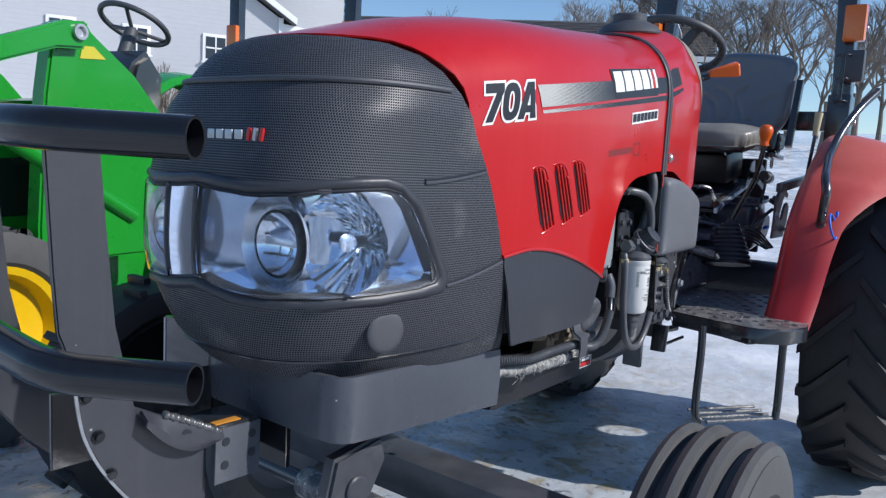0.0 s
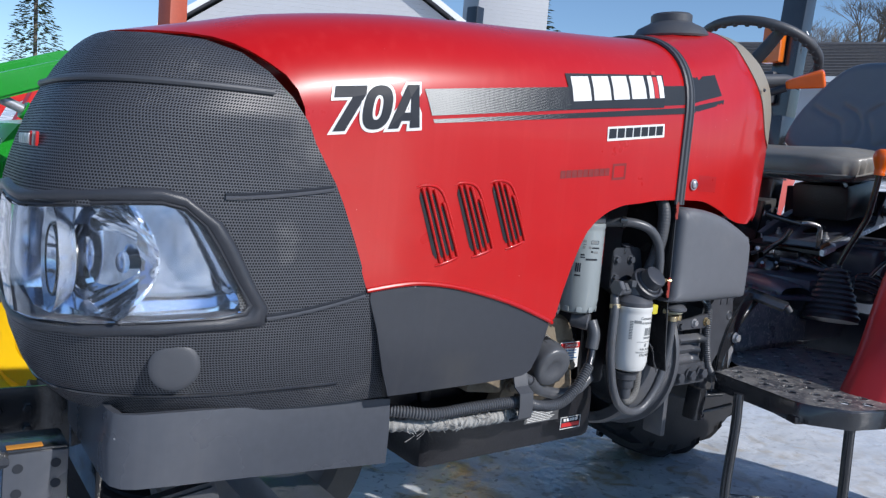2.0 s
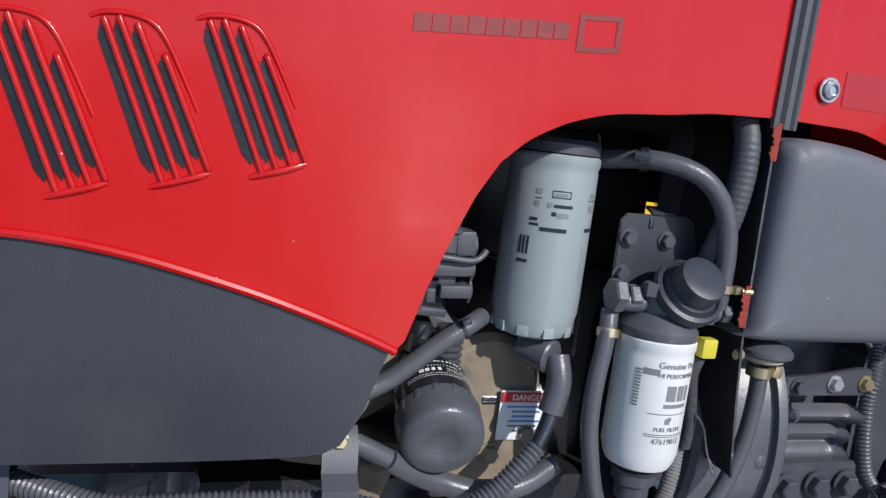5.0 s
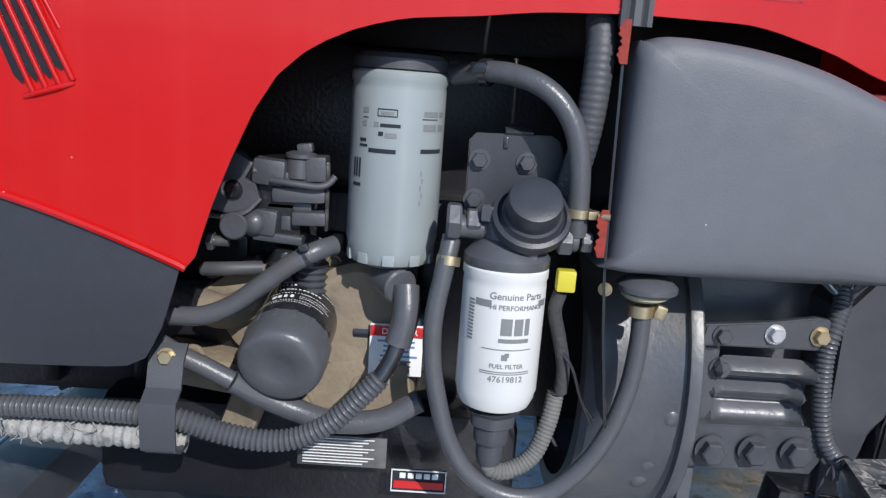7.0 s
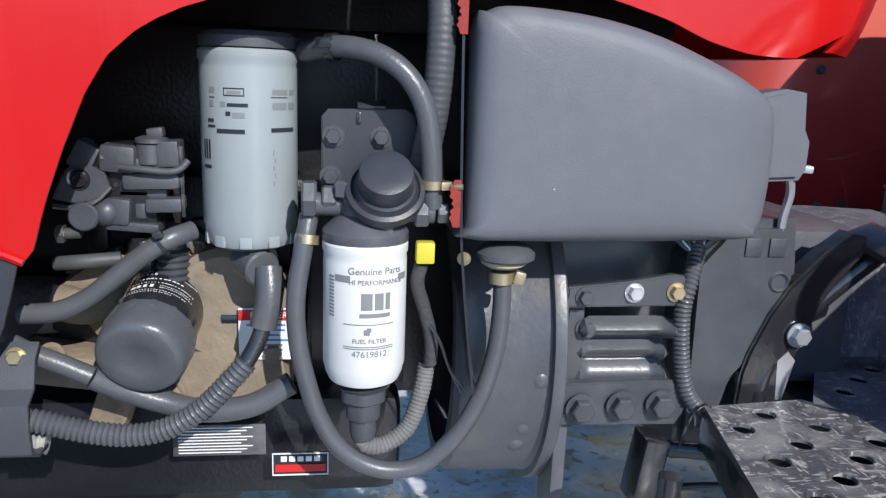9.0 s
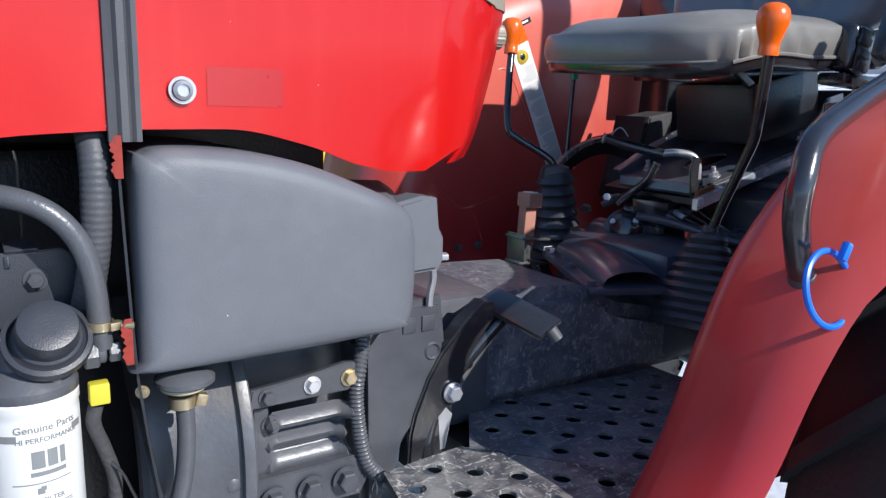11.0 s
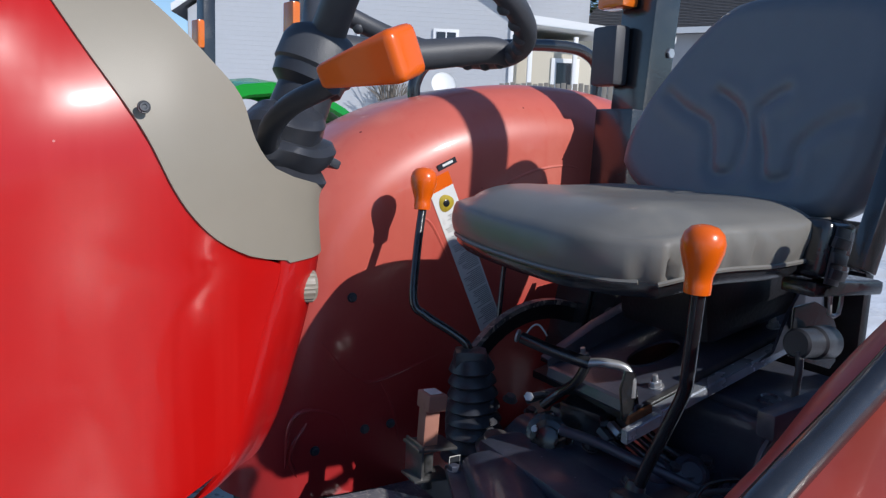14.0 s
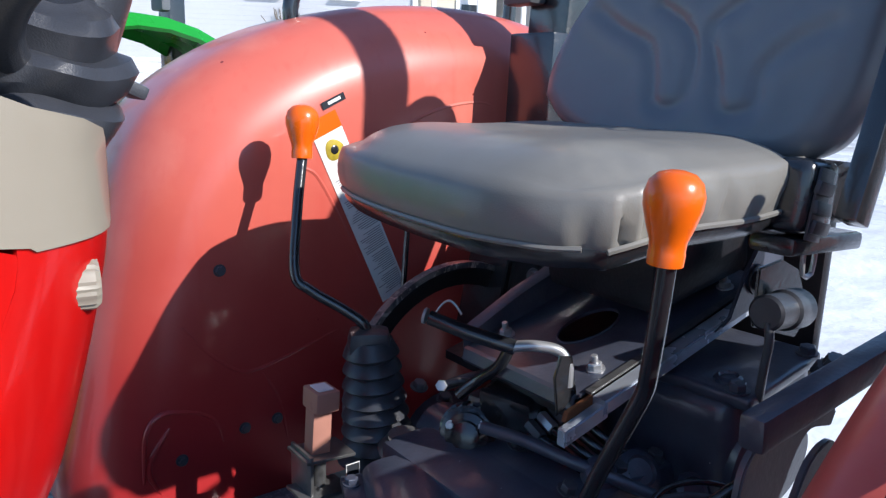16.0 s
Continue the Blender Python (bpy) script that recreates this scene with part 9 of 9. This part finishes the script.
# right wing: porch, upper storey
part("porch_wall", block((LW + 1.4, 2.0, 1.3), (2.8, 2.6, 2.9), bevel=0.01), CREAM, house, "cream porch wall")
part("porch_roof", prism([(LW - 0.1, 3.15), (LW + 5.4, 2.75), (LW + 5.4, 2.95), (LW - 0.1, 3.45)], 0.0, 4.5, 0.02), TRIM, house, "white porch roof edge")
part("upper_storey", block((LW + 2.1, 5.5, 4.0), (2.9, 3.0, 5.6), bevel=0.01), CLAP, house, "white upper storey")
for k in range(4):
    part("porch_post", block((LW + 0.6 + 1.5 * k, 0.25, 1.2), (0.14, 0.14, 3.2), bevel=0.01), TRIM, house)
part("door", block((LW + 1.9, 0.68, 1.1), (0.95, 0.06, 2.1), bevel=0.01), TRIM, house, "white porch door")
part("door_pane", block((LW + 1.9, 0.64, 1.5), (0.6, 0.03, 1.0), bevel=0), GLASSDARK, house)
part("dish_mount", rod((LW - 2.3, -0.6, 0.1), (LW - 2.3, -0.6, 0.9), 0.03), STEEL, house)
part("satellite_dish", lathe([(0.0, 0.0), (0.2, 0.03), (0.38, 0.11), (0.40, 0.12), (0.36, 0.10), (0, -0.02)], (LW - 2.3, -0.65, 1.0), (0.2, -1, 0.35), 28), TRIM, house, "white satellite dish")
ang = math.degrees(math.atan2(19.3 - 23.6, 16.2 - 7.0))
house.matrix_world = pose(7.0, 23.6, 2.15, 0, 0, ang)

# long grey-roofed shed
shed = thing("shed", "long outbuilding with a dark shingle roof", "barn")
part("wall", block((7, 3, 1.6), (14, 6, 3.4), bevel=0.02), SIDING, shed, "pale wall")
part("roof", prism([(-0.5, 3.0), (14.6, 3.0), (14.6, 3.2), (-0.5, 3.2)], -0.5, -0.3, 0.01), TRIM, shed)
rows = [[(x, y, z) for x in (-0.5, 3, 7, 11, 14.6)] for y, z in ((-0.5, 3.1), (3.0, 5.0), (6.5, 3.1))]
thicken(part("roof", grid(rows), SHINGLE, shed, "dark grey shingle roof", smooth=False), 0.15)
for k in range(12):
    part("shingle_course", block((7.05, -0.45 + 0.28 * k, 3.19 + 0.152 * k), (15.1, 0.06, 0.03), (28, 0, 0), 0.005), SHINGLE, shed)
ang2 = math.degrees(math.atan2(11.0 - 20.6, 27.5 - 22.3))
shed.matrix_world = pose(21.2, 21.4, 2.45, 0, 0, ang2)

# board fence
fence = thing("fence", "weathered grey board fence in front of the house", "fence")
for k in range(26):
    part("board", block((0.16 * k, 0, 0.7), (0.13, 0.03, 1.4 + 0.04 * (k % 3)), bevel=0.005), WOOD, fence)
for z in (0.35, 1.1):
    part("rail", block((2.0, 0.04, z), (4.2, 0.05, 0.1), bevel=0.005), WOOD, fence)
fence.matrix_world = pose(14.2, 16.9, rise(15, 16), 0, 0, -48)

# ---------------------------------------------------------------- trees


def bare_tree(seed, h):
    """A leafless tree: forked trunk, tapering limbs and a haze of twigs."""
    rnd = random.Random(seed)
    tr = thing("bare_tree", "leafless grey-brown deciduous tree", "tree", "bare trees behind the yard")
    trunk, crown = bmesh.new(), bmesh.new()

    def grow(p, d, L, r, depth, bm):
        mid = p + d * L * 0.5 + Vector((rnd.uniform(-1, 1), rnd.uniform(-1, 1), 0)) * L * 0.05
        q = p + d * L
        tube([p, mid, q], lambda s: r * (1 - 0.4 * s), 8 if not depth else 5 if depth < 4 else 3, 2 if depth < 4 else 1, bm=bm, caps=False)
        if depth >= 6:
            return
        for k in range(rnd.choice((2, 3, 3)) + (depth > 2)):
            nd = (d + Vector((rnd.uniform(-1, 1), rnd.uniform(-1, 1), rnd.uniform(-0.25, 0.6))) * 0.72).normalized()
            start = p.lerp(q, rnd.uniform(0.55, 1.0))
            grow(start, nd, L * rnd.uniform(0.55, 0.78), max(0.006, r * 0.55), depth + 1, crown)
    grow(Vector((0, 0, -0.3)), Vector((rnd.uniform(-0.05, 0.05), 0, 1)), h * 0.30, h * 0.018, 0, trunk)
    part("trunk", trunk, BARK, tr)
    part("crown", crown, BARK, tr)
    return tr


def polar(az, d):
    a = radians(az)
    return -0.5 + d * math.cos(a), -1.2 + d * math.sin(a)


ts = [bare_tree(k + 3, 9 + k) for k in range(3)]
spots = [(13.5, 30, 0.9), (17.5, 34, 1.0), (21.5, 38, 1.05), (9.5, 36, 1.0), (15.5, 42, 1.2), (24.5, 44, 1.1), (5.0, 33, 0.9), (19.5, 29, 0.7), (28, 52, 1.2), (38, 55, 1.2), (11.5, 27, 0.6), (1.0, 38, 1.0), *[(3 + 1.55 * k + 0.6 * math.sin(5 * k), 50 + 9 * math.sin(2.3 * k), 1.1 + 0.25 * math.sin(3.1 * k)) for k in range(18)]]
for k, (az, d, s) in enumerate(spots):
    x, y = polar(az, d)
    m = pose(x, y, rise(x, y), 0, 0, 47 * k)
    if k < 3:
        ts[k].matrix_world = m
        ts[k].scale = (s, s, s)
    else:
        c = copy_thing(ts[k % 3], m)
        c.scale = (s, s, s)


def conifer(seed, h, w, name="conifer"):
    rnd = random.Random(seed)
    tr = thing(name, "dark green conifer with ragged boughs", "tree", "conifers behind the house")
    part("trunk", rod((0, 0, -0.3), (0, 0, h * 0.9), 0.12), BARK, tr)
    bm = bmesh.new()
    for k in range(1500):
        t = rnd.random() ** 0.7
        z = h * (0.06 + 0.94 * (1 - t))
        r = w * t * (0.35 + 0.65 * rnd.random())
        a = rnd.uniform(0, 2 * math.pi)
        p = Vector((r * math.cos(a), r * math.sin(a), z + rnd.uniform(-0.15, 0.15)))
        L = 0.35 * (0.5 + rnd.random())
        out = Vector((math.cos(a + rnd.uniform(-0.6, 0.6)), math.sin(a + rnd.uniform(-0.6, 0.6)), rnd.uniform(-0.5, 0.15))).normalized()
        side = out.cross(Vector((0, 0, 1))).normalized() * L * 0.28
        up = Vector((0, 0, L * 0.12))
        v = [bm.verts.new(q) for q in (p, p + out * L * 0.5 + side, p + out * L, p + out * L * 0.5 - side, p + out * L * 0.5 + up)]
        for i in range(4):
            bm.faces.new((v[i], v[(i + 1) % 4], v[4]))
    part("crown", bm, NEEDLE, tr, smooth=False)
    return tr


c1 = conifer(1, 9, 2.4)
for k, (az, d, s) in enumerate(((47.3, 36, 0.95), (93, 34, 0.8), (98, 33, 0.75), (104, 35, 0.85), (88, 38, 0.8), (82, 40, 0.7), (110, 33, 0.8))):
    x, y = polar(az, d)
    m = pose(x, y, rise(x, y), 0, 0, 60 * k)
    c = c1 if k == 0 else copy_thing(c1, m)
    c.matrix_world = m
    c.scale = (s, s, s)
# shrub by the house
sh_b = thing("shrub", "bare brown shrub against the house wall", "shrub")
rnd = random.Random(9)
bm = bmesh.new()
for k in range(70):
    a = rnd.uniform(0, 6.28)
    p = Vector((rnd.uniform(-0.3, 0.3), rnd.uniform(-0.2, 0.2), 0))
    q = p + Vector((0.9 * math.cos(a) * rnd.random(), 0.5 * math.sin(a), rnd.uniform(0.8, 1.7)))
    tube([p, p.lerp(q, 0.5) + Vector((0, 0, 0.15)), q], 0.012, 4, 2, bm=bm, caps=False)
part("stems", bm, BARK, sh_b)
xs, ys = 12.6, 20.6
sh_b.matrix_world = pose(xs, ys, 2.15)
